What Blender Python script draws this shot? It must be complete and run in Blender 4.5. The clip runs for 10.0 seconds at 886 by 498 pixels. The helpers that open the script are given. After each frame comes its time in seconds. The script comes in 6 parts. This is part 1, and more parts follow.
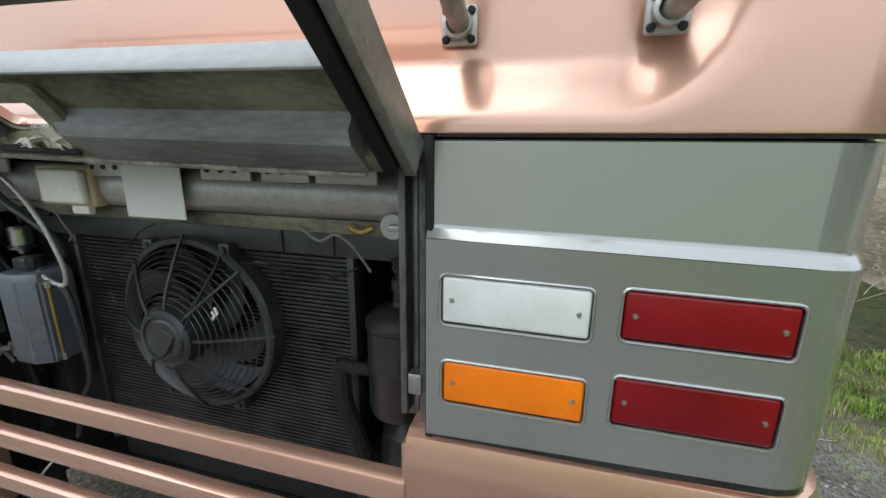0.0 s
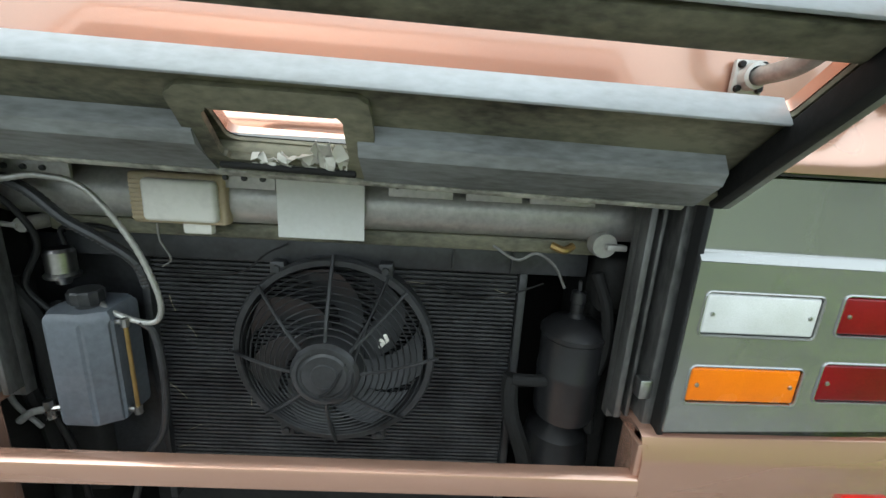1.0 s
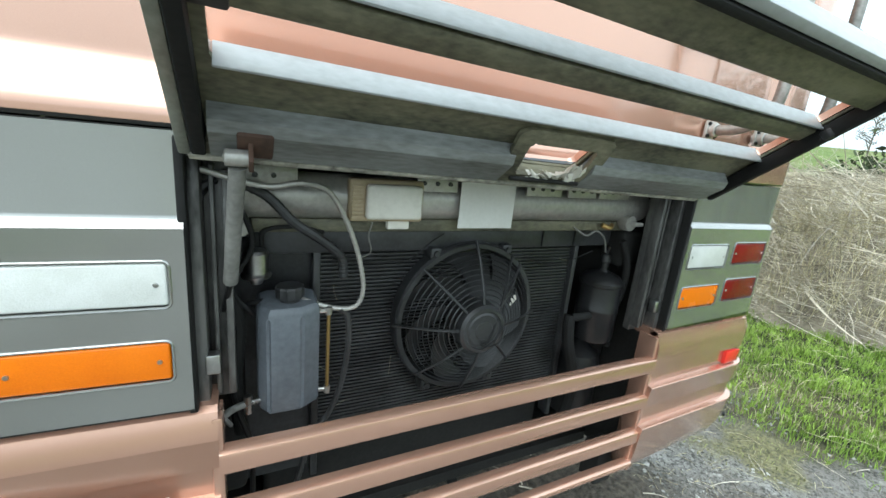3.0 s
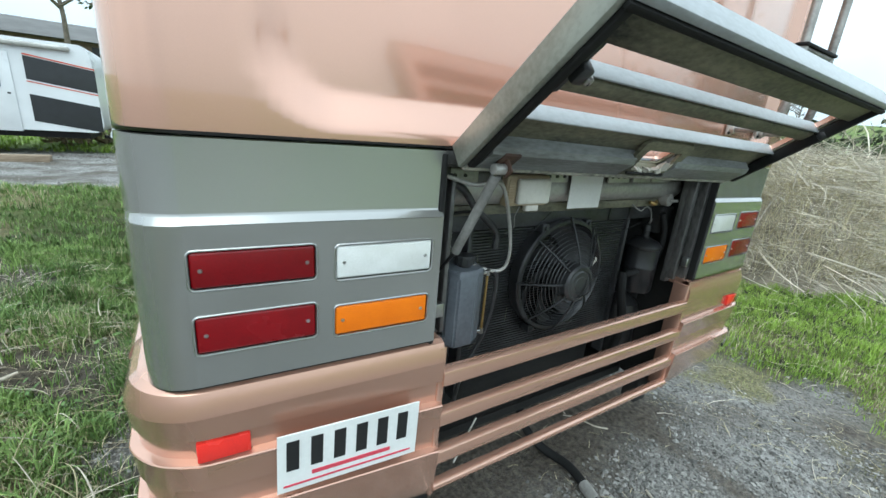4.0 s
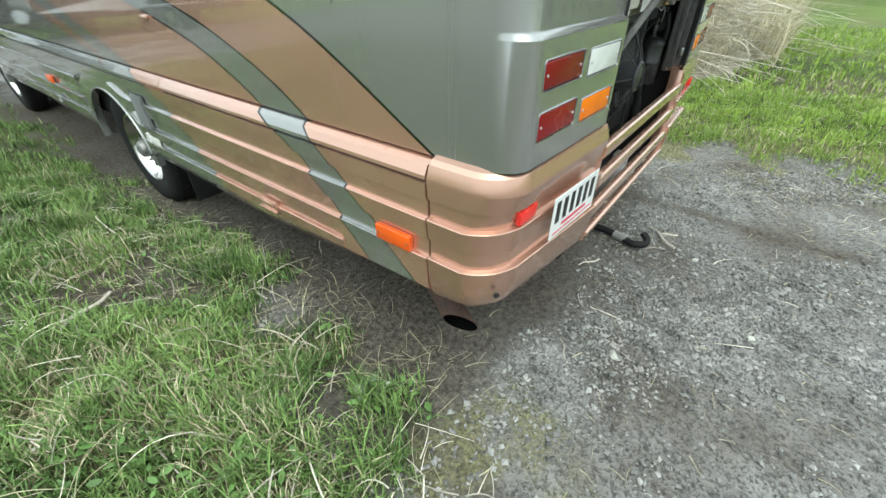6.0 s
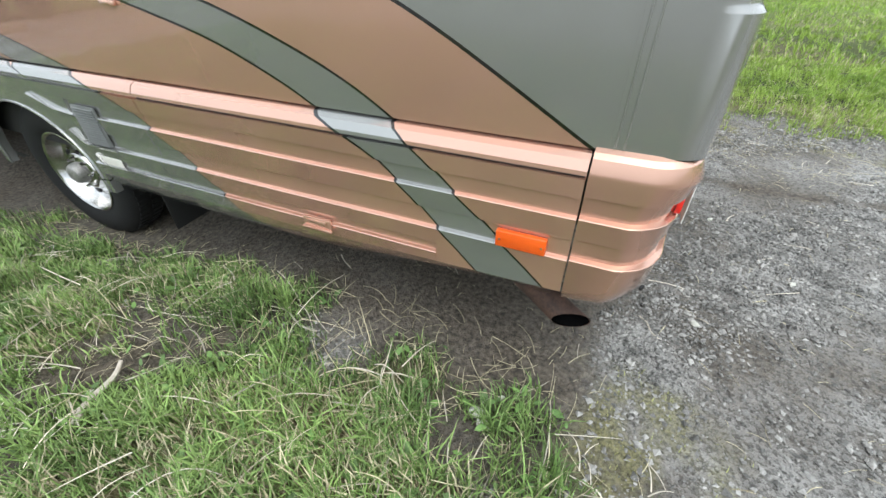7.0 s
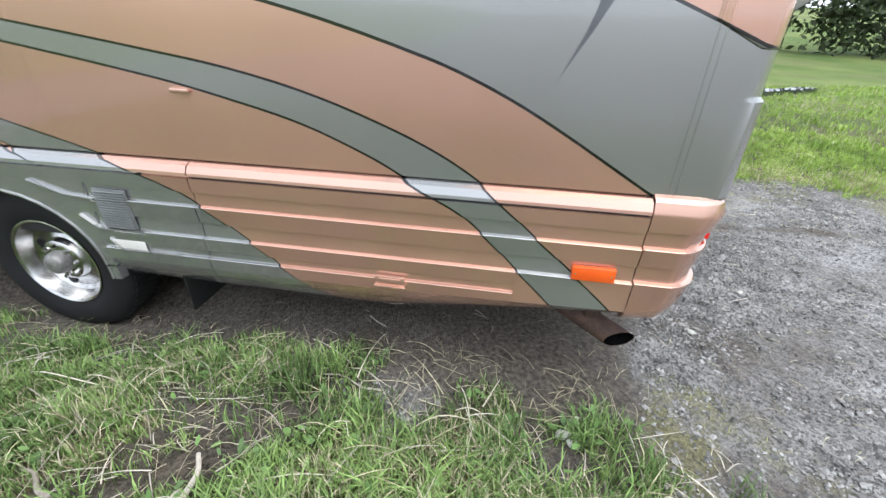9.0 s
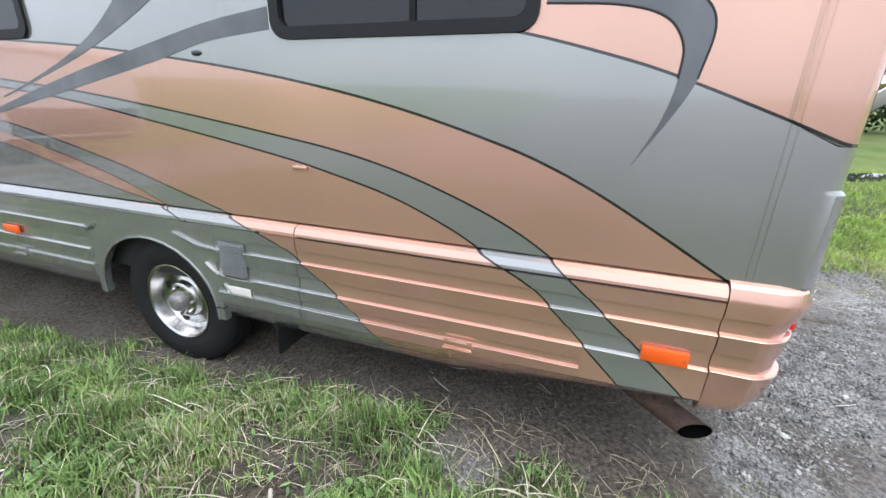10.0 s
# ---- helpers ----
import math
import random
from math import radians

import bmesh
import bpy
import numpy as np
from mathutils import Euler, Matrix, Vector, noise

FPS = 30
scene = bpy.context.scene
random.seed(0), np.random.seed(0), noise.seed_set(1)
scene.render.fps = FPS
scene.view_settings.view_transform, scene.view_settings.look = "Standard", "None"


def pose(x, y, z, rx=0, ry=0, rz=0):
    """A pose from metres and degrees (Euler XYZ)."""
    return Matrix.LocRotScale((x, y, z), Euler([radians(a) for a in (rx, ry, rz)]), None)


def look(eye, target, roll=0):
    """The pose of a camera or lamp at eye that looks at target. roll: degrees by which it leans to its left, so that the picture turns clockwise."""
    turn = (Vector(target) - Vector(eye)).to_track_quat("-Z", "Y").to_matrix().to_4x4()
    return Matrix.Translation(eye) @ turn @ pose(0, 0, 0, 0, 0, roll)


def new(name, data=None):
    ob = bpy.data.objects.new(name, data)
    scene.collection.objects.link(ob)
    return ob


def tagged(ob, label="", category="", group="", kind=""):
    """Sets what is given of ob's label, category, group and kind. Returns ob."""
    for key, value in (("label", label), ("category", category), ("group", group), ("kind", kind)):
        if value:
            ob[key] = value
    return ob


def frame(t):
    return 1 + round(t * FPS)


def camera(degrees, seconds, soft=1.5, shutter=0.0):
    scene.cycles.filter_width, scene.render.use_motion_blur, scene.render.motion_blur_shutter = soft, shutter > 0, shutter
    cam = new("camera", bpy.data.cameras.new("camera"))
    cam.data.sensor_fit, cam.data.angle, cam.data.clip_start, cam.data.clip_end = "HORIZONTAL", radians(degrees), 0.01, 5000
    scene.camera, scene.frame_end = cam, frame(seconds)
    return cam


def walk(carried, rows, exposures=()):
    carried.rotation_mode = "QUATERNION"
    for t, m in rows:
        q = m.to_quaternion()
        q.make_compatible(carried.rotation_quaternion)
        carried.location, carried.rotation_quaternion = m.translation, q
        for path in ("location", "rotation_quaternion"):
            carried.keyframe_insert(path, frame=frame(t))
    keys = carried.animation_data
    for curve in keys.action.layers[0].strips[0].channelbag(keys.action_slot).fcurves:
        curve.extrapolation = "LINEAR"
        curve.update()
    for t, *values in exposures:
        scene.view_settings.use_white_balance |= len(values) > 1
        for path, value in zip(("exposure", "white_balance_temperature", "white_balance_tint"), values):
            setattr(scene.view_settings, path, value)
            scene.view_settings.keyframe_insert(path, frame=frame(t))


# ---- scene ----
cam = camera(95.4, 10.0)
PATH = [
    (0, (-0.01, -0.022, 1.505), (-0.523, 1.851, 1.025), 0.6),
    (0.5, (-0.36, -0.045, 1.526), (-0.573, 1.876, 1.012), 1.8),
    (1, (-0.65, -0.103, 1.544), (-0.585, 1.83, 1.035), 3.3),
    (1.5, (-0.861, -0.086, 1.531), (-0.569, 1.823, 1.009), 4.0),
    (2, (-1.062, -0.088, 1.545), (-0.546, 1.771, 1.017), 4.9),
    (2.2, (-1.16, -0.112, 1.544), (-0.55, 1.728, 1.049), 5.0),
    (3.3, (-1.545, -0.264, 1.549), (-0.608, 1.433, 1.056), 5.4),
    (3.5, (-1.649, -0.286, 1.571), (-0.683, 1.393, 1.076), 5.1),
    (4, (-2.041, -0.267, 1.585), (-1.001, 1.339, 1.005), 4.9),
    (4.5, (-2.388, -0.282, 1.564), (-1.318, 1.253, 0.857), 4.0),
    (5, (-2.636, -0.296, 1.54), (-1.497, 1.093, 0.661), 2.7),
    (5.5, (-2.882, -0.145, 1.536), (-1.674, 1.075, 0.511), 0.6),
    (5.7, (-2.977, -0.069, 1.537), (-1.739, 1.066, 0.45), -0.1),
    (6.8, (-3.255, 0.686, 1.491), (-1.843, 1.401, 0.268), -0.6),
    (7, (-3.306, 0.813, 1.512), (-1.861, 1.457, 0.289), -0.6),
    (7.5, (-3.464, 1.045, 1.549), (-1.923, 1.533, 0.37), -0.2),
    (8, (-3.603, 1.15, 1.54), (-1.989, 1.49, 0.41), 0.6),
    (8.5, (-3.631, 1.299, 1.558), (-1.952, 1.545, 0.499), 1.4),
    (9, (-3.691, 1.408, 1.572), (-1.961, 1.68, 0.607), 1.5),
    (9.5, (-3.762, 1.415, 1.59), (-1.994, 1.813, 0.744), 1.5),
    (10, (-3.818, 1.413, 1.625), (-2.036, 2.029, 0.958), 1.5),
]
walk(cam, [(t, look(eye, target, roll)) for t, eye, target, roll in PATH], [(0, -0.16, 6250, 4), (0.6, 0.05, 6150, 1), (1.2, 0.2, 6120, -3), (2, 0.38, 6100, -6), (2.2, 0.38, 6100, -6), (3.5, 0.05, 5950, -3), (4.5, -0.12, 5800, -6), (5.5, 0.04, 6250, -7), (7, 0.13, 6300, 5), (8, 0.2, 6200, 8), (10, 0.22, 6050, 11)])

# ---- light ----
world = bpy.data.worlds.new("overcast")
scene.world = world
world.use_nodes = True
wn, wl = world.node_tree.nodes, world.node_tree.links
sky = wn.new("ShaderNodeTexSky")
sky.sky_type, sky.sun_disc = "NISHITA", False
sky.sun_elevation, sky.sun_rotation = radians(57), radians(220)
sky.air_density, sky.dust_density, sky.ozone_density = 1.0, 4.0, 1.0
cloud_noise = wn.new("ShaderNodeTexNoise")
cloud_noise.inputs["Scale"].default_value, cloud_noise.inputs["Detail"].default_value = 2.2, 6
cloud_ramp = wn.new("ShaderNodeValToRGB")
cloud_ramp.color_ramp.elements[0].position, cloud_ramp.color_ramp.elements[0].color = 0.3, (7.0, 7.6, 8.5, 1)
cloud_ramp.color_ramp.elements[1].position, cloud_ramp.color_ramp.elements[1].color = 0.62, (10.0, 10.3, 10.8, 1)
cloud_mix = wn.new("ShaderNodeMix")
cloud_mix.data_type = "RGBA"
cloud_mix.inputs["Factor"].default_value = 0.85
wc = wn.new("ShaderNodeTexCoord")
wl.new(wc.outputs["Generated"], cloud_noise.inputs["Vector"])
wl.new(cloud_noise.outputs["Fac"], cloud_ramp.inputs["Fac"])
wl.new(sky.outputs["Color"], cloud_mix.inputs["A"])
wl.new(cloud_ramp.outputs["Color"], cloud_mix.inputs["B"])
# an overcast dome is about three times as bright overhead as at the horizon
dome_z = wn.new("ShaderNodeSeparateXYZ")
wl.new(wc.outputs["Generated"], dome_z.inputs[0])
dome = wn.new("ShaderNodeMapRange")
dome.inputs["From Min"].default_value, dome.inputs["From Max"].default_value = 0.0, 1.0
dome.inputs["To Min"].default_value, dome.inputs["To Max"].default_value = 1.12, 2.15
wl.new(dome_z.outputs["Z"], dome.inputs["Value"])
dome_mix = wn.new("ShaderNodeVectorMath")
dome_mix.operation = "SCALE"
wl.new(cloud_mix.outputs["Result"], dome_mix.inputs[0])
wl.new(dome.outputs[0], dome_mix.inputs["Scale"])
wl.new(dome_mix.outputs["Vector"], wn["Background"].inputs["Color"])
wn["Background"].inputs["Strength"].default_value = 0.125
sun_data = bpy.data.lights.new("sun", "SUN")
sun_data.energy, sun_data.angle, sun_data.color = 0.9, radians(50), (1.0, 0.98, 0.95)
sun = new("sun", sun_data)
sun.matrix_world = look((-5.0, -6.0, 12), (0, 0, 0))

# ---- materials ----
def mat(name, base, dark=None, rough=0.5, metal=0.0, coat=0.0, scale=6.0, fine=90.0, bump=0.1, spec=0.5, rough_var=0.1, streak=(1, 1, 1), random_tint=0.0, trans=0.0):
    """A surface with stains at one scale, grain at another, and fine relief."""
    m = bpy.data.materials.new(name)
    m.use_nodes = True
    n, l = m.node_tree.nodes, m.node_tree.links
    b = n["Principled BSDF"]
    co = n.new("ShaderNodeNewGeometry")
    mp = n.new("ShaderNodeMapping")
    mp.inputs["Scale"].default_value = streak
    l.new(co.outputs["Position"], mp.inputs["Vector"])
    n1, n2 = n.new("ShaderNodeTexNoise"), n.new("ShaderNodeTexNoise")
    n1.inputs["Scale"].default_value, n1.inputs["Detail"].default_value = scale, 5
    n2.inputs["Scale"].default_value, n2.inputs["Detail"].default_value = fine, 3
    l.new(mp.outputs[0], n1.inputs["Vector"])
    l.new(mp.outputs[0], n2.inputs["Vector"])
    add = n.new("ShaderNodeMath")
    add.operation = "MULTIPLY_ADD"
    add.inputs[1].default_value, add.inputs[2].default_value = 0.35, 0.0
    l.new(n2.outputs["Fac"], add.inputs[0])
    add2 = n.new("ShaderNodeMath")
    add2.operation = "MULTIPLY_ADD"
    add2.inputs[1].default_value = 0.75
    l.new(n1.outputs["Fac"], add2.inputs[0])
    l.new(add.outputs[0], add2.inputs[2])
    rp = n.new("ShaderNodeValToRGB")
    dark = dark or tuple(c * 0.72 for c in base)
    rp.color_ramp.elements[0].position, rp.color_ramp.elements[0].color = 0.36, (*dark, 1)
    rp.color_ramp.elements[1].position, rp.color_ramp.elements[1].color = 0.68, (*base, 1)
    l.new(add2.outputs[0], rp.inputs["Fac"])
    out = rp.outputs["Color"]
    if random_tint:
        info = n.new("ShaderNodeNewGeometry")
        hv = n.new("ShaderNodeHueSaturation")
        mr = n.new("ShaderNodeMapRange")
        mr.inputs["To Min"].default_value, mr.inputs["To Max"].default_value = 1 - random_tint, 1 + random_tint
        l.new(info.outputs["Random Per Island"], mr.inputs["Value"])
        l.new(mr.outputs[0], hv.inputs["Value"])
        l.new(out, hv.inputs["Color"])
        out = hv.outputs["Color"]
    l.new(out, b.inputs["Base Color"])
    mr2 = n.new("ShaderNodeMapRange")
    mr2.inputs["To Min"].default_value, mr2.inputs["To Max"].default_value = max(0.02, rough - rough_var), min(1, rough + rough_var)
    l.new(n1.outputs["Fac"], mr2.inputs["Value"])
    l.new(mr2.outputs[0], b.inputs["Roughness"])
    b.inputs["Metallic"].default_value, b.inputs["Coat Weight"].default_value = metal, coat
    b.inputs["Coat Roughness"].default_value = 0.06
    b.inputs["Specular IOR Level"].default_value = spec
    b.inputs["Transmission Weight"].default_value = trans
    if bump:
        bp = n.new("ShaderNodeBump")
        bp.inputs["Strength"].default_value, bp.inputs["Distance"].default_value = bump, 0.004
        l.new(n2.outputs["Fac"], bp.inputs["Height"])
        l.new(bp.outputs[0], b.inputs["Normal"])
    return m


COPPER, SAGE = (0.62, 0.362, 0.268), (0.335, 0.336, 0.325)


def flatten(y, z):
    """Carries the bands over the step between the upper wall and the prouder skirt."""
    k = 0.982 + 0.0332 * max(0.0, min(1.0, (z - 0.99) / 0.05))
    return (1.413 + (y - 1.413) * k, 1.625 + (z - 1.625) * k) if y > 0.86 else (y, z)


def coach_paint():
    """Two-tone metallic paint with sweeping bands and black pinstripes, laid out by height over length."""
    m = mat("coach_paint", COPPER, rough=0.24, metal=0.66, coat=1.0, bump=0.0, rough_var=0.04)
    n, l = m.node_tree.nodes, m.node_tree.links
    b = n["Principled BSDF"]
    b.inputs["Coat Roughness"].default_value, b.inputs["Coat IOR"].default_value = 0.04, 1.65
    geo = n.new("ShaderNodeNewGeometry")
    sep = n.new("ShaderNodeSeparateXYZ")
    l.new(geo.outputs["Position"], sep.inputs[0])

    def math_node(op, a, c, e=None):
        k = n.new("ShaderNodeMath")
        k.operation = op
        for slot, v in zip(k.inputs, (a, c, e)):
            if v is None:
                continue
            if isinstance(v, (int, float)):
                slot.default_value = v
            else:
                l.new(v, slot)
        return k.outputs[0]

    y01 = math_node("MULTIPLY", math_node("SUBTRACT", sep.outputs["Y"], 0.5), 1 / 10)
    # the bands sit a little lower on the right half of the rear
    high = math_node("MULTIPLY", math_node("GREATER_THAN", sep.outputs["X"], -0.5), math_node("GREATER_THAN", sep.outputs["Z"], 1.3))
    z = math_node("MULTIPLY_ADD", high, 0.014, sep.outputs["Z"])

    def resample(points):
        """Keeps the first two points, and bends smoothly through the rest."""
        points = [flatten(y, h) for y, h in points]
        head, p = points[:1], points[1:]
        out = list(head)
        for i in range(len(p) - 1):
            a = p[i - 1] if i else (2 * p[0][0] - p[1][0], 2 * p[0][1] - p[1][1])
            d = p[i + 2] if i + 2 < len(p) else (2 * p[-1][0] - p[-2][0], 2 * p[-1][1] - p[-2][1])
            m0 = (p[i + 1][1] - a[1]) / (p[i + 1][0] - a[0])
            m1 = (d[1] - p[i][1]) / (d[0] - p[i][0])
            w = p[i + 1][0] - p[i][0]
            for k in range(4):
                t = k / 4
                out.append((p[i][0] + w * t, p[i][1] * (1 - 3 * t * t + 2 * t ** 3) + p[i + 1][1] * (3 * t * t - 2 * t ** 3) + w * (m0 * (t - 2 * t * t + t ** 3) + m1 * (t ** 3 - t * t))))
        return out + [p[-1]]

    def line(points):
        f = n.new("ShaderNodeFloatCurve")
        f.mapping.extend = "HORIZONTAL"
        c = f.mapping.curves[0]
        pts = [((y - 0.5) / 10, h / 3) for y, h in resample(points)]
        c.points[0].location, c.points[1].location = pts[0], pts[-1]
        for p in pts[1:-1]:
            c.points.new(*p)
        for p in c.points:
            p.handle_type = "VECTOR"
        f.mapping.update()
        l.new(y01, f.inputs["Value"])
        return math_node("MULTIPLY", f.outputs[0], 3)

    top = line([(0.5, 1.536), (0.636, 1.537), (0.82, 1.612), (1.165, 1.74), (1.35, 1.798), (1.707, 1.887), (2.4, 2.01), (3.5, 2.14), (6, 2.3), (10.5, 2.4)])
    s1 = line([(0.5, 1.031), (0.858, 1.031), (1.266, 1.273), (1.487, 1.385), (1.716, 1.475), (2.211, 1.616), (2.782, 1.73), (3.465, 1.823), (4.308, 1.904), (6.5, 2.02), (10.5, 2.08)])
    s2 = line([(0.5, 0.1), (0.80, 0.40), (0.888, 0.486), (1.233, 0.792), (1.489, 1.019), (1.69, 1.15), (1.946, 1.259), (2.216, 1.349), (2.504, 1.417), (2.817, 1.468), (3.534, 1.571), (4.414, 1.674), (6.5, 1.83), (10.5, 1.95)])
    s3 = line([(0.5, 0.0), (1.02, 0.35), (1.124, 0.459), (1.328, 0.66), (1.57, 0.887), (1.806, 1.024), (1.941, 1.106), (2.218, 1.221), (2.512, 1.301), (2.83, 1.371), (3.556, 1.492), (4.438, 1.62), (6.5, 1.80), (10.5, 1.93)])
    s4 = line([(0.5, 0.0), (2.10, 0.25), (2.264, 0.394), (2.411, 0.522), (2.592, 0.671), (2.894, 0.883), (3.201, 1.005), (3.649, 1.154), (4.077, 1.27), (5.08, 1.471), (7, 1.72), (10.5, 1.9)])
    s5 = line([(3.566, 0.0), (3.572, 0.945), (3.687, 1.017), (4.108, 1.183), (5.117, 1.405), (7, 1.68), (10.5, 1.87)])
    s6 = line([(3.566, 0.0), (3.572, 0.94), (3.692, 1.0), (4.134, 1.112), (5.16, 1.33), (7, 1.6), (10.5, 1.82)])

    def above(f):
        return math_node("GREATER_THAN", z, f)

    def between(lo, hi):
        return math_node("MULTIPLY", above(lo), math_node("LESS_THAN", z, hi))

    copper = above(top)
    for lo, hi in ((s2, s1), (s4, s3), (s6, s5)):
        copper = math_node("MAXIMUM", copper, between(lo, hi))
    ink = None
    for f, w in ((top, 0.0055), (s1, 0.006), (s2, 0.005), (s3, 0.005), (s4, 0.004), (s5, 0.003), (s6, 0.003)):
        k = math_node("LESS_THAN", math_node("ABSOLUTE", math_node("SUBTRACT", z, f), None), w)
        ink = k if ink is None else math_node("MAXIMUM", ink, k)
    flake = n.new("ShaderNodeTexNoise")
    flake.inputs["Scale"].default_value, flake.inputs["Detail"].default_value = 700, 1
    l.new(geo.outputs["Position"], flake.inputs["Vector"])
    dust = n.new("ShaderNodeTexNoise")
    dust.inputs["Scale"].default_value, dust.inputs["Detail"].default_value = 1.3, 2
    l.new(geo.outputs["Position"], dust.inputs["Vector"])
    amount = math_node("ADD", math_node("MULTIPLY", flake.outputs["Fac"], 0.12), math_node("MULTIPLY_ADD", dust.outputs["Fac"], 0.2, 0.86))

    def mix(fac, a, c, blend="MIX"):
        k = n.new("ShaderNodeMix")
        k.data_type, k.blend_type = "RGBA", blend
        for slot, v in ((k.inputs["Factor"], fac), (k.inputs["A"], a), (k.inputs["B"], c)):
            if isinstance(v, (int, float, tuple)):
                slot.default_value = v
            else:
                l.new(v, slot)
        return k.outputs["Result"]

    tone = mix(copper, (*SAGE, 1), (*COPPER, 1))
    tone = mix(1.0, tone, amount, "MULTIPLY")
    tone = mix(ink, tone, (0.012, 0.012, 0.013, 1))
    l.new(tone, b.inputs["Base Color"])
    return m


PAINT = coach_paint()
COPPERPAINT = mat("copper_paint", tuple(c * 0.99 for c in COPPER), tuple(c * 0.93 for c in COPPER), rough=0.24, metal=0.66, coat=1.0, scale=1.3, fine=700, bump=0.0, rough_var=0.04)
BLACK = mat("black_plastic", (0.012, 0.012, 0.013), rough=0.5, bump=0.15, spec=0.3)
BAY = mat("sooty_engine_bay", (0.02, 0.019, 0.018), (0.008, 0.008, 0.008), rough=0.85, bump=0.3)
RUBBER = mat("rubber", (0.014, 0.014, 0.014), (0.008, 0.008, 0.008), rough=0.75, bump=0.2, spec=0.3)
DUSTY = mat("dusty_black_plastic", (0.045, 0.046, 0.049), (0.011, 0.011, 0.012), rough=0.38, bump=0.1, scale=9)
FIN = mat("radiator_fin", (0.085, 0.087, 0.092), (0.028, 0.028, 0.03), rough=0.36, metal=0.5, bump=0.15, scale=12)
GREYMETAL = mat("dirty_grey_metal", (0.52, 0.51, 0.485), (0.30, 0.29, 0.27), rough=0.42, metal=0.5, scale=5, bump=0.2)
HATCHIN = mat("hatch_inner_fibreglass", (0.21, 0.198, 0.135), (0.012, 0.013, 0.009), rough=0.55, scale=8, bump=0.3, streak=(0.55, 1.2, 1.2))
HATCHRAIL = mat("hatch_blue_grey_rail", (0.28, 0.29, 0.296), (0.09, 0.09, 0.082), rough=0.4, scale=7, bump=0.15, streak=(0.4, 1.5, 1.5))
CREAM = mat("chipped_cream_strip", (0.52, 0.5, 0.43), (0.07, 0.068, 0.06), rough=0.55, scale=22, bump=0.3)
SOOTALU = mat("sooty_aluminium", (0.165, 0.162, 0.158), (0.014, 0.014, 0.014), rough=0.45, metal=0.5, scale=9, bump=0.2, streak=(1, 1, 0.35))
CANISTER = mat("black_enamel", (0.022, 0.022, 0.024), (0.012, 0.012, 0.012), rough=0.3, bump=0.1)
HATCHLIP = mat("hatch_pale_edge", (0.46, 0.485, 0.51), (0.30, 0.315, 0.325), rough=0.4, scale=3, bump=0.05, streak=(0.5, 1, 1))
HATCHSIDE = mat("hatch_sage_edge", (0.30, 0.31, 0.27), (0.14, 0.145, 0.12), rough=0.4, metal=0.3, scale=6, bump=0.1)
ALU = mat("aluminium_channel", (0.42, 0.41, 0.39), (0.15, 0.145, 0.135), rough=0.45, metal=0.6, scale=10, bump=0.15)
CHROME = mat("polished_rim", (0.74, 0.73, 0.72), (0.42, 0.41, 0.39), rough=0.22, metal=1.0, rough_var=0.1, bump=0.02, scale=14)
STEEL = mat("bare_steel", (0.6, 0.6, 0.6), (0.35, 0.34, 0.33), rough=0.3, metal=1.0, bump=0.05)
RUST = mat("rusty_pipe", (0.11, 0.06, 0.042), (0.035, 0.022, 0.018), rough=0.85, scale=14, bump=0.4)
WHITEPL = mat("aged_white_plastic", (0.74, 0.72, 0.66), (0.58, 0.56, 0.5), rough=0.5, bump=0.05)
BEIGE = mat("yellowed_plastic", (0.5, 0.41, 0.28), (0.35, 0.27, 0.16), rough=0.5, bump=0.05)
CARD = mat("white_card", (0.72, 0.72, 0.69), (0.62, 0.62, 0.58), rough=0.7, bump=0.05)
TANK = mat("smoky_tank_plastic", (0.14, 0.155, 0.18), (0.075, 0.083, 0.096), rough=0.4, scale=5, bump=0.05)
BRASS = mat("brass_sight_tube", (0.45, 0.31, 0.12), (0.3, 0.2, 0.08), rough=0.35, metal=0.8, bump=0.05)
CONDUIT = mat("grey_conduit", (0.25, 0.245, 0.235), (0.10, 0.098, 0.09), rough=0.65, bump=0.2)
BORE_BLACK = mat("bore_black", (0.004, 0.004, 0.004), rough=1.0, bump=0, spec=0.0)
REDLENS = mat("red_lens", (0.235, 0.002, 0.007), (0.12, 0.001, 0.004), rough=0.25, coat=0.1, spec=0.35, fine=420, bump=0.2)
AMBER = mat("amber_lens", (0.88, 0.21, 0.003), (0.72, 0.15, 0.002), rough=0.25, coat=0.1, spec=0.35, fine=420, bump=0.2)
MARKER = mat("orange_marker_lens", (0.9, 0.13, 0.01), (0.75, 0.09, 0.01), rough=0.3, coat=0.5, fine=420, bump=0.2)
CLEARLENS = mat("white_lens", (0.78, 0.79, 0.78), (0.62, 0.63, 0.6), rough=0.22, coat=0.6, fine=420, bump=0.2, scale=12)
REFLECT = mat("red_reflector", (0.85, 0.03, 0.02), (0.7, 0.02, 0.02), rough=0.25, coat=0.6, fine=300, bump=0.2)
PLATE = mat("white_plate", (0.78, 0.79, 0.78), (0.68, 0.69, 0.68), rough=0.35, bump=0.03)
INK = mat("black_ink", (0.015, 0.015, 0.016), rough=0.5, bump=0)
REDINK = mat("red_ink", (0.65, 0.06, 0.1), rough=0.5, bump=0)
GLASS = mat("tinted_window", (0.012, 0.014, 0.017), rough=0.03, rough_var=0.01, bump=0, trans=0.3)
PLUME = mat("grey_vinyl_plume", (0.115, 0.12, 0.13), (0.05, 0.053, 0.058), rough=0.35, coat=1.0, scale=1.6, fine=7, bump=0, metal=0.2)

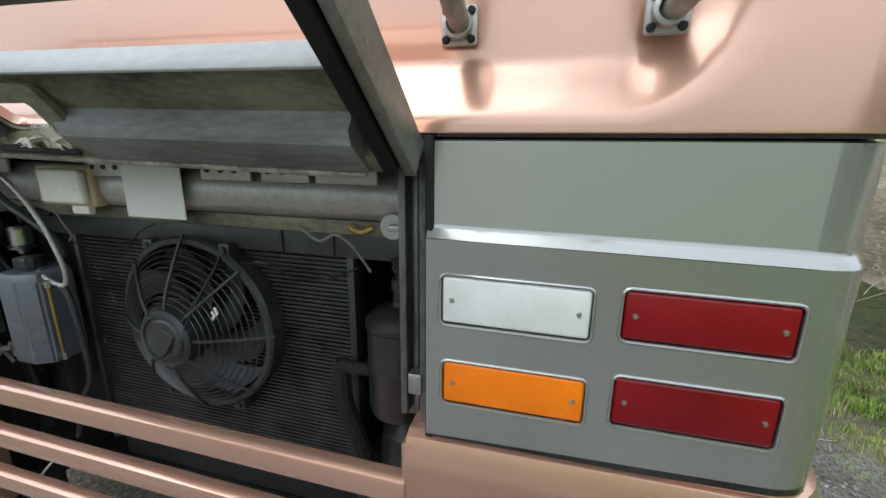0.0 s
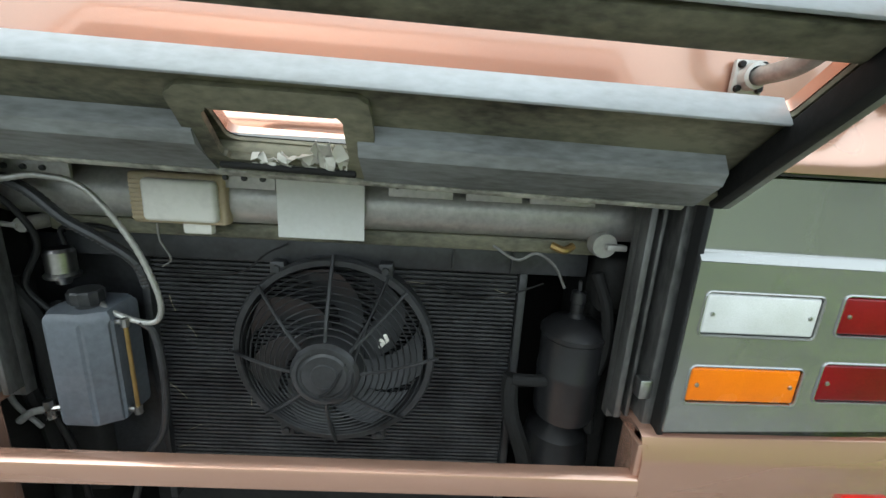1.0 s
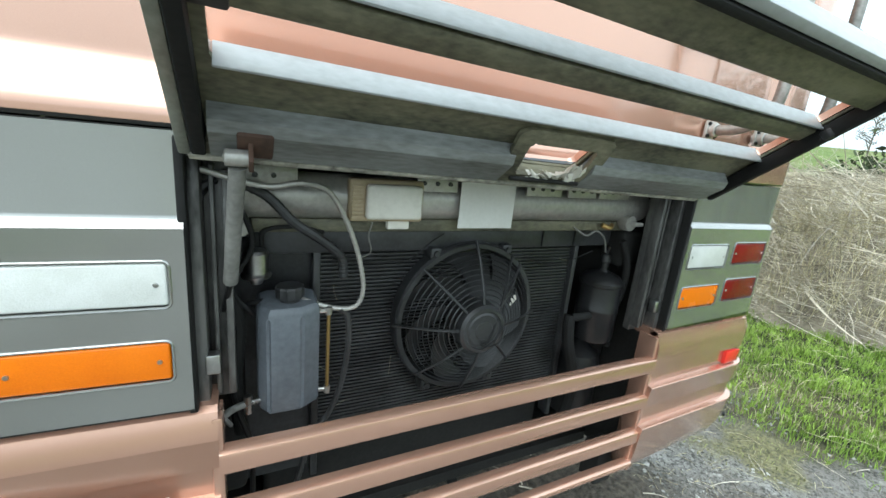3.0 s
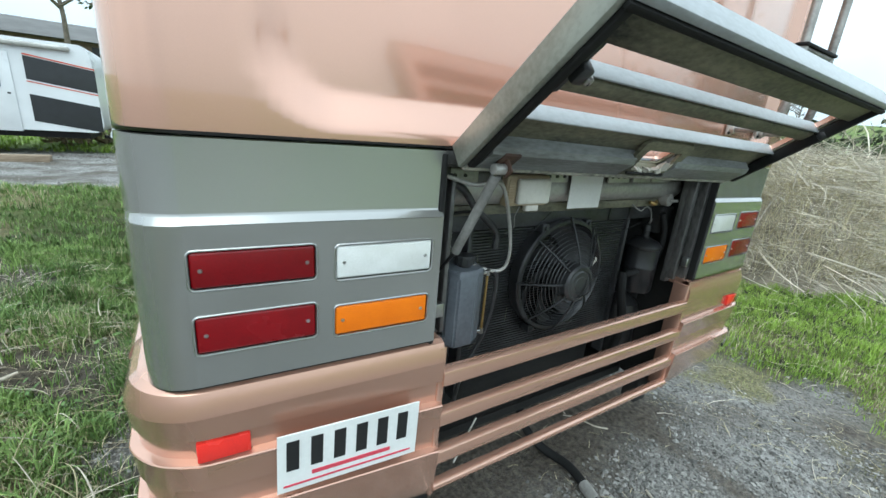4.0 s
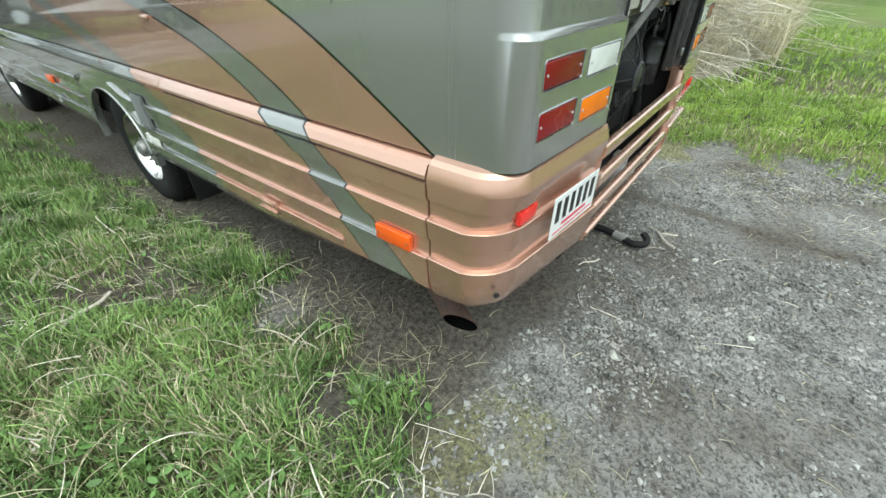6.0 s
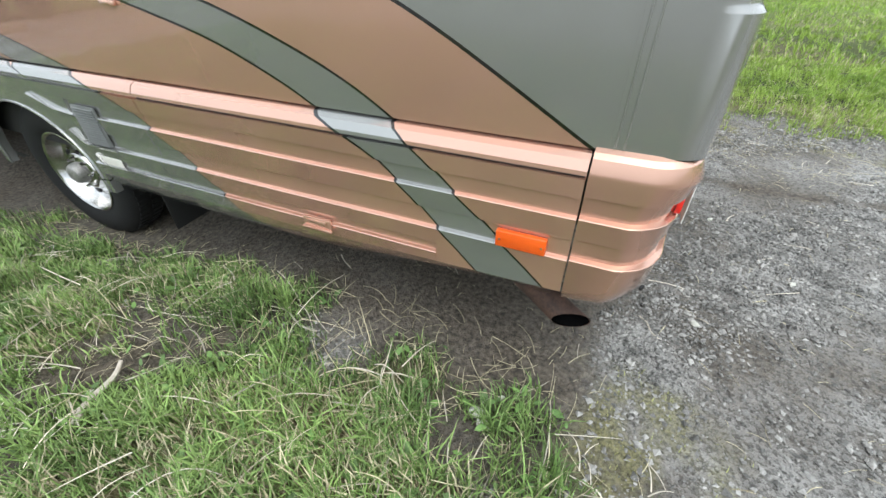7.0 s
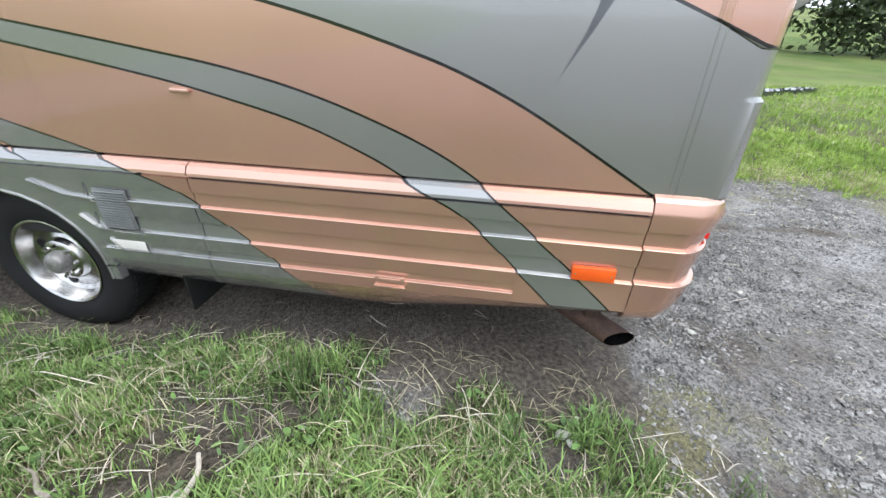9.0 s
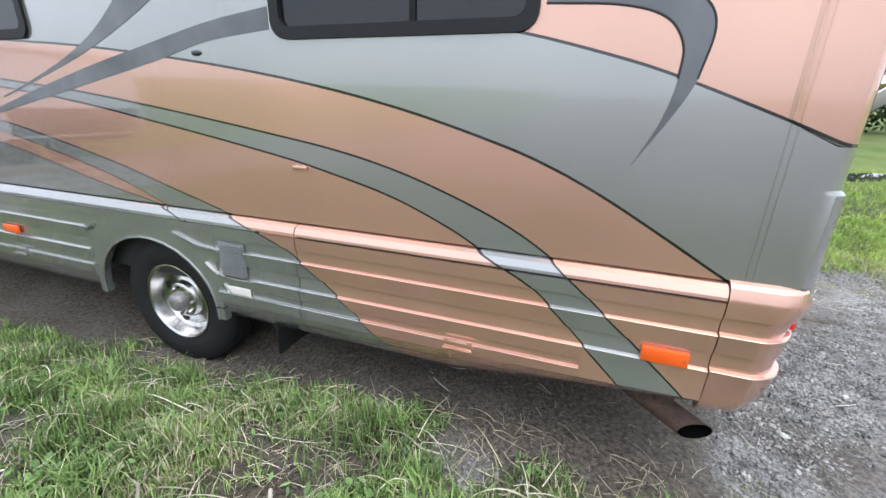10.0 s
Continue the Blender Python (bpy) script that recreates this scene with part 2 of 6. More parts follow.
# ---- mesh helpers ----
CX = -0.857          # middle of the coach
XL = -2.175          # its left skirt
XW = -2.150          # its upper left wall
YR = 0.555           # its rear wall
YF = 10.0            # its front
CROWN = 0.048        # how far the rear sweeps forward for each metre sideways


def part(name, bm, material, parent, label="", sharp=32):
    bmesh.ops.recalc_face_normals(bm, faces=bm.faces)
    me = bpy.data.meshes.new(name)
    bm.to_mesh(me)
    bm.free()
    me.shade_smooth()
    me.set_sharp_from_angle(angle=radians(sharp))
    me.materials.append(material)
    ob = new(name, me)
    if parent is not None:
        ob.parent = parent
        base = parent
        off = Vector()
        while base is not None:
            off += base.location
            base = base.parent
        ob.location = -off
    if label:
        ob["label"] = label
    return ob


def thing(name, at, label, category, group="", kind=""):
    e = new(name)
    e.location = at
    e.empty_display_size = 0.1
    return tagged(e, label, category, group, kind)


def box(bm, x0, x1, y0, y1, z0, z1, bev=0.0, seg=2, m=None):
    r = bmesh.ops.create_cube(bm, size=1.0, matrix=Matrix.Translation(((x0 + x1) / 2, (y0 + y1) / 2, (z0 + z1) / 2)) @ Matrix.Diagonal((abs(x1 - x0), abs(y1 - y0), abs(z1 - z0), 1)))
    vs = r["verts"]
    if bev:
        es = list({e for v in vs for e in v.link_edges})
        r2 = bmesh.ops.bevel(bm, geom=es, offset=bev, segments=seg, affect="EDGES", profile=0.5)
        vs = list({v for f in r2["faces"] for v in f.verts} | {v for v in vs if v.is_valid})
    if m is not None:
        bmesh.ops.transform(bm, matrix=m, verts=vs)
    return vs


def smooth_path(points, per=6):
    p = [Vector(q) for q in points]
    p = [2 * p[0] - p[1]] + p + [2 * p[-1] - p[-2]]
    out = []
    for i in range(1, len(p) - 2):
        a, b, c, d = p[i - 1:i + 3]
        for k in range(per):
            t = k / per
            out.append(0.5 * ((2 * b) + (c - a) * t + (2 * a - 5 * b + 4 * c - d) * t * t + (3 * b - a - 3 * c + d) * t ** 3))
    out.append(p[-2])
    return out


def tube(bm, points, r, n=8, smooth=True, per=6, ribs=0.0, hollow=False):
    """A round tube along the points; r may be a list of two for a taper; ribs: depth of corrugation."""
    p = smooth_path(points, per) if smooth and len(points) > 2 else [Vector(q) for q in points]
    r0, r1 = (r, r) if isinstance(r, (int, float)) else r
    rings, up = [], Vector((0.123, 0.456, 0.88))
    for i, q in enumerate(p):
        d = (p[min(i + 1, len(p) - 1)] - p[max(i - 1, 0)]).normalized()
        s = d.cross(up)
        if s.length < 1e-4:
            s = d.cross(Vector((1, 0, 0)))
        s.normalize()
        u = s.cross(d)
        up = u
        t = i / max(1, len(p) - 1)
        rad = r0 + (r1 - r0) * t + (ribs if i % 2 else 0)
        rings.append([bm.verts.new(q + s * (rad * math.cos(2 * math.pi * k / n)) + u * (rad * math.sin(2 * math.pi * k / n))) for k in range(n)])
    for a, b in zip(rings, rings[1:]):
        for k in range(n):
            bm.faces.new((a[k], a[(k + 1) % n], b[(k + 1) % n], b[k]))
    if not hollow:
        bm.faces.new(rings[0][::-1])
        bm.faces.new(rings[-1])
    return rings


def lathe(bm, prof, centre, axis="y", n=32, closed=False):
    """Turns (radius, along) pairs about an axis through centre."""
    c = Vector(centre)
    ax = {"x": Vector((1, 0, 0)), "y": Vector((0, 1, 0)), "z": Vector((0, 0, 1))}[axis] if isinstance(axis, str) else Vector(axis).normalized()
    s = ax.orthogonal().normalized()
    u = ax.cross(s)
    rings = []
    for r, h in prof:
        if r < 1e-5:
            rings.append([bm.verts.new(c + ax * h)])
        else:
            rings.append([bm.verts.new(c + ax * h + s * (r * math.cos(2 * math.pi * k / n)) + u * (r * math.sin(2 * math.pi * k / n))) for k in range(n)])
    pairs = list(zip(rings, rings[1:])) + ([(rings[-1], rings[0])] if closed else [])
    for a, b in pairs:
        for k in range(n):
            k2 = (k + 1) % n
            if len(a) == 1 and len(b) > 1:
                bm.faces.new((a[0], b[k], b[k2]))
            elif len(b) == 1 and len(a) > 1:
                bm.faces.new((a[k], b[0], a[k2]))
            elif len(a) > 1:
                bm.faces.new((a[k], a[k2], b[k2], b[k]))


def ring_loop(bm, points):
    vs = [bm.verts.new(p) for p in points]
    return [bm.edges.new((vs[i], vs[(i + 1) % len(vs)])) for i in range(len(vs))]


def rounded(x0, x1, z0, z1, r, n=5):
    out = []
    for cx, cz, a in ((x1 - r, z1 - r, 0), (x0 + r, z1 - r, 90), (x0 + r, z0 + r, 180), (x1 - r, z0 + r, 270)):
        for k in range(n + 1):
            t = radians(a + 90 * k / n)
            out.append((cx + r * math.cos(t), cz + r * math.sin(t)))
    return out


def plate(outer, holes, to3d, depth):
    """A sheet with holes cut through it: 2D loops, mapped by to3d(u, v), and thickened by the vector depth."""
    bm = bmesh.new()
    edges = ring_loop(bm, [to3d(*p) for p in outer])
    for h in holes:
        edges += ring_loop(bm, [to3d(*p) for p in h])
    fs = bmesh.ops.triangle_fill(bm, use_beauty=True, use_dissolve=False, edges=edges)["geom"]
    fs = [f for f in fs if isinstance(f, bmesh.types.BMFace)]
    r = bmesh.ops.extrude_face_region(bm, geom=fs)
    vs = [v for v in r["geom"] if isinstance(v, bmesh.types.BMVert)]
    bmesh.ops.translate(bm, verts=vs, vec=depth)
    return bm


def sweep(prof, path, thick=0.012, drop=0):
    """Sweeps a wall section, (height, outward) pairs, along plan points (x, y, nx, ny, share of the outward offset)."""
    bm = bmesh.new()
    cols = []
    for x, y, nx, ny, s in path:
        col = [bm.verts.new((x + nx * o * s, y + ny * o * s, z)) for z, o in prof]
        col += [bm.verts.new((x + nx * (o * s - (0.0 if i < drop else thick)), y + ny * (o * s - (0.0 if i < drop else thick)), z - (0.03 if i < drop else 0.0))) for i, (z, o) in reversed(list(enumerate(prof)))]
        cols.append(col)
    k = len(cols[0])
    for a, b in zip(cols, cols[1:]):
        for i in range(k):
            bm.faces.new((a[i], a[(i + 1) % k], b[(i + 1) % k], b[i]))
    m = len(prof)
    for c in (cols[0], cols[-1]):
        for i in range(m - 1):
            bm.faces.new((c[i], c[i + 1], c[k - 2 - i], c[k - 1 - i]))
    return bm


def corner_path(x_from, y_to, r=0.088, fade=False, n=12, xl=XW):
    """From the rear wall round the left corner to the side."""
    out = [(x_from, YR, 0, -1, 1.0)]
    if x_from > xl + r + 0.01:
        out.append((xl + r, YR, 0, -1, 1.0))
    for k in range(1, n + 1):
        a = radians(90 * k / n)
        s = 1.0 if not fade else max(0.0, min(1.0, 1.5 - 1.6 * k / n))
        out.append((xl + r - r * math.sin(a), YR + r - r * math.cos(a), -math.sin(a), -math.cos(a), s))
    out.append((xl, y_to, -1, 0, 0.0 if fade else 1.0))
    return out


def flip(bm):
    """Mirrors a part to the coach's other side, which is a little narrower beside the hatch."""
    bmesh.ops.transform(bm, matrix=Matrix.Translation((2 * CX, 0, 0)) @ Matrix.Diagonal((-1, 1, 1, 1)), verts=bm.verts)
    for v in bm.verts:
        if v.co.x > -0.19:
            v.co.x = -0.19 + (v.co.x + 0.19) * 0.94
    bmesh.ops.reverse_faces(bm, faces=bm.faces)
    return bm


def crown(bm):
    """The rear is swept forward on both sides of the hatch."""
    for v in bm.verts:
        k = max(0.0, min(1.0, (0.82 - v.co.y) / 0.19))
        v.co.y += CROWN * max(0.0, abs(v.co.x - CX) - 0.667) * k
    return bm


def tuck(bm):
    """Below its top the bumper's left corner draws in; made before mirroring."""
    for v in bm.verts:
        w = max(0.0, min(1.0, (-1.86 - v.co.x) / 0.24)) * max(0.0, min(1.0, (0.97 - v.co.z) / 0.15))
        v.co.y += 0.038 * w * max(0.0, min(1.0, (0.82 - v.co.y) / 0.19))
    return bm


def crowned(bm):
    return crown(bm)


def crowned_flip(bm):
    """The right end of the rear also sags a little."""
    crown(flip(bm))
    for v in bm.verts:
        v.co.z -= 0.024 * max(0.0, v.co.x + 0.19) * max(0.0, min(1.0, (1.52 - v.co.z) / 0.15))
    return bm


def corner_rise(y):
    """How far the dark seam climbs along the side."""
    return max(0.0, (y - 0.636) * 0.41)


# ---- motorhome shell ----
coach = thing("motorhome", (CX, YR + 0.3, 0), "copper and sage two-tone motorhome with its rear engine hatch propped open", "motorhome")
LOWER = [(1.0285, -0.05), (1.0265, -0.010), (1.016, 0.014), (0.987, 0.029), (0.9745, 0.031), (0.973, 0.012), (0.9635, 0.012), (0.962, 0.031), (0.898, 0.028), (0.8955, 0.018), (0.842, 0.019), (0.8345, 0.019), (0.8305, 0.034), (0.828, 0.0362), (0.824, 0.0355),
         (0.748, 0.028), (0.7455, 0.018), (0.682, 0.020), (0.6755, 0.0205), (0.6715, 0.036), (0.669, 0.0382), (0.665, 0.0375), (0.604, 0.032), (0.6015, 0.022), (0.574, 0.024), (0.5675, 0.024), (0.5635, 0.038), (0.561, 0.0402), (0.557, 0.0395), (0.50, 0.034), (0.44, 0.010), (0.39, -0.025), (0.352, -0.06)]
# behind the wide sage band the lowest ledge stops
LOWER_PLAIN = LOWER[:22] + [(0.604, 0.034), (0.595, 0.034), (0.55, 0.034)] + LOWER[29:]
BUMP = [(1.0285, -0.075), (1.0275, -0.004), (1.0215, 0.012), (0.985, 0.026), (0.97, 0.028), (0.905, 0.024), (0.9025, 0.014), (0.85, 0.014), (0.8385, 0.014), (0.834, 0.0335), (0.831, 0.036), (0.827, 0.035), (0.752, 0.026), (0.7495, 0.016), (0.694, 0.016), (0.680, 0.016), (0.676, 0.0355), (0.673, 0.038), (0.669, 0.037),
        (0.56, 0.028), (0.505, 0.014), (0.468, -0.010), (0.456, -0.030)]
LAMPS = [(-2.056, -1.828, 1.252, 1.325, "red"), (-1.783, -1.550, 1.243, 1.319, "white"), (-2.056, -1.828, 1.113, 1.191, "red"), (-1.785, -1.553, 1.104, 1.176, "amber")]
for right in (False, True):
    put = crowned_flip if right else crowned
    ridge = [(1.533, 0.0), (1.396, 0.0), (1.393, 0.0006), (1.390, 0.002), (1.379, 0.012), (1.376, 0.014)]
    bm = sweep(ridge, [(-1.523, YR, 0, -1, 1.0), (-2.061, YR, 0, -1, 1.0)])
    if right:
        for v in bm.verts:
            v.co.z -= 0.014 * (v.co.z > 1.5)
    part("upper_rear_panel", put(bm), PAINT, coach, sharp=14)
    bm = sweep(ridge + [(1.034, 0.014)], [(-2.061, YR, 0, -1, 1.0)] + corner_path(-2.0621, 0.818, fade=True)[1:])
    for v in bm.verts:
        if v.co.z > 1.5:
            v.co.z += corner_rise(v.co.y) - (0.014 if right else 0.0)
    part("corner_panel", put(bm), PAINT, coach, sharp=14)
    flat = plate([(-2.061, 1.034), (-1.523, 1.034), (-1.523, 1.375), (-2.061, 1.375)], [rounded(x0 - 0.003, x1 + 0.003, z0 - 0.003, z1 + 0.003, 0.011) for x0, x1, z0, z1, c in LAMPS], lambda u, v: (u, YR - 0.014, v), (0, 0.03, 0))
    part("lamp_panel", put(flat), PAINT, coach)
    for x0, x1, z0, z1, colour in LAMPS:
        bm = bmesh.new()
        box(bm, x0 - 0.008, x1 + 0.008, YR + 0.008, YR + 0.03, z0 - 0.008, z1 + 0.008)
        back = part("tail_lamp", put(bm), PAINT, coach)
        bm = bmesh.new()
        box(bm, x0, x1, YR - 0.0145, YR + 0.01, z0, z1, 0.006, 3)
        part("lens", put(bm), {"red": REDLENS, "white": CLEARLENS, "amber": AMBER}[colour], back, {"red": "deep red lens", "white": "milky white lens", "amber": "amber lens"}[colour])
        bm = bmesh.new()
        loop = [(u, YR - 0.0142, v) for u, v in rounded(x0 - 0.0035, x1 + 0.0035, z0 - 0.0035, z1 + 0.0035, 0.0115)]
        tube(bm, loop + loop[:2], 0.0026, 6, smooth=False, hollow=True)
        part("bezel", put(bm), PAINT, back)
        for sx in (x0 + 0.017, x1 - 0.017):
            bm = bmesh.new()
            lathe(bm, [(0.0, -0.0175), (0.0035, -0.017), (0.0045, -0.0145), (0.0045, 0.0)], (sx, YR, (z0 + z1) / 2), "y", 10)
            part("screw", put(bm), STEEL, back)
    bm = sweep(BUMP, corner_path(-1.487, 0.852, r=0.12, xl=XL), 0.03, 2)
    for v in bm.verts:                   # round the corner the top slopes up to the panel, and the lower lip tucks in and up
        w = max(0.0, min(1.0, (-1.99 - v.co.x) / 0.08))
        if v.co.z > 1.0280:
            v.co.z += 0.030 * w
        elif v.co.z > 1.0270:
            v.co.z += 0.007 * w
        k = max(0.0, 1 - math.hypot(v.co.x - XL, v.co.y - YR) / 0.30) * max(0.0, min(1.0, (0.665 - v.co.z) / 0.17))
        v.co += Vector((0.016, 0.016, 0.016)) * k
    if not right:
        tuck(bm)
    part("rear_bumper", put(bm), COPPERPAINT, coach, "copper ribbed bumper corner", sharp=16)
    bm = bmesh.new()
    box(bm, -2.078, -1.972, YR - 0.026, YR - 0.008, 0.842, 0.893, 0.004)
    hole = bmesh.new()
    lathe(hole, [(0, -0.001), (0.009, -0.001), (0.011, 0.0), (0.011, 0.006)], (-2.134, 0.5375, 0.575), (0.5, 0.87, 0), 14)
    part("jack_plug", put(hole if right else tuck(hole)), INK, coach, "small black plug hole")
    if not right:
        bmesh.ops.translate(bm, verts=bm.verts, vec=(0, 0.019, 0))
    part("reflector", put(bm), REFLECT, coach, "bright red rectangular reflector")
    put = flip if right else (lambda b: b)
    # side wall with its windows
    wins = [(1.645, 2.83, 1.89, 2.52), (4.56, 5.7, 1.94, 2.52), (7.0, 8.3, 1.94, 2.52)]
    side = plate([(0.8185, 1.034), (YF - 0.4, 1.034), (YF - 0.4, 3.0), (0.8185, 3.0)], [rounded(a + 0.02, b - 0.02, c + 0.02, d - 0.02, 0.06) for a, b, c, d in wins], lambda u, v: (XW, u, v), (0.03, 0, 0))
    part("side_wall", put(side), PAINT, coach)
    for a, b, c, d in wins:
        fr = plate(rounded(a, b, c, d, 0.075, 7), [rounded(a + 0.05, b - 0.05, c + 0.05, d - 0.05, 0.045, 7)], lambda u, v: (XW - 0.016, u, v), (0.04, 0, 0))
        wf = part("window", put(fr), BLACK, coach, "black-framed sliding window")
        bm = bmesh.new()
        box(bm, XW + 0.004, XW + 0.009, a + 0.04, b - 0.04, c + 0.04, d - 0.04)
        part("pane", put(bm), GLASS, wf)
        bm = bmesh.new()
        mid = a + 0.42 * (b - a)
        box(bm, XW - 0.006, XW + 0.003, mid - 0.014, mid + 0.014, c + 0.045, d - 0.045, 0.003)
        part("divider", put(bm), BLACK, wf)
    for yy, zz in ((0.803, 3.0), (0.780, 3.0)):      # pressed trim strip beside the corner
        bm = bmesh.new()
        tube(bm, [(XW + 0.0006, yy, 1.046), (XW + 0.0006, yy, zz)], 0.0035, 8, smooth=False)
        part("trim_bead", put(bm), PAINT, coach)
    bm = bmesh.new()
    box(bm, XL - 0.0165, XL - 0.006, 0.862, 2.781, 0.9640, 0.9725)
    part("locker_seam", put(bm), INK, coach)
    # lower side panels, arches and sills
    for a, b in ((0.858, 1.33), (1.3301, 2.783), (2.789, 3.36), (4.46, 7.66), (8.72, 9.6)):
        pr = LOWER if a > 0.9 else LOWER_PLAIN
        bm = sweep(pr, [(XL, a + (b - a) * k / 12, -1, 0, 1.0) for k in range(13)], 0.03, 2)
        if a < 2:
            for v in bm.verts:
                if v.co.z < 0.55:
                    v.co.z += 0.12 * max(0.0, 1 - (v.co.y - 0.858) / 1.1) * (0.55 - v.co.z) / 0.2
        part("side_skirt", put(bm), PAINT, coach, "ribbed lower side panel", sharp=16)
    for yc in (3.91, 8.19):
        bm = sweep(LOWER[:9], [(XL, yc - 0.55 + 1.1 * k / 6, -1, 0, 1.0) for k in range(7)], 0.03, 2)
        part("belt_moulding", put(bm), PAINT, coach, sharp=16)
        outer = [(yc - 0.55, 0.897), (yc - 0.55, 0.36)]
        arch = [(yc - 0.50, 0.36)] + [(yc - 0.5 * math.cos(radians(a)), 0.42 + 0.40 * math.sin(radians(a))) for a in range(0, 181, 12)] + [(yc + 0.50, 0.36)]
        bm = plate(outer + arch + [(yc + 0.55, 0.36), (yc + 0.55, 0.897)], [], lambda u, v: (XL - 0.026, u, v), (0.045, 0, 0))
        part("wheel_arch_panel", put(bm), PAINT, coach)
        bm = bmesh.new()
        tube(bm, [(XL - 0.026, u, v) for u, v in arch], 0.008, 6, smooth=False)
        part("arch_lip", put(bm), PAINT, coach)

# rear cap with its moulded recess
bm = bmesh.new()
path = []
n_c = 10
xr = 0.415
r0 = 0.088
for k in range(3):
    path.append((XW, 0.8178 - (0.8178 - YR - r0) * k / 3, -1, 0))
for k in range(n_c + 1):
    a = radians(90 * k / n_c)
    path.append((XW + r0 - r0 * math.cos(a), YR + r0 - r0 * math.sin(a), -math.cos(a), -math.sin(a)))
nx_ = 110
for k in range(1, nx_):
    path.append((XW + r0 + (xr - XW - 2 * r0) * k / nx_, YR, 0, -1))
for k in range(n_c + 1):
    a = radians(90 * k / n_c)
    path.append((xr - r0 + r0 * math.sin(a), YR + r0 - r0 * math.cos(a), math.sin(a), -math.cos(a)))
for k in range(1, 4):
    path.append((xr, YR + r0 + (0.8178 - YR - r0) * k / 3, 1, 0))
levels = [1.536 + 0.0075 * k for k in range(28)] + [1.78 + 0.06 * k for k in range(21)] + [3.02, 3.06, 3.085]


def recess(x, z):
    dx, dz = abs(x - CX) - (1.075 - 0.16), abs(z - 2.22) - (0.66 - 0.16)
    sd = math.hypot(max(dx, 0), max(dz, 0)) + min(max(dx, dz), 0) - 0.16
    t = max(0.0, min(1.0, -sd / 0.075))
    return 0.036 * (0.75 * t + 0.25 * t * t * (3 - 2 * t))


cols = []
for x, y, nx, ny in path:
    col = []
    for z in levels:
        lean = 0.02 * max(0.0, (z - 2.2)) ** 2 + (0.10 * ((z - 2.98) / 0.105) ** 2 if z > 2.98 else 0)
        d = recess(x, z) if ny < -0.99 else 0.0
        base_z = 1.536 + corner_rise(y) - (0.014 if x > -0.5 else 0.0)
        if z < 1.78:
            z = base_z + (z - 1.536) * (1.78 - base_z) / (1.78 - 1.536)
        col.append(bm.verts.new((x - nx * lean, y - ny * (d + lean), z)))
    cols.append(col)
for a, b in zip(cols, cols[1:]):
    for i in range(len(levels) - 1):
        bm.faces.new((a[i], b[i], b[i + 1], a[i + 1]))
crown(bm)
cap = part("rear_cap", bm, PAINT, coach, "copper moulded rear cap with a recessed centre", sharp=60)
thicken = cap.modifiers.new("thickness", "SOLIDIFY")
thicken.thickness, thicken.offset = 0.01, -1

# roof, front, floor
bm = bmesh.new()
box(bm, XW + 0.01, xr - 0.01, YR + 0.12, YF - 0.3, 2.99, 3.1, 0.05, 3)
part("roof", bm, WHITEPL, coach)
bm = bmesh.new()
box(bm, XL + 0.005, xr - 0.005, YF - 0.42, YF, 0.36, 3.05, 0.16, 4)
part("front_cap", bm, PAINT, coach)
bm = bmesh.new()
box(bm, XL + 0.06, xr - 0.06, 1.62, YF - 0.45, 0.55, 1.0)
part("chassis", bm, BAY, coach)
# unseen blocks added to stop light leaking through under the coach
for y0, y1 in ((1.62, 3.0), (4.75, 7.5)):
    bm = bmesh.new()
    box(bm, XL + 0.42, xr - 0.42, y0, y1, 0.30, 0.56, 0.03)
    part("underfloor_light_block", bm, BAY, coach)
bm = bmesh.new()
box(bm, XL + 0.1, xr - 0.1, 0.66, 1.6, 1.535, 1.56)
part("bed_floor", bm, BAY, coach)

# engine bay box
for nm, b6 in (("bay_side", (-1.58, -1.56, 0.60, 1.6, 0.42, 1.53)), ("bay_side", (2 * CX + 1.56, 2 * CX + 1.58, 0.60, 1.6, 0.42, 1.53)), ("bay_back", (-1.56, 2 * CX + 1.56, 1.2, 1.23, 0.30, 1.53)), ("bay_floor", (-1.56, 2 * CX + 1.56, 0.80, 1.2, 0.40, 0.44))):
    bm = bmesh.new()
    box(bm, *b6)
    part(nm, bm, BAY, coach, "sooty black engine bay")

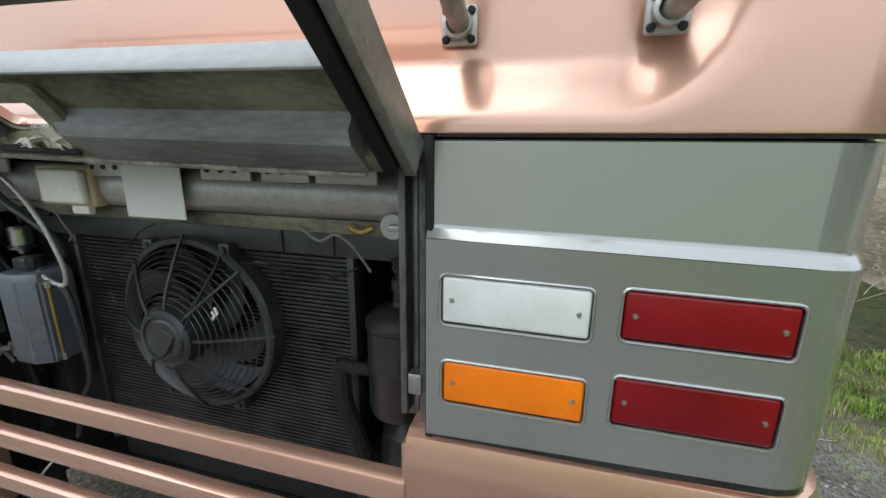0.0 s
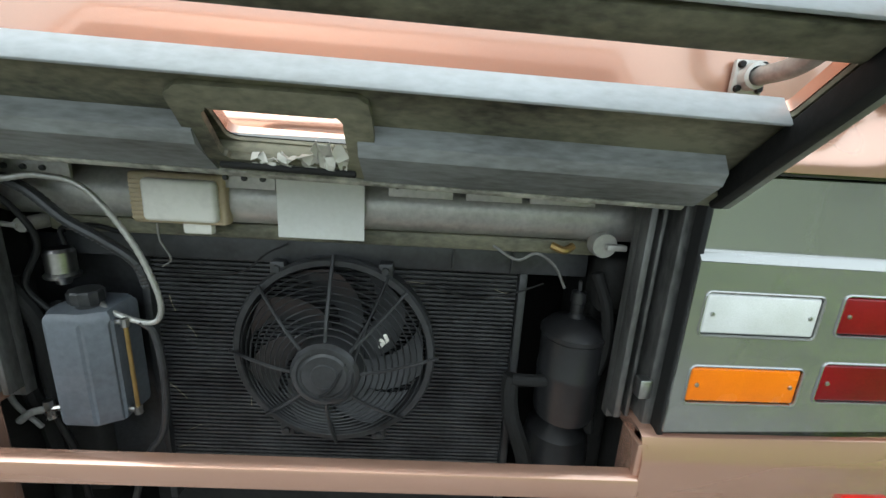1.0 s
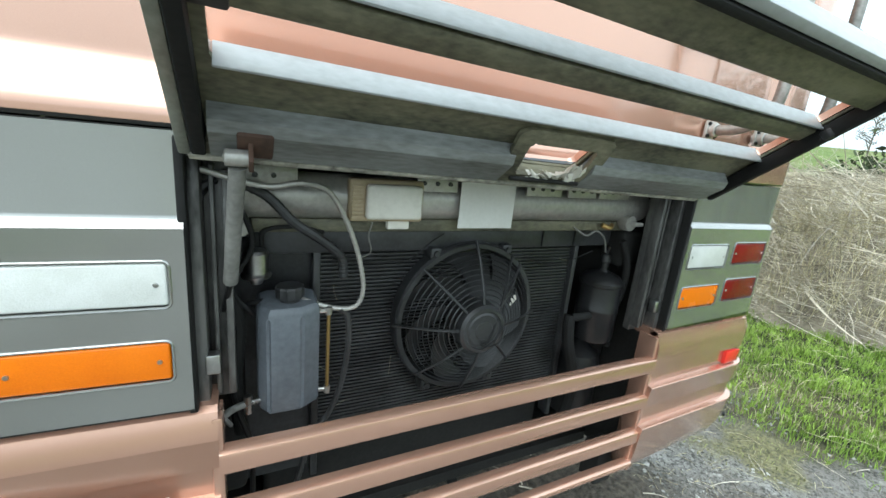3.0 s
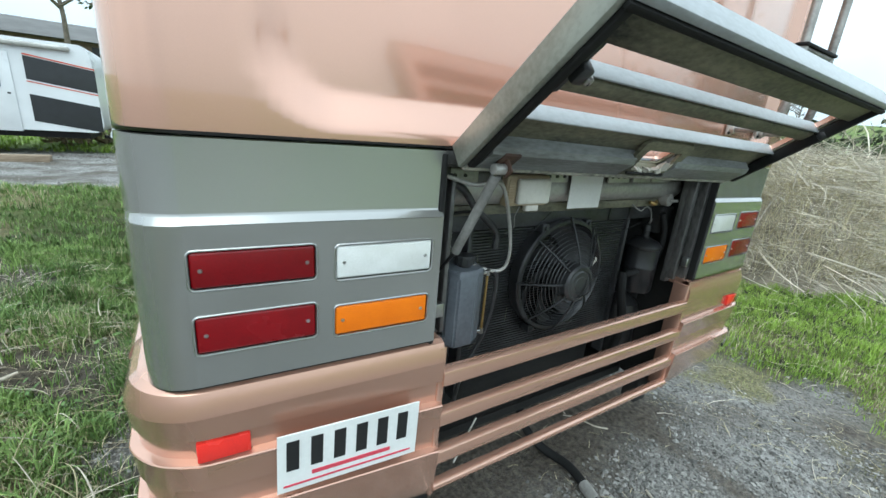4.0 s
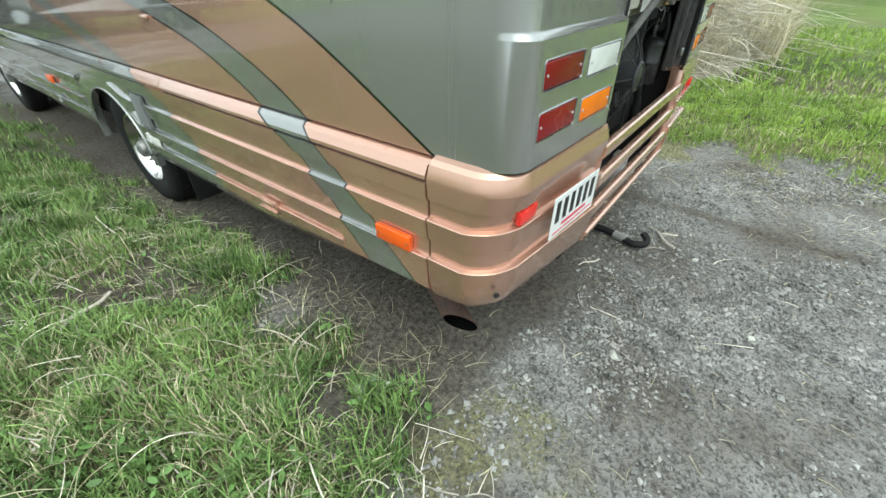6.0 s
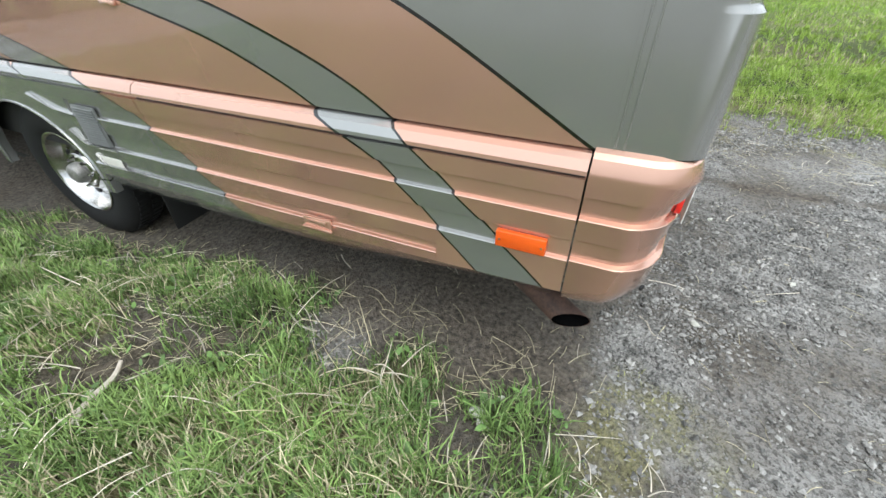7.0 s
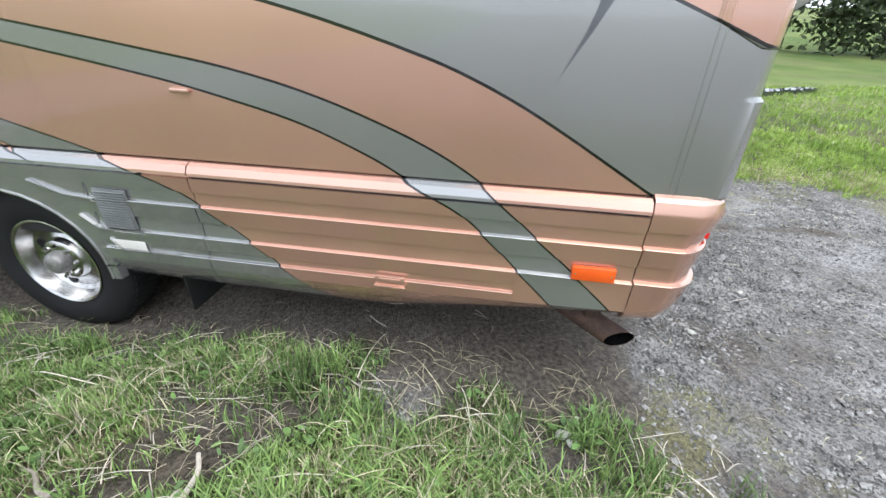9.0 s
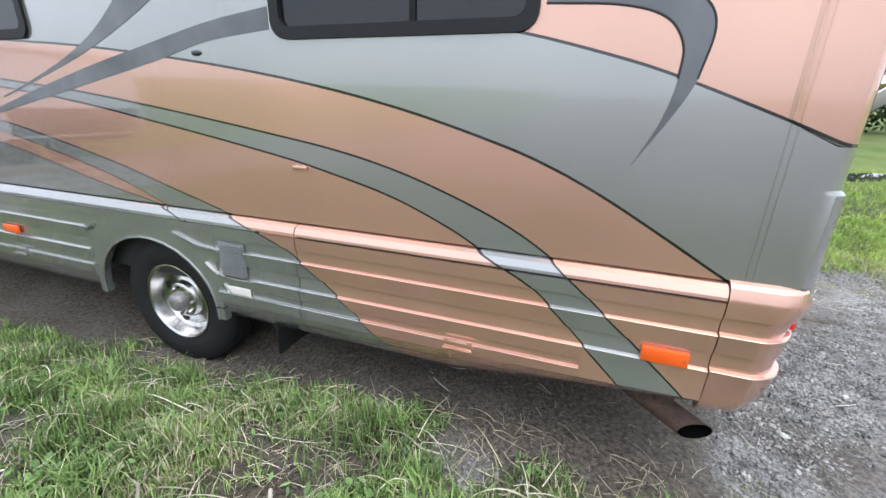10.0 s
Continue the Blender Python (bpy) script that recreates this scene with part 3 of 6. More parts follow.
# ---- grille bars, plate, hatch ----
for z0, z1 in ((0.885, 0.94), (0.75, 0.802), (0.612, 0.662), (0.512, 0.537)):
    bm = sweep([(z1, 0.012), (z1 - 0.002, 0.022), (z1 - 0.006, 0.028), (z1 - 0.012, 0.0305), (z0 + 0.006, 0.030), (z0 + 0.001, 0.024), (z0, 0.012)], [(-1.487 + (2 * (CX + 1.487)) * k / 8, YR, 0, -1, 1.0) for k in range(9)], 0.012)
    part("grille_bar", bm, PAINT, coach, "copper horizontal grille bar with chipped paint")
for right in (False, True):
    put = flip if right else (lambda b: b)
    bm = bmesh.new()
    box(bm, -1.50, -1.478, YR - 0.02, YR + 0.05, 0.49, 1.01, 0.006)
    part("grille_side", put(bm), PAINT, coach)
    # body seal and aluminium channel beside the opening
    bm = bmesh.new()
    box(bm, -1.532, -1.518, YR - 0.006, YR + 0.09, 1.02, 1.525, 0.004)
    part("rubber_seal", put(bm), RUBBER, coach)
    bm = bmesh.new()
    box(bm, -1.52, -1.50, YR + 0.02, YR + 0.10, 1.0, 1.515, 0.003)
    channel = part("door_channel", put(bm), SOOTALU, coach, "sooty aluminium channel beside the opening")
    for nm, b6 in (("web", (-1.50, -1.455, YR + 0.075, YR + 0.10, 1.0, 1.49)), ("rib", (-1.489, -1.481, YR + 0.05, YR + 0.078, 1.02, 1.48)), ("flange", (-1.468, -1.455, YR + 0.045, YR + 0.078, 1.02, 1.47))):
        bm = bmesh.new()
        box(bm, *b6, 0.002)
        part(nm, put(bm), SOOTALU, channel)
    bm = bmesh.new()
    box(bm, -1.505, -1.48, YR + 0.015, YR + 0.04, 1.085, 1.125, 0.003)
    part("striker_plate", put(bm), STEEL, coach)
bm = bmesh.new()
box(bm, -1.53, 2 * CX + 1.53, YR + 0.004, YR + 0.03, 1.50, 1.532, 0.003)
box(bm, -1.53, 2 * CX + 1.53, YR + 0.01, YR + 0.09, 1.493, 1.503, 0.002)
part("top_gutter", bm, SOOTALU, coach)

# number plate: characters as plain bars
bm = bmesh.new()
tilt = Matrix.Translation((-1.748, YR - 0.043, 0.802)) @ Matrix.Rotation(radians(1.5), 4, "Y")
box(bm, -0.178, 0.178, -0.002, 0.002, -0.082, 0.082, 0.0015, 1, tilt)
plate_ob = part("number_plate", crown(bm), PLATE, coach, "white number plate with black bars and a red stripe")
for k in range(6):
    bm = bmesh.new()
    x = -0.158 + 0.055 * k
    box(bm, x, x + 0.028, -0.0035, -0.0018, -0.02, 0.062, m=tilt)
    part("plate_bar", crown(bm), INK, plate_ob)
bm = bmesh.new()
box(bm, -0.10, 0.10, -0.0035, -0.0018, -0.047, -0.036, m=tilt)
box(bm, -0.165, 0.16, -0.0035, -0.0018, -0.066, -0.061, m=tilt)
part("plate_stripe", crown(bm), REDINK, plate_ob)

# the lifted hatch: u across, v outward from the hinge, n up out of its outer face
H_ANG = radians(37.5)
H_V = Vector((0, -math.cos(H_ANG), math.sin(H_ANG)))
H_N = Vector((0, -math.sin(H_ANG), -math.cos(H_ANG))) * -1
H_O = Vector((0, 0.507, 1.474))
H_TWIST = 0.0235      # the left end stands higher
HX0, HX1, HL = -1.516, -0.196, 0.468


def hatch3(u, v, w=0.0):
    return Vector((u, 0, -(u + 0.2) * H_TWIST)) + H_O + H_V * v + H_N * w


hatch_m = Matrix(((1, 0, 0, 0), (0, H_V.y, H_N.y, H_O.y), (-H_TWIST, H_V.z, H_N.z, H_O.z - 0.2 * H_TWIST), (0, 0, 0, 1)))
slots = [(0.166, 0.252), (0.300, 0.372)]
outer = [(HX0, 0.0), (HX1, 0.0), (HX1, HL), (HX0, HL)]
holes = [rounded(HX0 + 0.05, HX1 - 0.034, a, b, 0.008, 3) for a, b in slots] + [rounded(-0.942, -0.758, 0.036, 0.122, 0.014, 4)]
hatch = part("engine_hatch", plate(outer, holes, lambda u, v: hatch3(u, v, 0.032), H_N * 0.016), PAINT, coach, "lifted grille hatch, copper outside and grimy grey inside")
inner = plate([(HX0 + 0.012, 0.004), (HX1 - 0.012, 0.004), (HX1 - 0.012, HL - 0.012), (HX0 + 0.012, HL - 0.012)], holes, lambda u, v: hatch3(u, v, 0.024), H_N * 0.006)
part("inner_skin", inner, HATCHIN, hatch)


def hbox(bm, u0, u1, v0, v1, w0, w1, bev=0.0):
    box(bm, u0, u1, v0, v1, w0, w1, bev, 2, hatch_m)


for a, b in slots:                       # pale inner ledge of each slot
    bm = bmesh.new()
    hbox(bm, HX0 + 0.052, HX1 - 0.036, a - 0.002, a + 0.003, 0.012, 0.0535, 0.002)
    part("slot_ledge", bm, HATCHLIP, hatch, "pale scuffed ledge")
for v0, v1, w in ((0.252, 0.292, 0.012), (0.374, 0.44, 0.0)):
    bm = bmesh.new()
    hbox(bm, HX0 + 0.04, HX1 - 0.04, v0, v1, w, 0.03, 0.006)
    part("slat", bm, HATCHIN, hatch)
bm = bmesh.new()                          # folded lower edge, raised rail, latch surround
hbox(bm, HX0 + 0.02, HX1 - 0.02, 0.0, 0.034, -0.004, 0.028, 0.004)
part("lower_fold", bm, HATCHIN, hatch)
bm = bmesh.new()
for u0, u1 in ((HX0 + 0.04, -0.96), (-0.75, HX1 - 0.06)):
    vs = [hatch3(u, v, w) for u in (u0, u1) for v, w in ((0.008, -0.010), (0.071, -0.014), (0.087, -0.004), (0.090, 0.026), (0.008, 0.026))]
    q = [bm.verts.new(p) for p in vs]
    for i in range(5):
        j = (i + 1) % 5
        bm.faces.new((q[i], q[j], q[5 + j], q[5 + i]))
    bm.faces.new(q[:5])
    bm.faces.new(q[5:])
part("rail", bm, HATCHRAIL, hatch)
bm = bmesh.new()
hbox(bm, HX0 + 0.01, HX1 - 0.07, -0.008, 0.004, -0.010, 0.006, 0.002)
part("hinge_strip", bm, CREAM, hatch, "chipped cream hinge strip")
edge = []
random.seed(41)
for u, v in rounded(-0.972, -0.728, 0.030, 0.146, 0.022, 5):        # a rough sawn outline
    edge.append((u + random.uniform(-0.003, 0.003), v + random.uniform(-0.003, 0.003)))
hole = [(u + random.uniform(-0.002, 0.002), v + random.uniform(-0.002, 0.002)) for u, v in rounded(-0.938, -0.764, 0.038, 0.118, 0.014, 4)]
part("latch_housing", plate(edge, [hole], lambda u, v: hatch3(u, v, -0.010 + 0.30 * max(0.0, v - 0.06)), H_N * 0.010), HATCHIN, hatch, "rough cut latch housing")
bm = bmesh.new()
hbox(bm, -0.945, -0.758, 0.028, 0.036, -0.02, -0.012, 0.002)
part("latch_lip", bm, BAY, hatch, "black torn lower lip")
random.seed(5)
for u0, u1, v0, v1 in ((-0.862, -0.785, 0.030, 0.058), (-0.812, -0.768, 0.034, 0.082), (-0.90, -0.85, 0.026, 0.044)):
    bm = bmesh.new()                      # crumpled, torn tape
    grid = [[bm.verts.new(hatch3(u0 + (u1 - u0) * i / 7 + random.uniform(-0.004, 0.004), v0 + (v1 - v0) * j / 4 * random.uniform(0.75, 1.15), -0.006 + random.uniform(-0.012, 0.010))) for j in range(5)] for i in range(8)]
    for i in range(7):
        for j in range(4):
            bm.faces.new((grid[i][j], grid[i + 1][j], grid[i + 1][j + 1], grid[i][j + 1]))
    r = bmesh.ops.extrude_face_region(bm, geom=list(bm.faces))
    bmesh.ops.translate(bm, verts=[v for v in r["geom"] if isinstance(v, bmesh.types.BMVert)], vec=H_N * 0.0015)
    part("torn_tape", bm, WHITEPL, hatch, "crumpled torn white tape")
for u0, u1 in ((HX0 - 0.003, HX0 + 0.014), (HX1 - 0.014, HX1 + 0.003)):
    bm = bmesh.new()
    hbox(bm, u0, u1, -0.002, HL + 0.002, -0.006, 0.0515, 0.003)
    part("side_edge", bm, HATCHSIDE, hatch)
    bm = bmesh.new()
    a = u0 + 0.018 if u0 < CX else u0 - 0.024
    hbox(bm, a, a + 0.02, 0.01, HL - 0.02, -0.014, 0.02, 0.004)
    part("edge_seal", bm, RUBBER, hatch)
bm = bmesh.new()
hbox(bm, HX0 + 0.015, HX1 - 0.015, HL - 0.014, HL + 0.003, -0.012, 0.0515, 0.003)
part("outer_edge", bm, HATCHLIP, hatch, "pale outer edge")
bm = bmesh.new()
hbox(bm, HX0 + 0.01, HX1 - 0.01, HL - 0.030, HL - 0.016, -0.016, 0.01, 0.004)
part("edge_seal", bm, RUBBER, hatch)
bm = bmesh.new()                          # web at the left corner, catch at the right
hbox(bm, HX0 + 0.03, HX0 + 0.075, 0.25, 0.38, 0.008, 0.026, 0.005)
hbox(bm, HX0 + 0.055, HX0 + 0.085, 0.292, 0.330, -0.012, 0.02, 0.006)
part("corner_web", bm, DUSTY, hatch)
bm = bmesh.new()
hbox(bm, HX0 + 0.078, HX0 + 0.096, 0.300, 0.316, -0.016, 0.012, 0.004)
part("catch_pin", bm, STEEL, hatch)
bm = bmesh.new()
hbox(bm, HX1 - 0.04, HX1 - 0.015, 0.29, 0.315, -0.014, 0.01, 0.005)
part("catch_block", bm, DUSTY, hatch)
bm = bmesh.new()                          # rusty strut bracket on the lower edge
hbox(bm, -1.44, -1.39, 0.02, 0.075, -0.018, 0.0, 0.004)
hbox(bm, -1.425, -1.418, 0.03, 0.06, -0.05, 0.0, 0.002)
part("strut_bracket", bm, RUST, hatch, "rusted bracket")
strut = bmesh.new()
tube(strut, [(-1.440, 0.462, 1.488), (-1.458, 0.573, 1.27)], 0.0125, 12, smooth=False)
strut_ob = part("gas_strut", strut, CONDUIT, coach, "scratched grey gas strut holding the hatch up")
bm = bmesh.new()
tube(bm, [(-1.458, 0.573, 1.27), (-1.484, 0.67, 1.14)], 0.005, 8, smooth=False)
part("rod", bm, BLACK, strut_ob)
bm = bmesh.new()
lathe(bm, [(0, -0.02), (0.013, -0.016), (0.013, 0.016), (0, 0.02)], (-1.44, 0.456, 1.502), "x", 12)
part("end_eye", bm, GREYMETAL, strut_ob)

# ---- engine bay contents ----
# core coloured near black to paint in the shade between the lighter fins
rad = bmesh.new()
box(rad, -1.275, -0.44, 0.775, 0.80, 0.70, 1.275)
rad_ob = part("radiator", rad, BAY, coach, "dusty black finned radiator")
bm = bmesh.new()
box(bm, -1.268, -0.447, 0.766, 0.776, 0.0, 0.0048)
fin = part("fin", bm, FIN, rad_ob)
for k in range(52):
    f = fin if k == 0 else fin.copy()
    if k:
        scene.collection.objects.link(f)
    f.location = fin.location + Vector((0, 0, 0.0106 * k if k else 0.715))
for x in (-1.285, -0.445):
    bm = bmesh.new()
    box(bm, x, x + 0.018, 0.752, 0.80, 0.62, 1.28, 0.003)
    part("side_rail", bm, DUSTY, rad_ob)
bm = bmesh.new()
box(bm, -1.42, -0.30, 0.742, 0.80, 1.272, 1.328, 0.004)
box(bm, -0.60, -0.595, 0.737, 0.745, 1.275, 1.325)
box(bm, -0.47, -0.465, 0.737, 0.745, 1.275, 1.325)
part("header_tank", bm, DUSTY, rad_ob)
bm = bmesh.new()
box(bm, -1.56, -1.285, 0.80, 0.81, 0.62, 1.30)
part("baffle", bm, DUSTY, rad_ob)

FC = Vector((-0.852, 0.0, 1.072))
fan = bmesh.new()
lathe(fan, [(0.205, 0.718), (0.209, 0.711), (0.221, 0.711), (0.226, 0.718), (0.222, 0.765), (0.212, 0.768), (0.204, 0.764)], (FC.x, 0, FC.z), "y", 56, closed=True)
fan_ob = part("radiator_fan", fan, DUSTY, coach, "black electric radiator fan with a round wire guard")


def guard_y(r):
    """The wire guard domes forward to the motor."""
    return 0.641 + 0.070 * max(0.0, (r - 0.07) / 0.15) ** 1.25


for k in range(10):
    bm = bmesh.new()
    r = 0.083 + 0.0128 * k
    y = guard_y(r)
    lathe(bm, [(r - 0.0017, y), (r, y - 0.0021), (r + 0.0017, y), (r, y + 0.0021)], (FC.x, 0, FC.z), "y", 48, closed=True)
    part("guard_ring", bm, DUSTY, fan_ob)
for k in range(8):
    bm = bmesh.new()
    a = radians(45 * k + 0)
    d = Vector((math.cos(a), 0, math.sin(a)))
    tube(bm, [FC + d * r_ + Vector((0, guard_y(r_) - 0.003, 0)) for r_ in (0.066, 0.11, 0.16, 0.20, 0.222 if k % 2 else 0.232)], 0.0038, 6)
    part("guard_spoke", bm, DUSTY, fan_ob)
for k in range(7):
    bm = bmesh.new()
    a0 = 2 * math.pi * k / 7 + 0.2
    rows = []
    for i in range(9):
        r = 0.055 + 0.143 * i / 8
        sw = a0 + 0.75 * (i / 8) ** 1.4
        half = 0.38 - 0.10 * i / 8
        rows.append([bm.verts.new((FC.x + r * math.cos(sw + t * half), 0.732 + t * 0.016, FC.z + r * math.sin(sw + t * half))) for t in (-1, -0.5, 0, 0.5, 1)])
    for p, q in zip(rows, rows[1:]):
        for i in range(4):
            bm.faces.new((p[i], p[i + 1], q[i + 1], q[i]))
    r = bmesh.ops.extrude_face_region(bm, geom=list(bm.faces))
    bmesh.ops.translate(bm, verts=[v for v in r["geom"] if isinstance(v, bmesh.types.BMVert)], vec=(0, 0.004, 0))
    part("blade", bm, DUSTY, fan_ob)
bm = bmesh.new()
lathe(bm, [(0, 0.622), (0.026, 0.622), (0.028, 0.6245), (0.045, 0.6245), (0.05, 0.628), (0.054, 0.628), (0.056, 0.623), (0.064, 0.624), (0.071, 0.632), (0.073, 0.68), (0.06, 0.75), (0, 0.75)], (FC.x, 0, FC.z), "y", 40)
part("motor_hub", bm, DUSTY, fan_ob)
for ax, az in ((-0.12, 0.195), (0.11, 0.200), (-0.115, -0.205), (0.10, -0.21)):
    bm = bmesh.new()
    box(bm, FC.x + ax - 0.016, FC.x + ax + 0.016, 0.718, 0.766, FC.z + az - 0.016, FC.z + az + 0.016, 0.005)
    lathe(bm, [(0, 0.710), (0.008, 0.711), (0.009, 0.719)], (FC.x + ax, 0, FC.z + az), "y", 10)
    part("mounting_lug", bm, DUSTY, fan_ob)
bm = bmesh.new()
tube(bm, [(-0.735, 0.70, 1.262), (-0.76, 0.675, 1.20), (-0.80, 0.637, 1.12), (-0.835, 0.617, 1.05), (-0.86, 0.616, 1.03)], 0.003, 6)
tube(bm, [(-0.735, 0.702, 1.262), (-0.765, 0.67, 1.19), (-0.79, 0.633, 1.11), (-0.80, 0.616, 1.04), (-0.85, 0.616, 1.025)], 0.0025, 6)
part("wiring", bm, BLACK, fan_ob)
bm = bmesh.new()
for dx, dz, a in ((0, 0, 0.4), (0.006, 0.008, 1.2), (-0.003, -0.008, 2.2)):
    box(bm, -0.009, 0.009, -0.002, 0.002, -0.004, 0.004, 0.0015, 1, Matrix.Translation((-0.738 + dx, 0.666, 1.135 + dz)) @ Matrix.Rotation(a, 4, "Y"))
part("wire_tag", bm, WHITEPL, fan_ob)

beam = bmesh.new()
lathe(beam, [(0, -1.50), (0.052, -1.50), (0.052, -0.215), (0, -0.215)], (0, 0.735, 1.412), "x", 28)
beam_ob = part("cross_tube", beam, GREYMETAL, coach, "grimy grey round cross tube")
for x0, x1 in ((-1.50, -1.33), (-1.06, -0.95), (-0.735, -0.61), (-0.585, -0.475), (-0.46, -0.33)):
    bm = bmesh.new()
    box(bm, x0, x1, 0.676, 0.684, 1.438, 1.478, 0.002)
    fl = part("flange_strip", bm, GREYMETAL, beam_ob)
    for k in range(max(2, int((x1 - x0) / 0.035))):
        bm = bmesh.new()
        lathe(bm, [(0, 0.670), (0.005, 0.671), (0.006, 0.677)], (x0 + 0.018 + 0.035 * k, 0, 1.458), "y", 8)
        part("bolt", bm, DUSTY, fl)
bm = bmesh.new()
box(bm, -1.5, -0.2, 0.69, 1.0, 1.478, 1.50)
part("head_panel", bm, GREYMETAL, coach)
bm = bmesh.new()
box(bm, -1.42, -0.27, 0.712, 0.82, 1.330, 1.362, 0.006)
part("shelf", bm, HATCHIN, coach)

bm = bmesh.new()
box(bm, -1.223, -1.043, 0.668, 0.70, 1.364, 1.462, 0.008, 3)
lampbox = part("service_lamp", bm, BEIGE, coach, "yellowed service lamp with a milky cover")
bm = bmesh.new()
box(bm, -1.188, -1.052, 0.648, 0.67, 1.372, 1.452, 0.009, 3)
part("cover", bm, WHITEPL, lampbox)
bm = bmesh.new()
for k in range(9):
    box(bm, -1.217, -1.192, 0.664, 0.668, 1.374 + 0.0085 * k, 1.379 + 0.0085 * k)
part("grille", bm, BEIGE, lampbox)
bm = bmesh.new()
box(bm, -1.13, -1.075, 0.672, 0.69, 1.345, 1.366, 0.004)
part("connector", bm, WHITEPL, lampbox)
bm = bmesh.new()
box(bm, -0.945, -0.779, 0.666, 0.6685, 1.349, 1.478, 0.001, 1, Matrix.Translation((0, 0.0, 0)))
part("notice_card", bm, CARD, coach, "blank white card on the cross tube")

# coolant bottle
bm = bmesh.new()
foot = [(-1.412, 0.66), (-1.392, 0.628), (-1.325, 0.628), (-1.285, 0.655), (-1.285, 0.735), (-1.305, 0.75), (-1.395, 0.75), (-1.412, 0.735)]
rings = []
for z, k in ((0.930, 0.93), (0.938, 1.0), (1.155, 1.0), (1.172, 0.96), (1.180, 0.86)):
    rings.append([bm.verts.new((-1.348 + (x + 1.348) * k * 1.04, 0.69 + (y - 0.69) * k, z + (0.006 if z > 1.1 and y > 0.7 else 0))) for x, y in foot])
for a, b in zip(rings, rings[1:]):
    for i in range(8):
        bm.faces.new((a[i], a[(i + 1) % 8], b[(i + 1) % 8], b[i]))
bm.faces.new(rings[0])
bm.faces.new(rings[-1])
bmesh.ops.bevel(bm, geom=[e for e in bm.edges if abs(e.verts[0].co.z - e.verts[1].co.z) > 0.1], offset=0.006, segments=2, affect="EDGES")
bottle = part("coolant_bottle", bm, TANK, coach, "smoky grey coolant bottle with a black ribbed cap")
bm = bmesh.new()
lathe(bm, [(0, 1.178), (0.022, 1.178), (0.022, 1.19), (0.028, 1.19), (0.03, 1.194), (0.03, 1.213), (0.027, 1.217), (0, 1.218)], (-1.345, 0.682, 0), "z", 24)
for v in bm.verts:                        # knurled rim
    d = Vector((v.co.x + 1.345, v.co.y - 0.682))
    if d.length > 0.026:
        a = round(math.atan2(d.y, d.x) / (2 * math.pi / 24))
        v.co.x, v.co.y = -1.345 + d.x * (1.05 if a % 2 else 0.97), 0.682 + d.y * (1.05 if a % 2 else 0.97)
part("cap", bm, DUSTY, bottle)
bm = bmesh.new()
tube(bm, [(-1.262, 0.664, 1.15), (-1.262, 0.664, 0.955)], 0.0045, 10, smooth=False)
part("sight_tube", bm, BRASS, bottle, "brass sight tube")
for z in (1.155, 0.95):
    bm = bmesh.new()
    tube(bm, [(-1.29, 0.668, z), (-1.262, 0.664, z)], 0.006, 10, smooth=False)
    lathe(bm, [(0, z - 0.011), (0.008, z - 0.009), (0.008, z + 0.009), (0, z + 0.011)], (-1.262, 0.664, 0), "z", 8)
    part("fitting", bm, STEEL, bottle)
bm = bmesh.new()
tube(bm, [(-1.40, 0.66, 0.955), (-1.43, 0.65, 0.955)], 0.006, 8, smooth=False)
lathe(bm, [(0, 0.93), (0.009, 0.932), (0.009, 0.975), (0, 0.977)], (-1.435, 0.65, 0), "z", 8)
part("drain_cock", bm, STEEL, bottle)
bm = bmesh.new()
tube(bm, [(-1.44, 0.65, 0.955), (-1.47, 0.645, 0.948), (-1.492, 0.64, 0.93)], 0.008, 10)
part("drain_hose", bm, CONDUIT, bottle)
bm = bmesh.new()
lathe(bm, [(0, 1.215), (0.012, 1.215), (0.016, 1.228), (0.03, 1.23), (0.032, 1.236), (0.026, 1.242), (0.027, 1.285), (0.022, 1.292), (0, 1.293)], (-1.412, 0.712, 0), "z", 24)
part("breather", bm, STEEL, coach, "dull silver breather pot")

# filter drier, receiver, valves
bm = bmesh.new()
lathe(bm, [(0, 0.93), (0.067, 0.935), (0.071, 0.95), (0.071, 1.04), (0.073, 1.045), (0.073, 1.055), (0.071, 1.06), (0.071, 1.135), (0.075, 1.14), (0.075, 1.15), (0.059, 1.168), (0.02, 1.182), (0.014, 1.19), (0.014, 1.215), (0.018, 1.217), (0.016, 1.24), (0.006, 1.245), (0, 1.246)], (-0.312, 0.735, 0), "z", 28)
filt = part("filter_drier", bm, CANISTER, coach, "sooty black filter canister")
bm = bmesh.new()
tube(bm, [(-0.312, 0.735, 1.24), (-0.319, 0.72, 1.27)], 0.004, 6, smooth=False)
part("valve_stem", bm, STEEL, filt)
bm = bmesh.new()
lathe(bm, [(0, 0.60), (0.08, 0.61), (0.085, 0.63), (0.085, 0.80), (0.075, 0.85), (0.03, 0.885), (0.02, 0.90), (0.02, 0.93), (0, 0.93)], (-0.30, 0.79, 0), "z", 28)
part("receiver", bm, CANISTER, filt)
bm = bmesh.new()
lathe(bm, [(0, 0.0), (0.024, 0.0), (0.026, 0.004), (0.026, 0.03), (0.02, 0.034), (0.018, 0.07), (0, 0.07)], (-0.30, 0.672, 1.362), "y", 24)
box(bm, -0.302, -0.262, 0.655, 0.672, 1.356, 1.368, 0.003)
part("isolator_switch", bm, GREYMETAL, coach, "grey battery isolator with a turn key")
bm = bmesh.new()
lathe(bm, [(0, 0.0), (0.014, 0.0), (0.015, 0.004), (0.015, 0.06), (0, 0.06)], (-1.438, 0.672, 1.346), "y", 20)
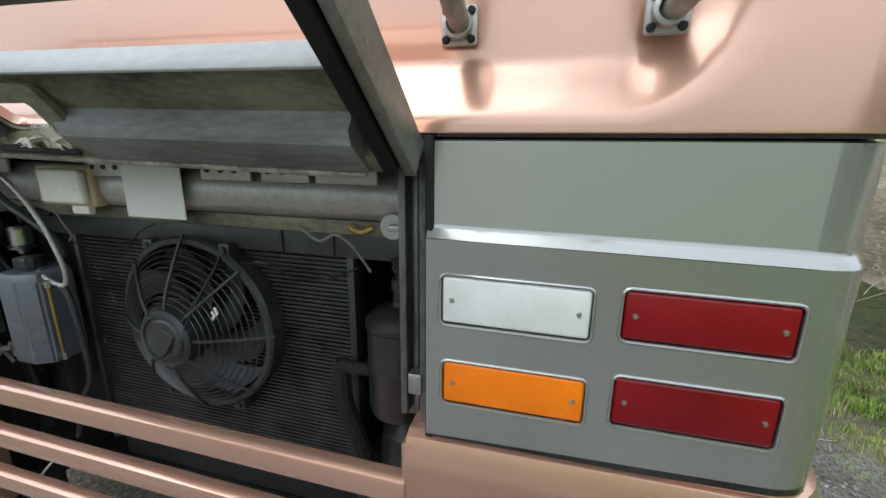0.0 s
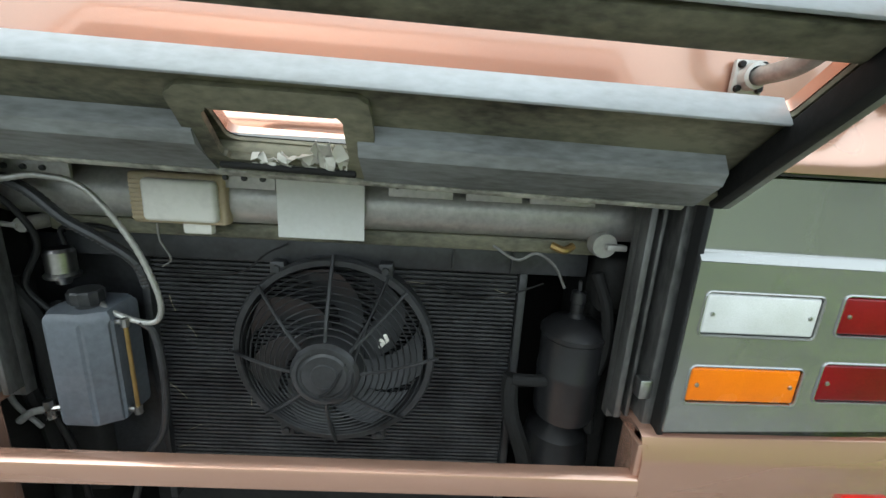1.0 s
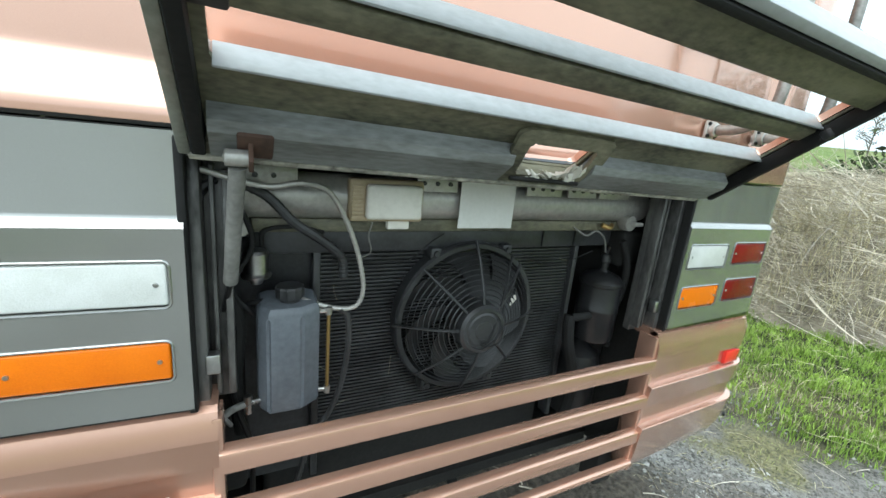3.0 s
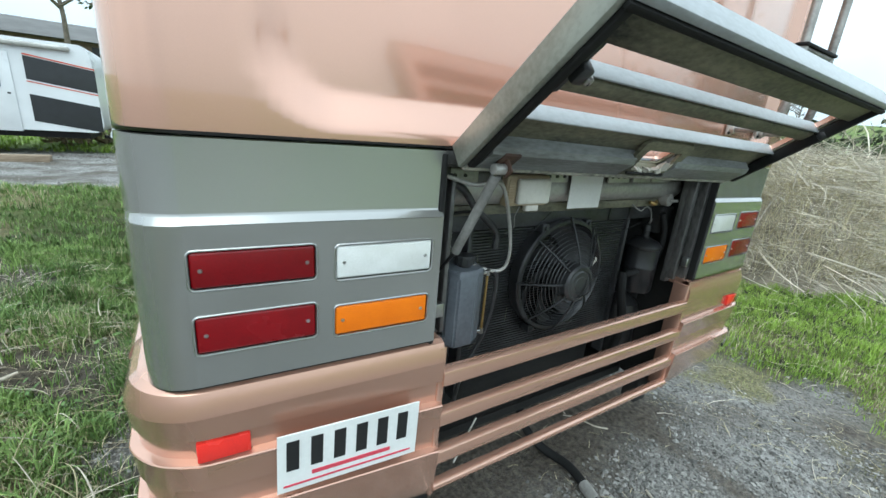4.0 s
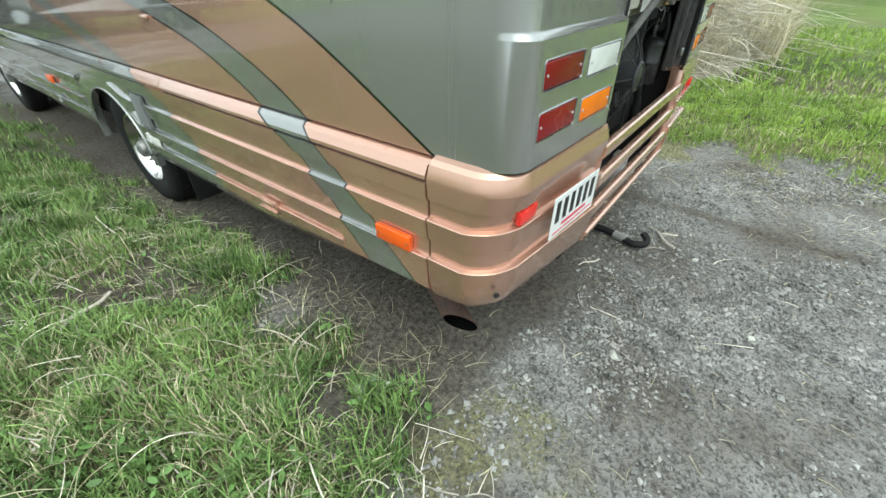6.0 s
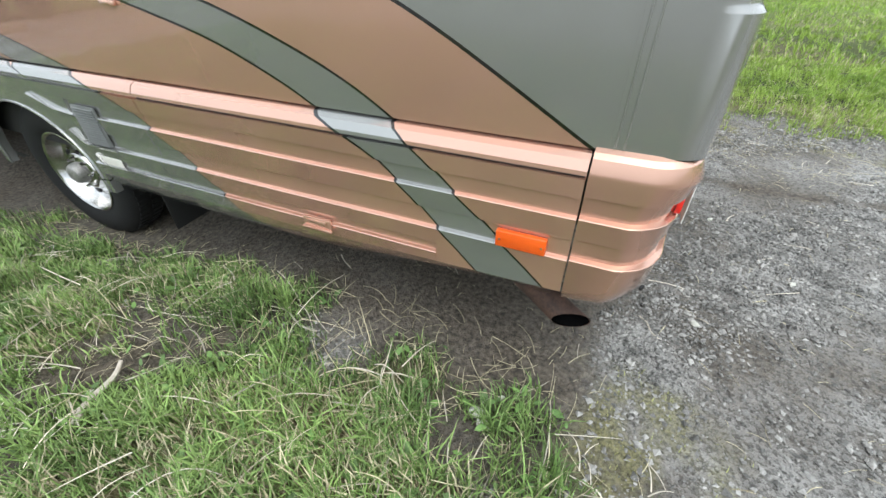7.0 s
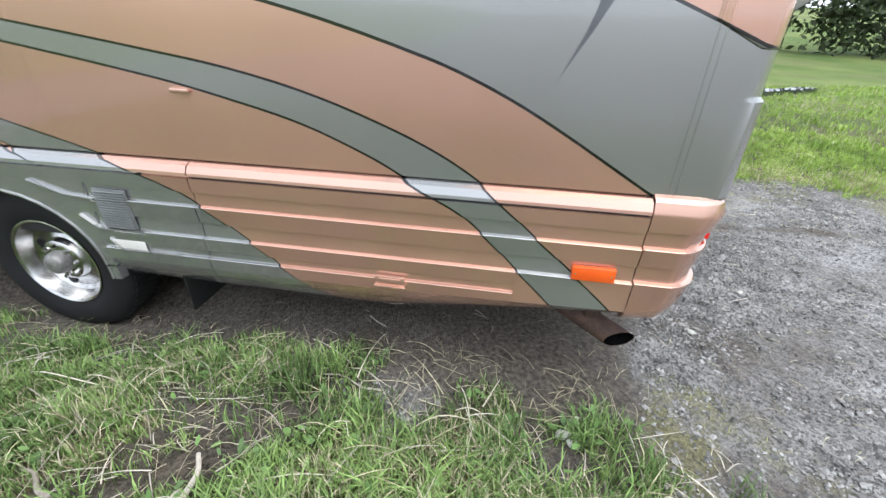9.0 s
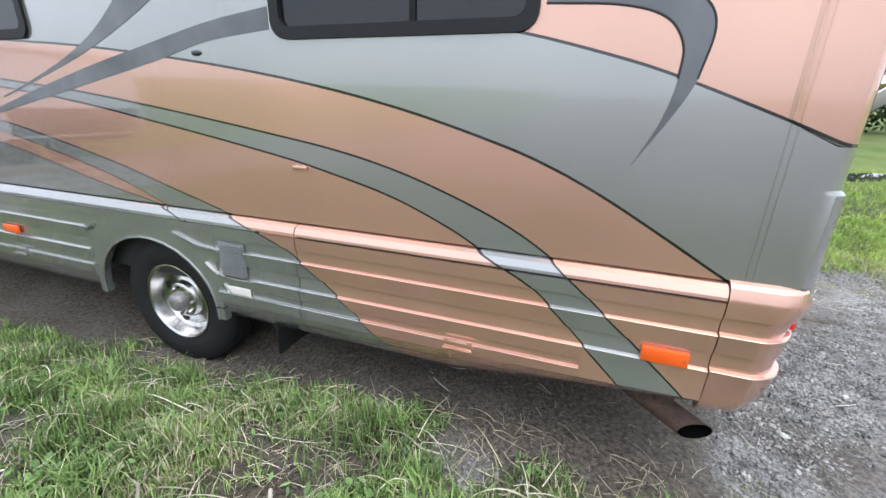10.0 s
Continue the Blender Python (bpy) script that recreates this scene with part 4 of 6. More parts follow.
tube(bm, [(-1.44, 0.668, 1.346), (-1.475, 0.66, 1.352)], 0.005, 8, smooth=False)
part("isolator_switch", bm, GREYMETAL, coach)
bm = bmesh.new()
tube(bm, [(-0.40, 0.70, 1.352), (-0.375, 0.69, 1.345), (-0.355, 0.70, 1.352)], 0.008, 8)
part("cable_lug", bm, BRASS, coach)

hoses = [
    ("corrugated_conduit", GREYMETAL, [(-1.52, 0.60, 1.475), (-1.40, 0.60, 1.445), (-1.33, 0.61, 1.452), (-1.27, 0.63, 1.43), (-1.215, 0.65, 1.33), (-1.185, 0.66, 1.22), (-1.195, 0.665, 1.165), (-1.235, 0.67, 1.155), (-1.30, 0.675, 1.175), (-1.335, 0.70, 1.185)], 0.0052, 0.0009),
    ("corrugated_conduit", DUSTY, [(-1.53, 0.62, 1.40), (-1.475, 0.64, 1.448), (-1.40, 0.65, 1.425), (-1.34, 0.66, 1.365), (-1.285, 0.67, 1.325), (-1.235, 0.68, 1.28), (-1.225, 0.69, 1.225)], 0.010, 0.0013),
    ("coolant_hose", RUBBER, [(-1.50, 0.66, 1.42), (-1.512, 0.66, 1.36), (-1.505, 0.66, 1.28), (-1.47, 0.67, 1.20), (-1.45, 0.68, 1.13), (-1.46, 0.69, 1.0), (-1.45, 0.70, 0.85)], 0.016, 0.001),
    ("coolant_hose", DUSTY, [(-1.235, 0.67, 1.155), (-1.215, 0.675, 1.13), (-1.21, 0.68, 1.05), (-1.22, 0.69, 0.95), (-1.245, 0.70, 0.86), (-1.29, 0.70, 0.79), (-1.33, 0.69, 0.66)], 0.0075, 0.0),
    ("coolant_hose", RUBBER, [(-0.445, 0.72, 1.035), (-0.45, 0.715, 1.0), (-0.44, 0.71, 0.93), (-0.40, 0.71, 0.82), (-0.38, 0.72, 0.70), (-0.38, 0.74, 0.6)], 0.02, 0.0),
    ("coolant_hose", RUBBER, [(-0.36, 0.71, 1.03), (-0.40, 0.70, 1.035), (-0.445, 0.71, 1.03)], 0.014, 0.0),
    ("battery_cable", BLACK, [(-1.40, 0.69, 1.18), (-1.44, 0.70, 1.16), (-1.47, 0.69, 1.05), (-1.455, 0.68, 0.92), (-1.43, 0.68, 0.82), (-1.43, 0.69, 0.68)], 0.007, 0.0),
    ("battery_cable", BLACK, [(-1.40, 0.715, 1.30), (-1.395, 0.71, 1.335), (-1.33, 0.705, 1.345), (-1.27, 0.71, 1.33)], 0.005, 0.0),
    ("thin_wire", BLACK, [(-1.25, 0.70, 1.27), (-1.15, 0.72, 1.25), (-1.05, 0.72, 1.255), (-0.99, 0.72, 1.30), (-0.95, 0.73, 1.32)], 0.0022, 0.0),
    ("thin_wire", BLACK, [(-0.72, 0.73, 1.245), (-0.64, 0.74, 1.235), (-0.56, 0.74, 1.215), (-0.47, 0.74, 1.225), (-0.40, 0.72, 1.26)], 0.0022, 0.0),
    ("thin_wire", CONDUIT, [(-1.17, 0.66, 1.365), (-1.175, 0.67, 1.33), (-1.165, 0.68, 1.29), (-1.19, 0.69, 1.27)], 0.002, 0.0),
    ("coolant_hose", RUBBER, [(-1.53, 0.72, 1.22), (-1.51, 0.71, 1.12), (-1.52, 0.70, 0.99), (-1.50, 0.71, 0.82), (-1.52, 0.72, 0.6)], 0.018, 0.0),
    ("thin_wire", CONDUIT, [(-0.52, 0.70, 1.345), (-0.47, 0.69, 1.32), (-0.43, 0.69, 1.335), (-0.39, 0.69, 1.31), (-0.36, 0.70, 1.26)], 0.003, 0.0),
    ("coolant_hose", RUBBER, [(-0.30, 0.69, 1.30), (-0.27, 0.68, 1.22), (-0.255, 0.69, 1.12), (-0.27, 0.70, 1.02), (-0.25, 0.71, 0.9)], 0.012, 0.001),
    ("battery_cable", BLACK, [(-1.49, 0.64, 1.44), (-1.44, 0.66, 1.39), (-1.42, 0.68, 1.31), (-1.46, 0.68, 1.22), (-1.42, 0.69, 1.15)], 0.006, 0.0),
    ("battery_cable", CONDUIT, [(-1.53, 0.66, 1.15), (-1.49, 0.65, 1.08), (-1.51, 0.65, 0.98), (-1.47, 0.66, 0.9)], 0.005, 0.0),
    ("thin_wire", WHITEPL, [(-1.29, 0.60, 0.66), (-1.34, 0.585, 0.60), (-1.38, 0.58, 0.53)], 0.003, 0.0),
]
for nm, material, pts, r, ribs in hoses:
    bm = bmesh.new()
    tube(bm, pts, r, 10, per=14 if ribs else 7, ribs=ribs)
    part(nm, bm, material, coach)
STRAWBIT = mat("caught_straw", (0.42, 0.38, 0.28), rough=0.8, bump=0)
random.seed(12)
for k in range(14):                       # dead straw caught on the fins
    x, z, a, L = random.uniform(-1.25, -0.47), random.uniform(0.74, 1.25), random.uniform(-1.7, 1.7), random.uniform(0.02, 0.10)
    d = Vector((math.sin(a) * L / 2, 0, math.cos(a) * L / 2)) * 0.7
    near_fan = (x - FC.x) ** 2 + (z - FC.z) ** 2 < 0.05
    if near_fan:
        continue
    c = Vector((x, 0.7635, z))
    bm = bmesh.new()
    tube(bm, [c - d, c + Vector((d.z, 0, -d.x)) * random.uniform(-0.2, 0.2), c + d], 0.0005, 5, per=3)
    part("caught_straw", bm, STRAWBIT, rad_ob)
# dark machinery behind
random.seed(3)
for nm, x0, x1, y0, y1, z0, z1 in (("battery_box", -1.54, -1.44, 0.76, 0.95, 0.62, 1.10), ("compressor", -0.26, -0.17, 0.78, 1.0, 0.66, 1.25), ("air_box", -0.28, -0.18, 0.70, 0.80, 1.20, 1.33), ("muffler", -1.4, -0.4, 0.85, 1.1, 0.45, 0.68)):
    bm = bmesh.new()
    box(bm, x0, x1, y0, y1, z0, z1, 0.02, 3)
    part(nm, bm, BAY, coach)
bm = bmesh.new()
box(bm, -0.94, -0.86, 0.62, 0.635, 0.665, 0.705, 0.004)
part("data_tag", bm, GREYMETAL, coach)
for right in (False, True):
    put = flip if right else (lambda b: b)
    bm = bmesh.new()
    box(bm, -1.53, -1.44, 0.62, 0.70, 0.36, 0.52, 0.01)
    part("tow_bracket", put(bm), BAY, coach)

# ---- ladder ----
ladder = thing("rear_ladder", (-0.02, 0.5, 1.6), "silver tube ladder bolted to the copper rear cap", "ladder")
for x in (-0.155, 0.108):
    bm = bmesh.new()
    tube(bm, [(x, 0.60, 1.672), (x + 0.005, 0.56, 1.672), (x + 0.01, 0.50, 1.678), (x + 0.012, 0.445, 1.71), (x + 0.012, 0.425, 1.77), (x + 0.012, 0.425, 1.95)], 0.0145, 14)
    tube(bm, [(x + 0.012, 0.425, 1.95), (x + 0.012, 0.43, 3.05)], 0.0145, 14, smooth=False)
    part("rail", bm, ALU, ladder)
    bm = bmesh.new()
    box(bm, x - 0.026, x + 0.026, 0.578, 0.588, 1.646, 1.698, 0.004)
    lathe(bm, [(0.0145, 0.561), (0.02, 0.563), (0.021, 0.579)], (x, 0, 1.672), "y", 16)
    fl = part("flange", bm, GREYMETAL, ladder)
    for dx in (-0.018, 0.018):
        for dz in (-0.018, 0.018):
            bm = bmesh.new()
            lathe(bm, [(0, 0.572), (0.005, 0.573), (0.006, 0.578)], (x + dx, 0, 1.672 + dz), "y", 8)
            part("bolt", bm, BLACK, fl)
for k in range(4):
    z = 1.955 + 0.29 * k
    bm = bmesh.new()
    tube(bm, [(-0.15, 0.426, z), (0.125, 0.426, z)], 0.012, 12, smooth=False)
    rung = part("rung", bm, ALU, ladder)
    bm = bmesh.new()
    box(bm, -0.165, 0.135, 0.405, 0.447, z + 0.006, z + 0.018, 0.004)
    part("tread", bm, RUBBER, rung)

# ---- left side details ----
bm = bmesh.new()
box(bm, XL - 0.045, XL - 0.020, 0.93, 1.103, 0.668, 0.732, 0.006)
mk = part("side_marker", bm, MARKER, coach, "bright orange side marker lamp")
bm = bmesh.new()
for yy in (0.945, 1.088):
    lathe(bm, [(0, -0.003), (0.004, -0.002), (0.004, 0.002)], (XL - 0.045, yy, 0.70), "x", 8)
part("screw", bm, STEEL, mk)
bm = bmesh.new()
box(bm, XL - 0.048, XL - 0.028, 5.2, 5.37, 0.682, 0.742, 0.006)
part("side_marker", bm, MARKER, coach, "bright orange side marker lamp")
for yy in (1.88, 5.25, 7.2):
    bm = bmesh.new()
    box(bm, XL - 0.050, XL - 0.03, yy - 0.07, yy + 0.07, 0.535, 0.582, 0.004)
    box(bm, XL - 0.060, XL - 0.045, yy - 0.075, yy + 0.075, 0.526, 0.537, 0.003)
    box(bm, XL - 0.056, XL - 0.048, yy - 0.05, yy + 0.05, 0.555, 0.575, 0.003)
    part("locker_catch", bm, PAINT, coach, "painted paddle catch")
bm = bmesh.new()
box(bm, XW - 0.018, XW, 2.70, 2.785, 1.312, 1.332, 0.006)
part("locker_handle", bm, PAINT, coach)
bm = bmesh.new()
bmesh.ops.create_uvsphere(bm, u_segments=14, v_segments=8, radius=1, matrix=Matrix.Translation((XW, 3.308, 1.844)) @ Matrix.Diagonal((0.012, 0.035, 0.014, 1)))
part("drain_cover", bm, DUSTY, coach)
bm = bmesh.new()
box(bm, XL - 0.034, XL - 0.024, 3.135, 3.312, 0.678, 0.878, 0.004)
LOUVRE = mat("dull_sage_plastic", (0.17, 0.178, 0.17), (0.10, 0.105, 0.10), rough=0.6, bump=0.1)
vent = part("side_vent", bm, LOUVRE, coach, "sage louvred vent")
for k in range(15):
    bm = bmesh.new()
    box(bm, -0.004, 0.004, 3.143, 3.304, -0.0035, 0.0035, 0, 1, Matrix.Translation((XL - 0.037, 0, 0.684 + 0.0128 * k)) @ Matrix.Rotation(radians(-40), 4, "Y"))
    part("louvre", bm, LOUVRE, vent)
bm = bmesh.new()
box(bm, XL - 0.0345, XL - 0.030, 3.125, 3.30, 0.565, 0.612, 0.002)
part("bare_patch", bm, WHITEPL, coach, "scuffed pale filler patch")
for pts in ([(3.32, 0.826), (3.47, 0.838), (3.58, 0.872), (3.65, 0.895)], [(3.10, 0.671), (3.35, 0.671), (3.43, 0.735)], [(2.95, 0.563), (3.26, 0.563), (3.31, 0.62)], [(4.46, 0.823), (4.40, 0.835), (4.36, 0.86)]):
    bm = bmesh.new()                      # flat top, tapering away below
    secs = [[bm.verts.new((XL - dx, yy, zz + dz)) for dx, dz in ((0.010, 0.006), (0.044, 0.0), (0.044, -0.005), (0.010, -0.05))] for yy, zz in pts]
    for p, q in zip(secs, secs[1:]):
        for i in range(4):
            bm.faces.new((p[i], p[(i + 1) % 4], q[(i + 1) % 4], q[i]))
    bm.faces.new(secs[0])
    bm.faces.new(secs[-1])
    part("bent_rib", bm, PAINT, coach, sharp=16)
bm = bmesh.new()
box(bm, XL + 0.02, XL + 0.42, 3.02, 3.03, 0.17, 0.46, 0.003)
part("mud_flap", bm, RUBBER, coach)

bm = bmesh.new()
ax = Vector((-0.42, -0.86, -0.28)).normalized()
cut = Vector((-0.91, -0.30, -0.27)).normalized()
tip = Vector((-2.08, 0.795, 0.278))


def pipe(bm, r):
    s = ax.orthogonal().normalized()
    u = ax.cross(s)
    rings = []
    for base in (Vector((-1.80, 1.40, 0.50)), tip - ax * 0.22, None):
        ring = []
        for k in range(24):
            a = 2 * math.pi * k / 24
            q = (base if base is not None else tip) + s * (r * math.cos(a)) + u * (r * math.sin(a))
            if base is None:
                q = q - ax * ((q - tip).dot(cut) / ax.dot(cut))
            ring.append(bm.verts.new(q))
        rings.append(ring)
    for p, q in zip(rings, rings[1:]):
        for k in range(24):
            bm.faces.new((p[k], p[(k + 1) % 24], q[(k + 1) % 24], q[k]))


pipe(bm, 0.057)
exhaust = part("exhaust_pipe", bm, RUST, coach, "rusty exhaust tail pipe cut at a slant")
# near-black inner tube: the dark of the open end is put into its colour
bm = bmesh.new()
pipe(bm, 0.0535)
part("dark_bore", bm, BORE_BLACK, exhaust)
bm = bmesh.new()
box(bm, -2.06, -2.045, 0.90, 0.97, 0.37, 0.46, 0.003)
part("pipe_hanger", bm, RUST, exhaust)

# plumes of grey vinyl on the left side
def plume(left, right_edge):
    bm = bmesh.new()
    a = smooth_path([(XW - 0.002, y, z) for y, z in (flatten(*q) for q in left)], 8)
    b = smooth_path([(XW - 0.002, y, z) for y, z in (flatten(*q) for q in right_edge)], 8)
    va, vb = [bm.verts.new(p) for p in a], [bm.verts.new(p) for p in b]
    for i in range(len(va) - 1):
        bm.faces.new((va[i], va[i + 1], vb[i + 1], vb[i]))
    r = bmesh.ops.extrude_face_region(bm, geom=list(bm.faces))
    bmesh.ops.translate(bm, verts=[v for v in r["geom"] if isinstance(v, bmesh.types.BMVert)], vec=(0.0018, 0, 0))
    return bm


def pin_line(points, r=0.004):
    bm = bmesh.new()
    tube(bm, [(XW - 0.002, y, z) for y, z in (flatten(*q) for q in points)], r, 5, per=8)
    bmesh.ops.transform(bm, matrix=Matrix.Translation((XW - 0.002, 0, 0)) @ Matrix.Diagonal((0.3, 1, 1, 1)) @ Matrix.Translation((-XW + 0.002, 0, 0)), verts=bm.verts)
    return bm


claw_in = [(1.262, 1.435), (1.19, 1.60), (1.163, 1.731), (1.167, 1.833), (1.232, 1.917), (1.376, 1.959), (1.62, 1.975)]
claw_out = [(1.262, 1.435), (1.16, 1.61), (1.105, 1.731), (1.085, 1.88), (1.13, 1.965), (1.25, 2.03), (1.62, 2.06)]
part("claw_decal", plume(claw_in, claw_out), PLUME, coach, "grey shaded vinyl claw")
for pts in (claw_in[2:], claw_out[2:]):
    part("pin_line", pin_line(pts), INK, coach)
part("plume_decal", plume([(2.83, 2.02), (3.2, 1.97), (3.648, 1.878), (4.2, 1.76), (4.905, 1.585), (5.3, 1.47)], [(2.83, 1.93), (3.2, 1.89), (3.546, 1.812), (4.1, 1.70), (4.89, 1.545), (5.3, 1.46)]), PLUME, coach, "grey shaded vinyl plume")
part("plume_decal", plume([(3.70, 2.16), (3.781, 2.091), (4.0, 1.95), (4.3, 1.82), (4.7, 1.69), (4.95, 1.62)], [(3.40, 2.16), (3.526, 2.078), (3.85, 1.94), (4.2, 1.82), (4.62, 1.70), (4.95, 1.61)]), PLUME, coach, "grey shaded vinyl plume")

# ---- wheels ----
def wheel(yc, zc=0.352, R=0.452):
    bm = bmesh.new()
    lathe(bm, [(0.255, 0.03), (0.30, 0.002), (0.37, 0.0), (0.42, 0.012), (0.442, 0.03), (R, 0.05), (R, 0.19), (0.442, 0.215), (0.42, 0.235), (0.33, 0.245), (0.255, 0.22)], (XL + 0.035, yc, zc), "x", 64, closed=True)
    ty = part("wheel_tyre", bm, RUBBER, coach, "black treaded tyre")
    for h0, h1, tw in ((0.045, 0.105, 0.02), (0.13, 0.195, -0.02)):
        bm = bmesh.new()
        box(bm, h0, h1, -0.012, 0.012, R - 0.004, R + 0.007)
        first = part("tread_block", bm, RUBBER, ty)
        home = first.location + Vector((XL + 0.035, yc, zc))
        for k in range(64):
            block = first if k == 0 else first.copy()
            if k:
                scene.collection.objects.link(block)
            block.location, block.rotation_euler = home, (2 * math.pi * k / 64 + tw, 0, 0)
    bm = bmesh.new()
    lathe(bm, [(0.262, 0.026), (0.268, 0.014), (0.260, 0.012), (0.248, 0.02), (0.236, 0.055), (0.222, 0.09), (0.20, 0.105), (0.165, 0.10), (0.135, 0.085), (0.12, 0.055), (0.10, 0.045), (0.0, 0.045)], (XL + 0.035, yc, zc), "x", 56)
    rim = part("rim", bm, CHROME, ty, "polished chrome wheel rim")
    bm = bmesh.new()
    lathe(bm, [(0.0, -0.022), (0.03, -0.02), (0.055, -0.008), (0.065, 0.01), (0.068, 0.05)], (XL + 0.035, yc, zc), "x", 32)
    part("hub_cap", bm, ALU, rim)
    for k in range(8):
        a = 2 * math.pi * k / 8
        bm = bmesh.new()
        lathe(bm, [(0.0, 0.022), (0.011, 0.024), (0.013, 0.05)], (XL + 0.035, yc + 0.095 * math.cos(a), zc + 0.095 * math.sin(a)), "x", 6)
        part("wheel_nut", bm, CHROME, rim)
        if k % 2 == 0:
            bm = bmesh.new()
            b2 = a + 0.39
            lathe(bm, [(0.0, 0.094), (0.026, 0.0955), (0.03, 0.11)], (XL + 0.035, yc + 0.18 * math.cos(b2), zc + 0.18 * math.sin(b2)), "x", 14)
            part("hand_hole", bm, BLACK, rim)
    return ty


for yc in (3.86, 8.19):
    wheel(yc)
for yc in (3.86, 8.19):
    bm = bmesh.new()
    lathe(bm, [(0.25, 0.03), (0.36, 0.0), (0.452, 0.05), (0.452, 0.19), (0.36, 0.245), (0.0, 0.22)], (XL + 0.035, yc, 0.352), "x", 48)
    part("wheel_tyre", flip(bm), RUBBER, coach, "black treaded tyre")
bm = bmesh.new()
tube(bm, [(XL + 0.3, 3.86, 0.40), (2 * CX - XL - 0.3, 3.86, 0.40)], 0.09, 12, smooth=False)
tube(bm, [(XL + 0.3, 8.19, 0.40), (2 * CX - XL - 0.3, 8.19, 0.40)], 0.06, 12, smooth=False)
part("axle", bm, BAY, coach)

# ---- ground ----
def smooth(a, b, x):
    t = np.clip((x - a) / (b - a), 0, 1)
    return t * t * (3 - 2 * t)


def wave(x, y, s, seed):
    """Soft pseudo-random field in 0..1."""
    v = 0
    rs = np.random.RandomState(seed)
    for k in range(5):
        a, b, c = rs.uniform(-1, 1, 3)
        f = s * (1.7 ** k)
        v = v + (0.6 ** k) * np.sin(f * (x * (1.2 * a + 0.3) + y * (1.0 - a * a)) + 6.3 * c) * np.cos(f * (y * (1.1 * b - 0.3) + x * b) + 9 * a)
    return np.clip(0.5 + 0.45 * v, 0, 1)


def height(x, y):
    z = 0.012 + 0.02 * (wave(x, y, 1.6, 3) - 0.5)
    z = z + 0.12 * smooth(-2.4, -3.1, x) * smooth(0.5, 1.8, y) * smooth(9.5, 8.0, y)
    z = z - 0.11 * np.exp(-((x + 2.02) / 0.34) ** 2) * smooth(2.2, 3.4, y) * smooth(9.6, 8.8, y)
    z = z + 0.02 * smooth(1.4, 2.5, x) * smooth(-30, 0, y)
    far = np.hypot(x + 1, y)
    z = z + smooth(14, 70, x) * 4.2 + smooth(18.0, 46, y) * 3.6 + smooth(60, 300, far) * 9
    z = z + 0.25 * smooth(8, 20, far) * (wave(x, y, 0.25, 8) - 0.5)
    return z


def bare_patch(x, y):
    """Worn spots in the left grass."""
    return smooth(0.62, 0.76, wave(x, y, 2.9, 121)) * smooth(-2.3, -2.6, x) * smooth(6.5, 5.5, y)


def fringe(x, y):
    """Mossy, littered strip where the gravel meets the grass."""
    wide = np.maximum(cover(x - 0.75, y)[0], cover(x + 0.6, y)[0])
    return np.clip(wide - cover(x, y)[0], 0, 1) * smooth(9.0, 8.0, y)


def moss_share(x, y):
    return fringe(x, y) * smooth(0.5, 0.72, wave(x, y, 6.5, 101)) * 0.75 * np.where(x < 0.5, smooth(0.85, 0.55, y), 1.0)


def cover(x, y):
    """Share of grass, and of dry straw-coloured growth."""
    n = wave(x, y, 4.0, 11) - 0.5
    n2 = wave(x, y, 11.0, 17) - 0.5
    edge = -2.22 - 0.16 * smooth(0.7, 1.2, y) - 0.10 * np.sin(y * 1.7) - 0.55 * smooth(0.95, 0.45, y) - 1.2 * smooth(0.5, -0.6, y)
    left = smooth(0.26, -0.22, x - edge + 0.3 * n + 0.22 * n2) * smooth(9.3, 8.9, y + 0.4 * n)
    # left of about x = -8.5 unseen gravel is added to lighten the side's reflection
    left = left * (1 - 0.85 * bare_patch(x, y)) * smooth(-9.0, -8.0, x + 0.5 * n)
    right = smooth(-0.2, 0.45, x - 1.5 + 0.35 * n + 0.25 * n2 - 0.25 * smooth(-1, -3, y) * (y + 1))
    ahead = smooth(14.6, 15.2, y + 0.5 * n)
    side = smooth(8.0, 9.0, x)
    g = np.maximum(np.maximum(left, right), ahead)
    dry = np.clip(smooth(2.8, 1.6, x) * right * 1.2 * wave(x, y, 5, 5) + 0.75 * left * smooth(0.52, 0.8, wave(x, y, 2.2, 23)) + 0.35 * smooth(3.5, 4.5, x) * smooth(0.5, 0.75, wave(x, y, 1.1, 31)), 0, 1)
    return g, dry


def rut(x, y):
    """Dark earthy wheel track running back from the right side of the coach."""
    return 1.1 * np.exp(-((x - 0.07 - 0.04 * np.sin(3 * y)) / 0.075) ** 2) * smooth(1.4, 0.9, y) * smooth(-2.4, -1.4, y) * (0.45 + 0.7 * wave(x, y, 7.0, 145))


def soil_share(x, y):
    """Bare brown soil: under the coach and along its left side."""
    n = wave(x, y, 3.0, 91) - 0.5
    return np.clip(smooth(-2.75, -2.25, x + 0.3 * n) * smooth(0.6, 0.2, x + 0.3 * n) * smooth(0.35, 0.8, y + 0.3 * n) * smooth(9.4, 8.8, y) + 0.9 * bare_patch(x, y) + 0.65 * fringe(x, y) * wave(x, y, 4.4, 133) + rut(x, y), 0, 1) * 0.85


def spaced(lo, hi, a, b, step):
    mid = np.arange(a, b + step / 2, step)
    k = 1.16
    left, d, p = [], step, a
    while p > lo:
        d *= k
        p -= d
        left.append(p)
    right, d, p = [], step, b
    while p < hi:
        d *= k
        p += d
        right.append(p)
    return np.concatenate([left[::-1], mid, right])


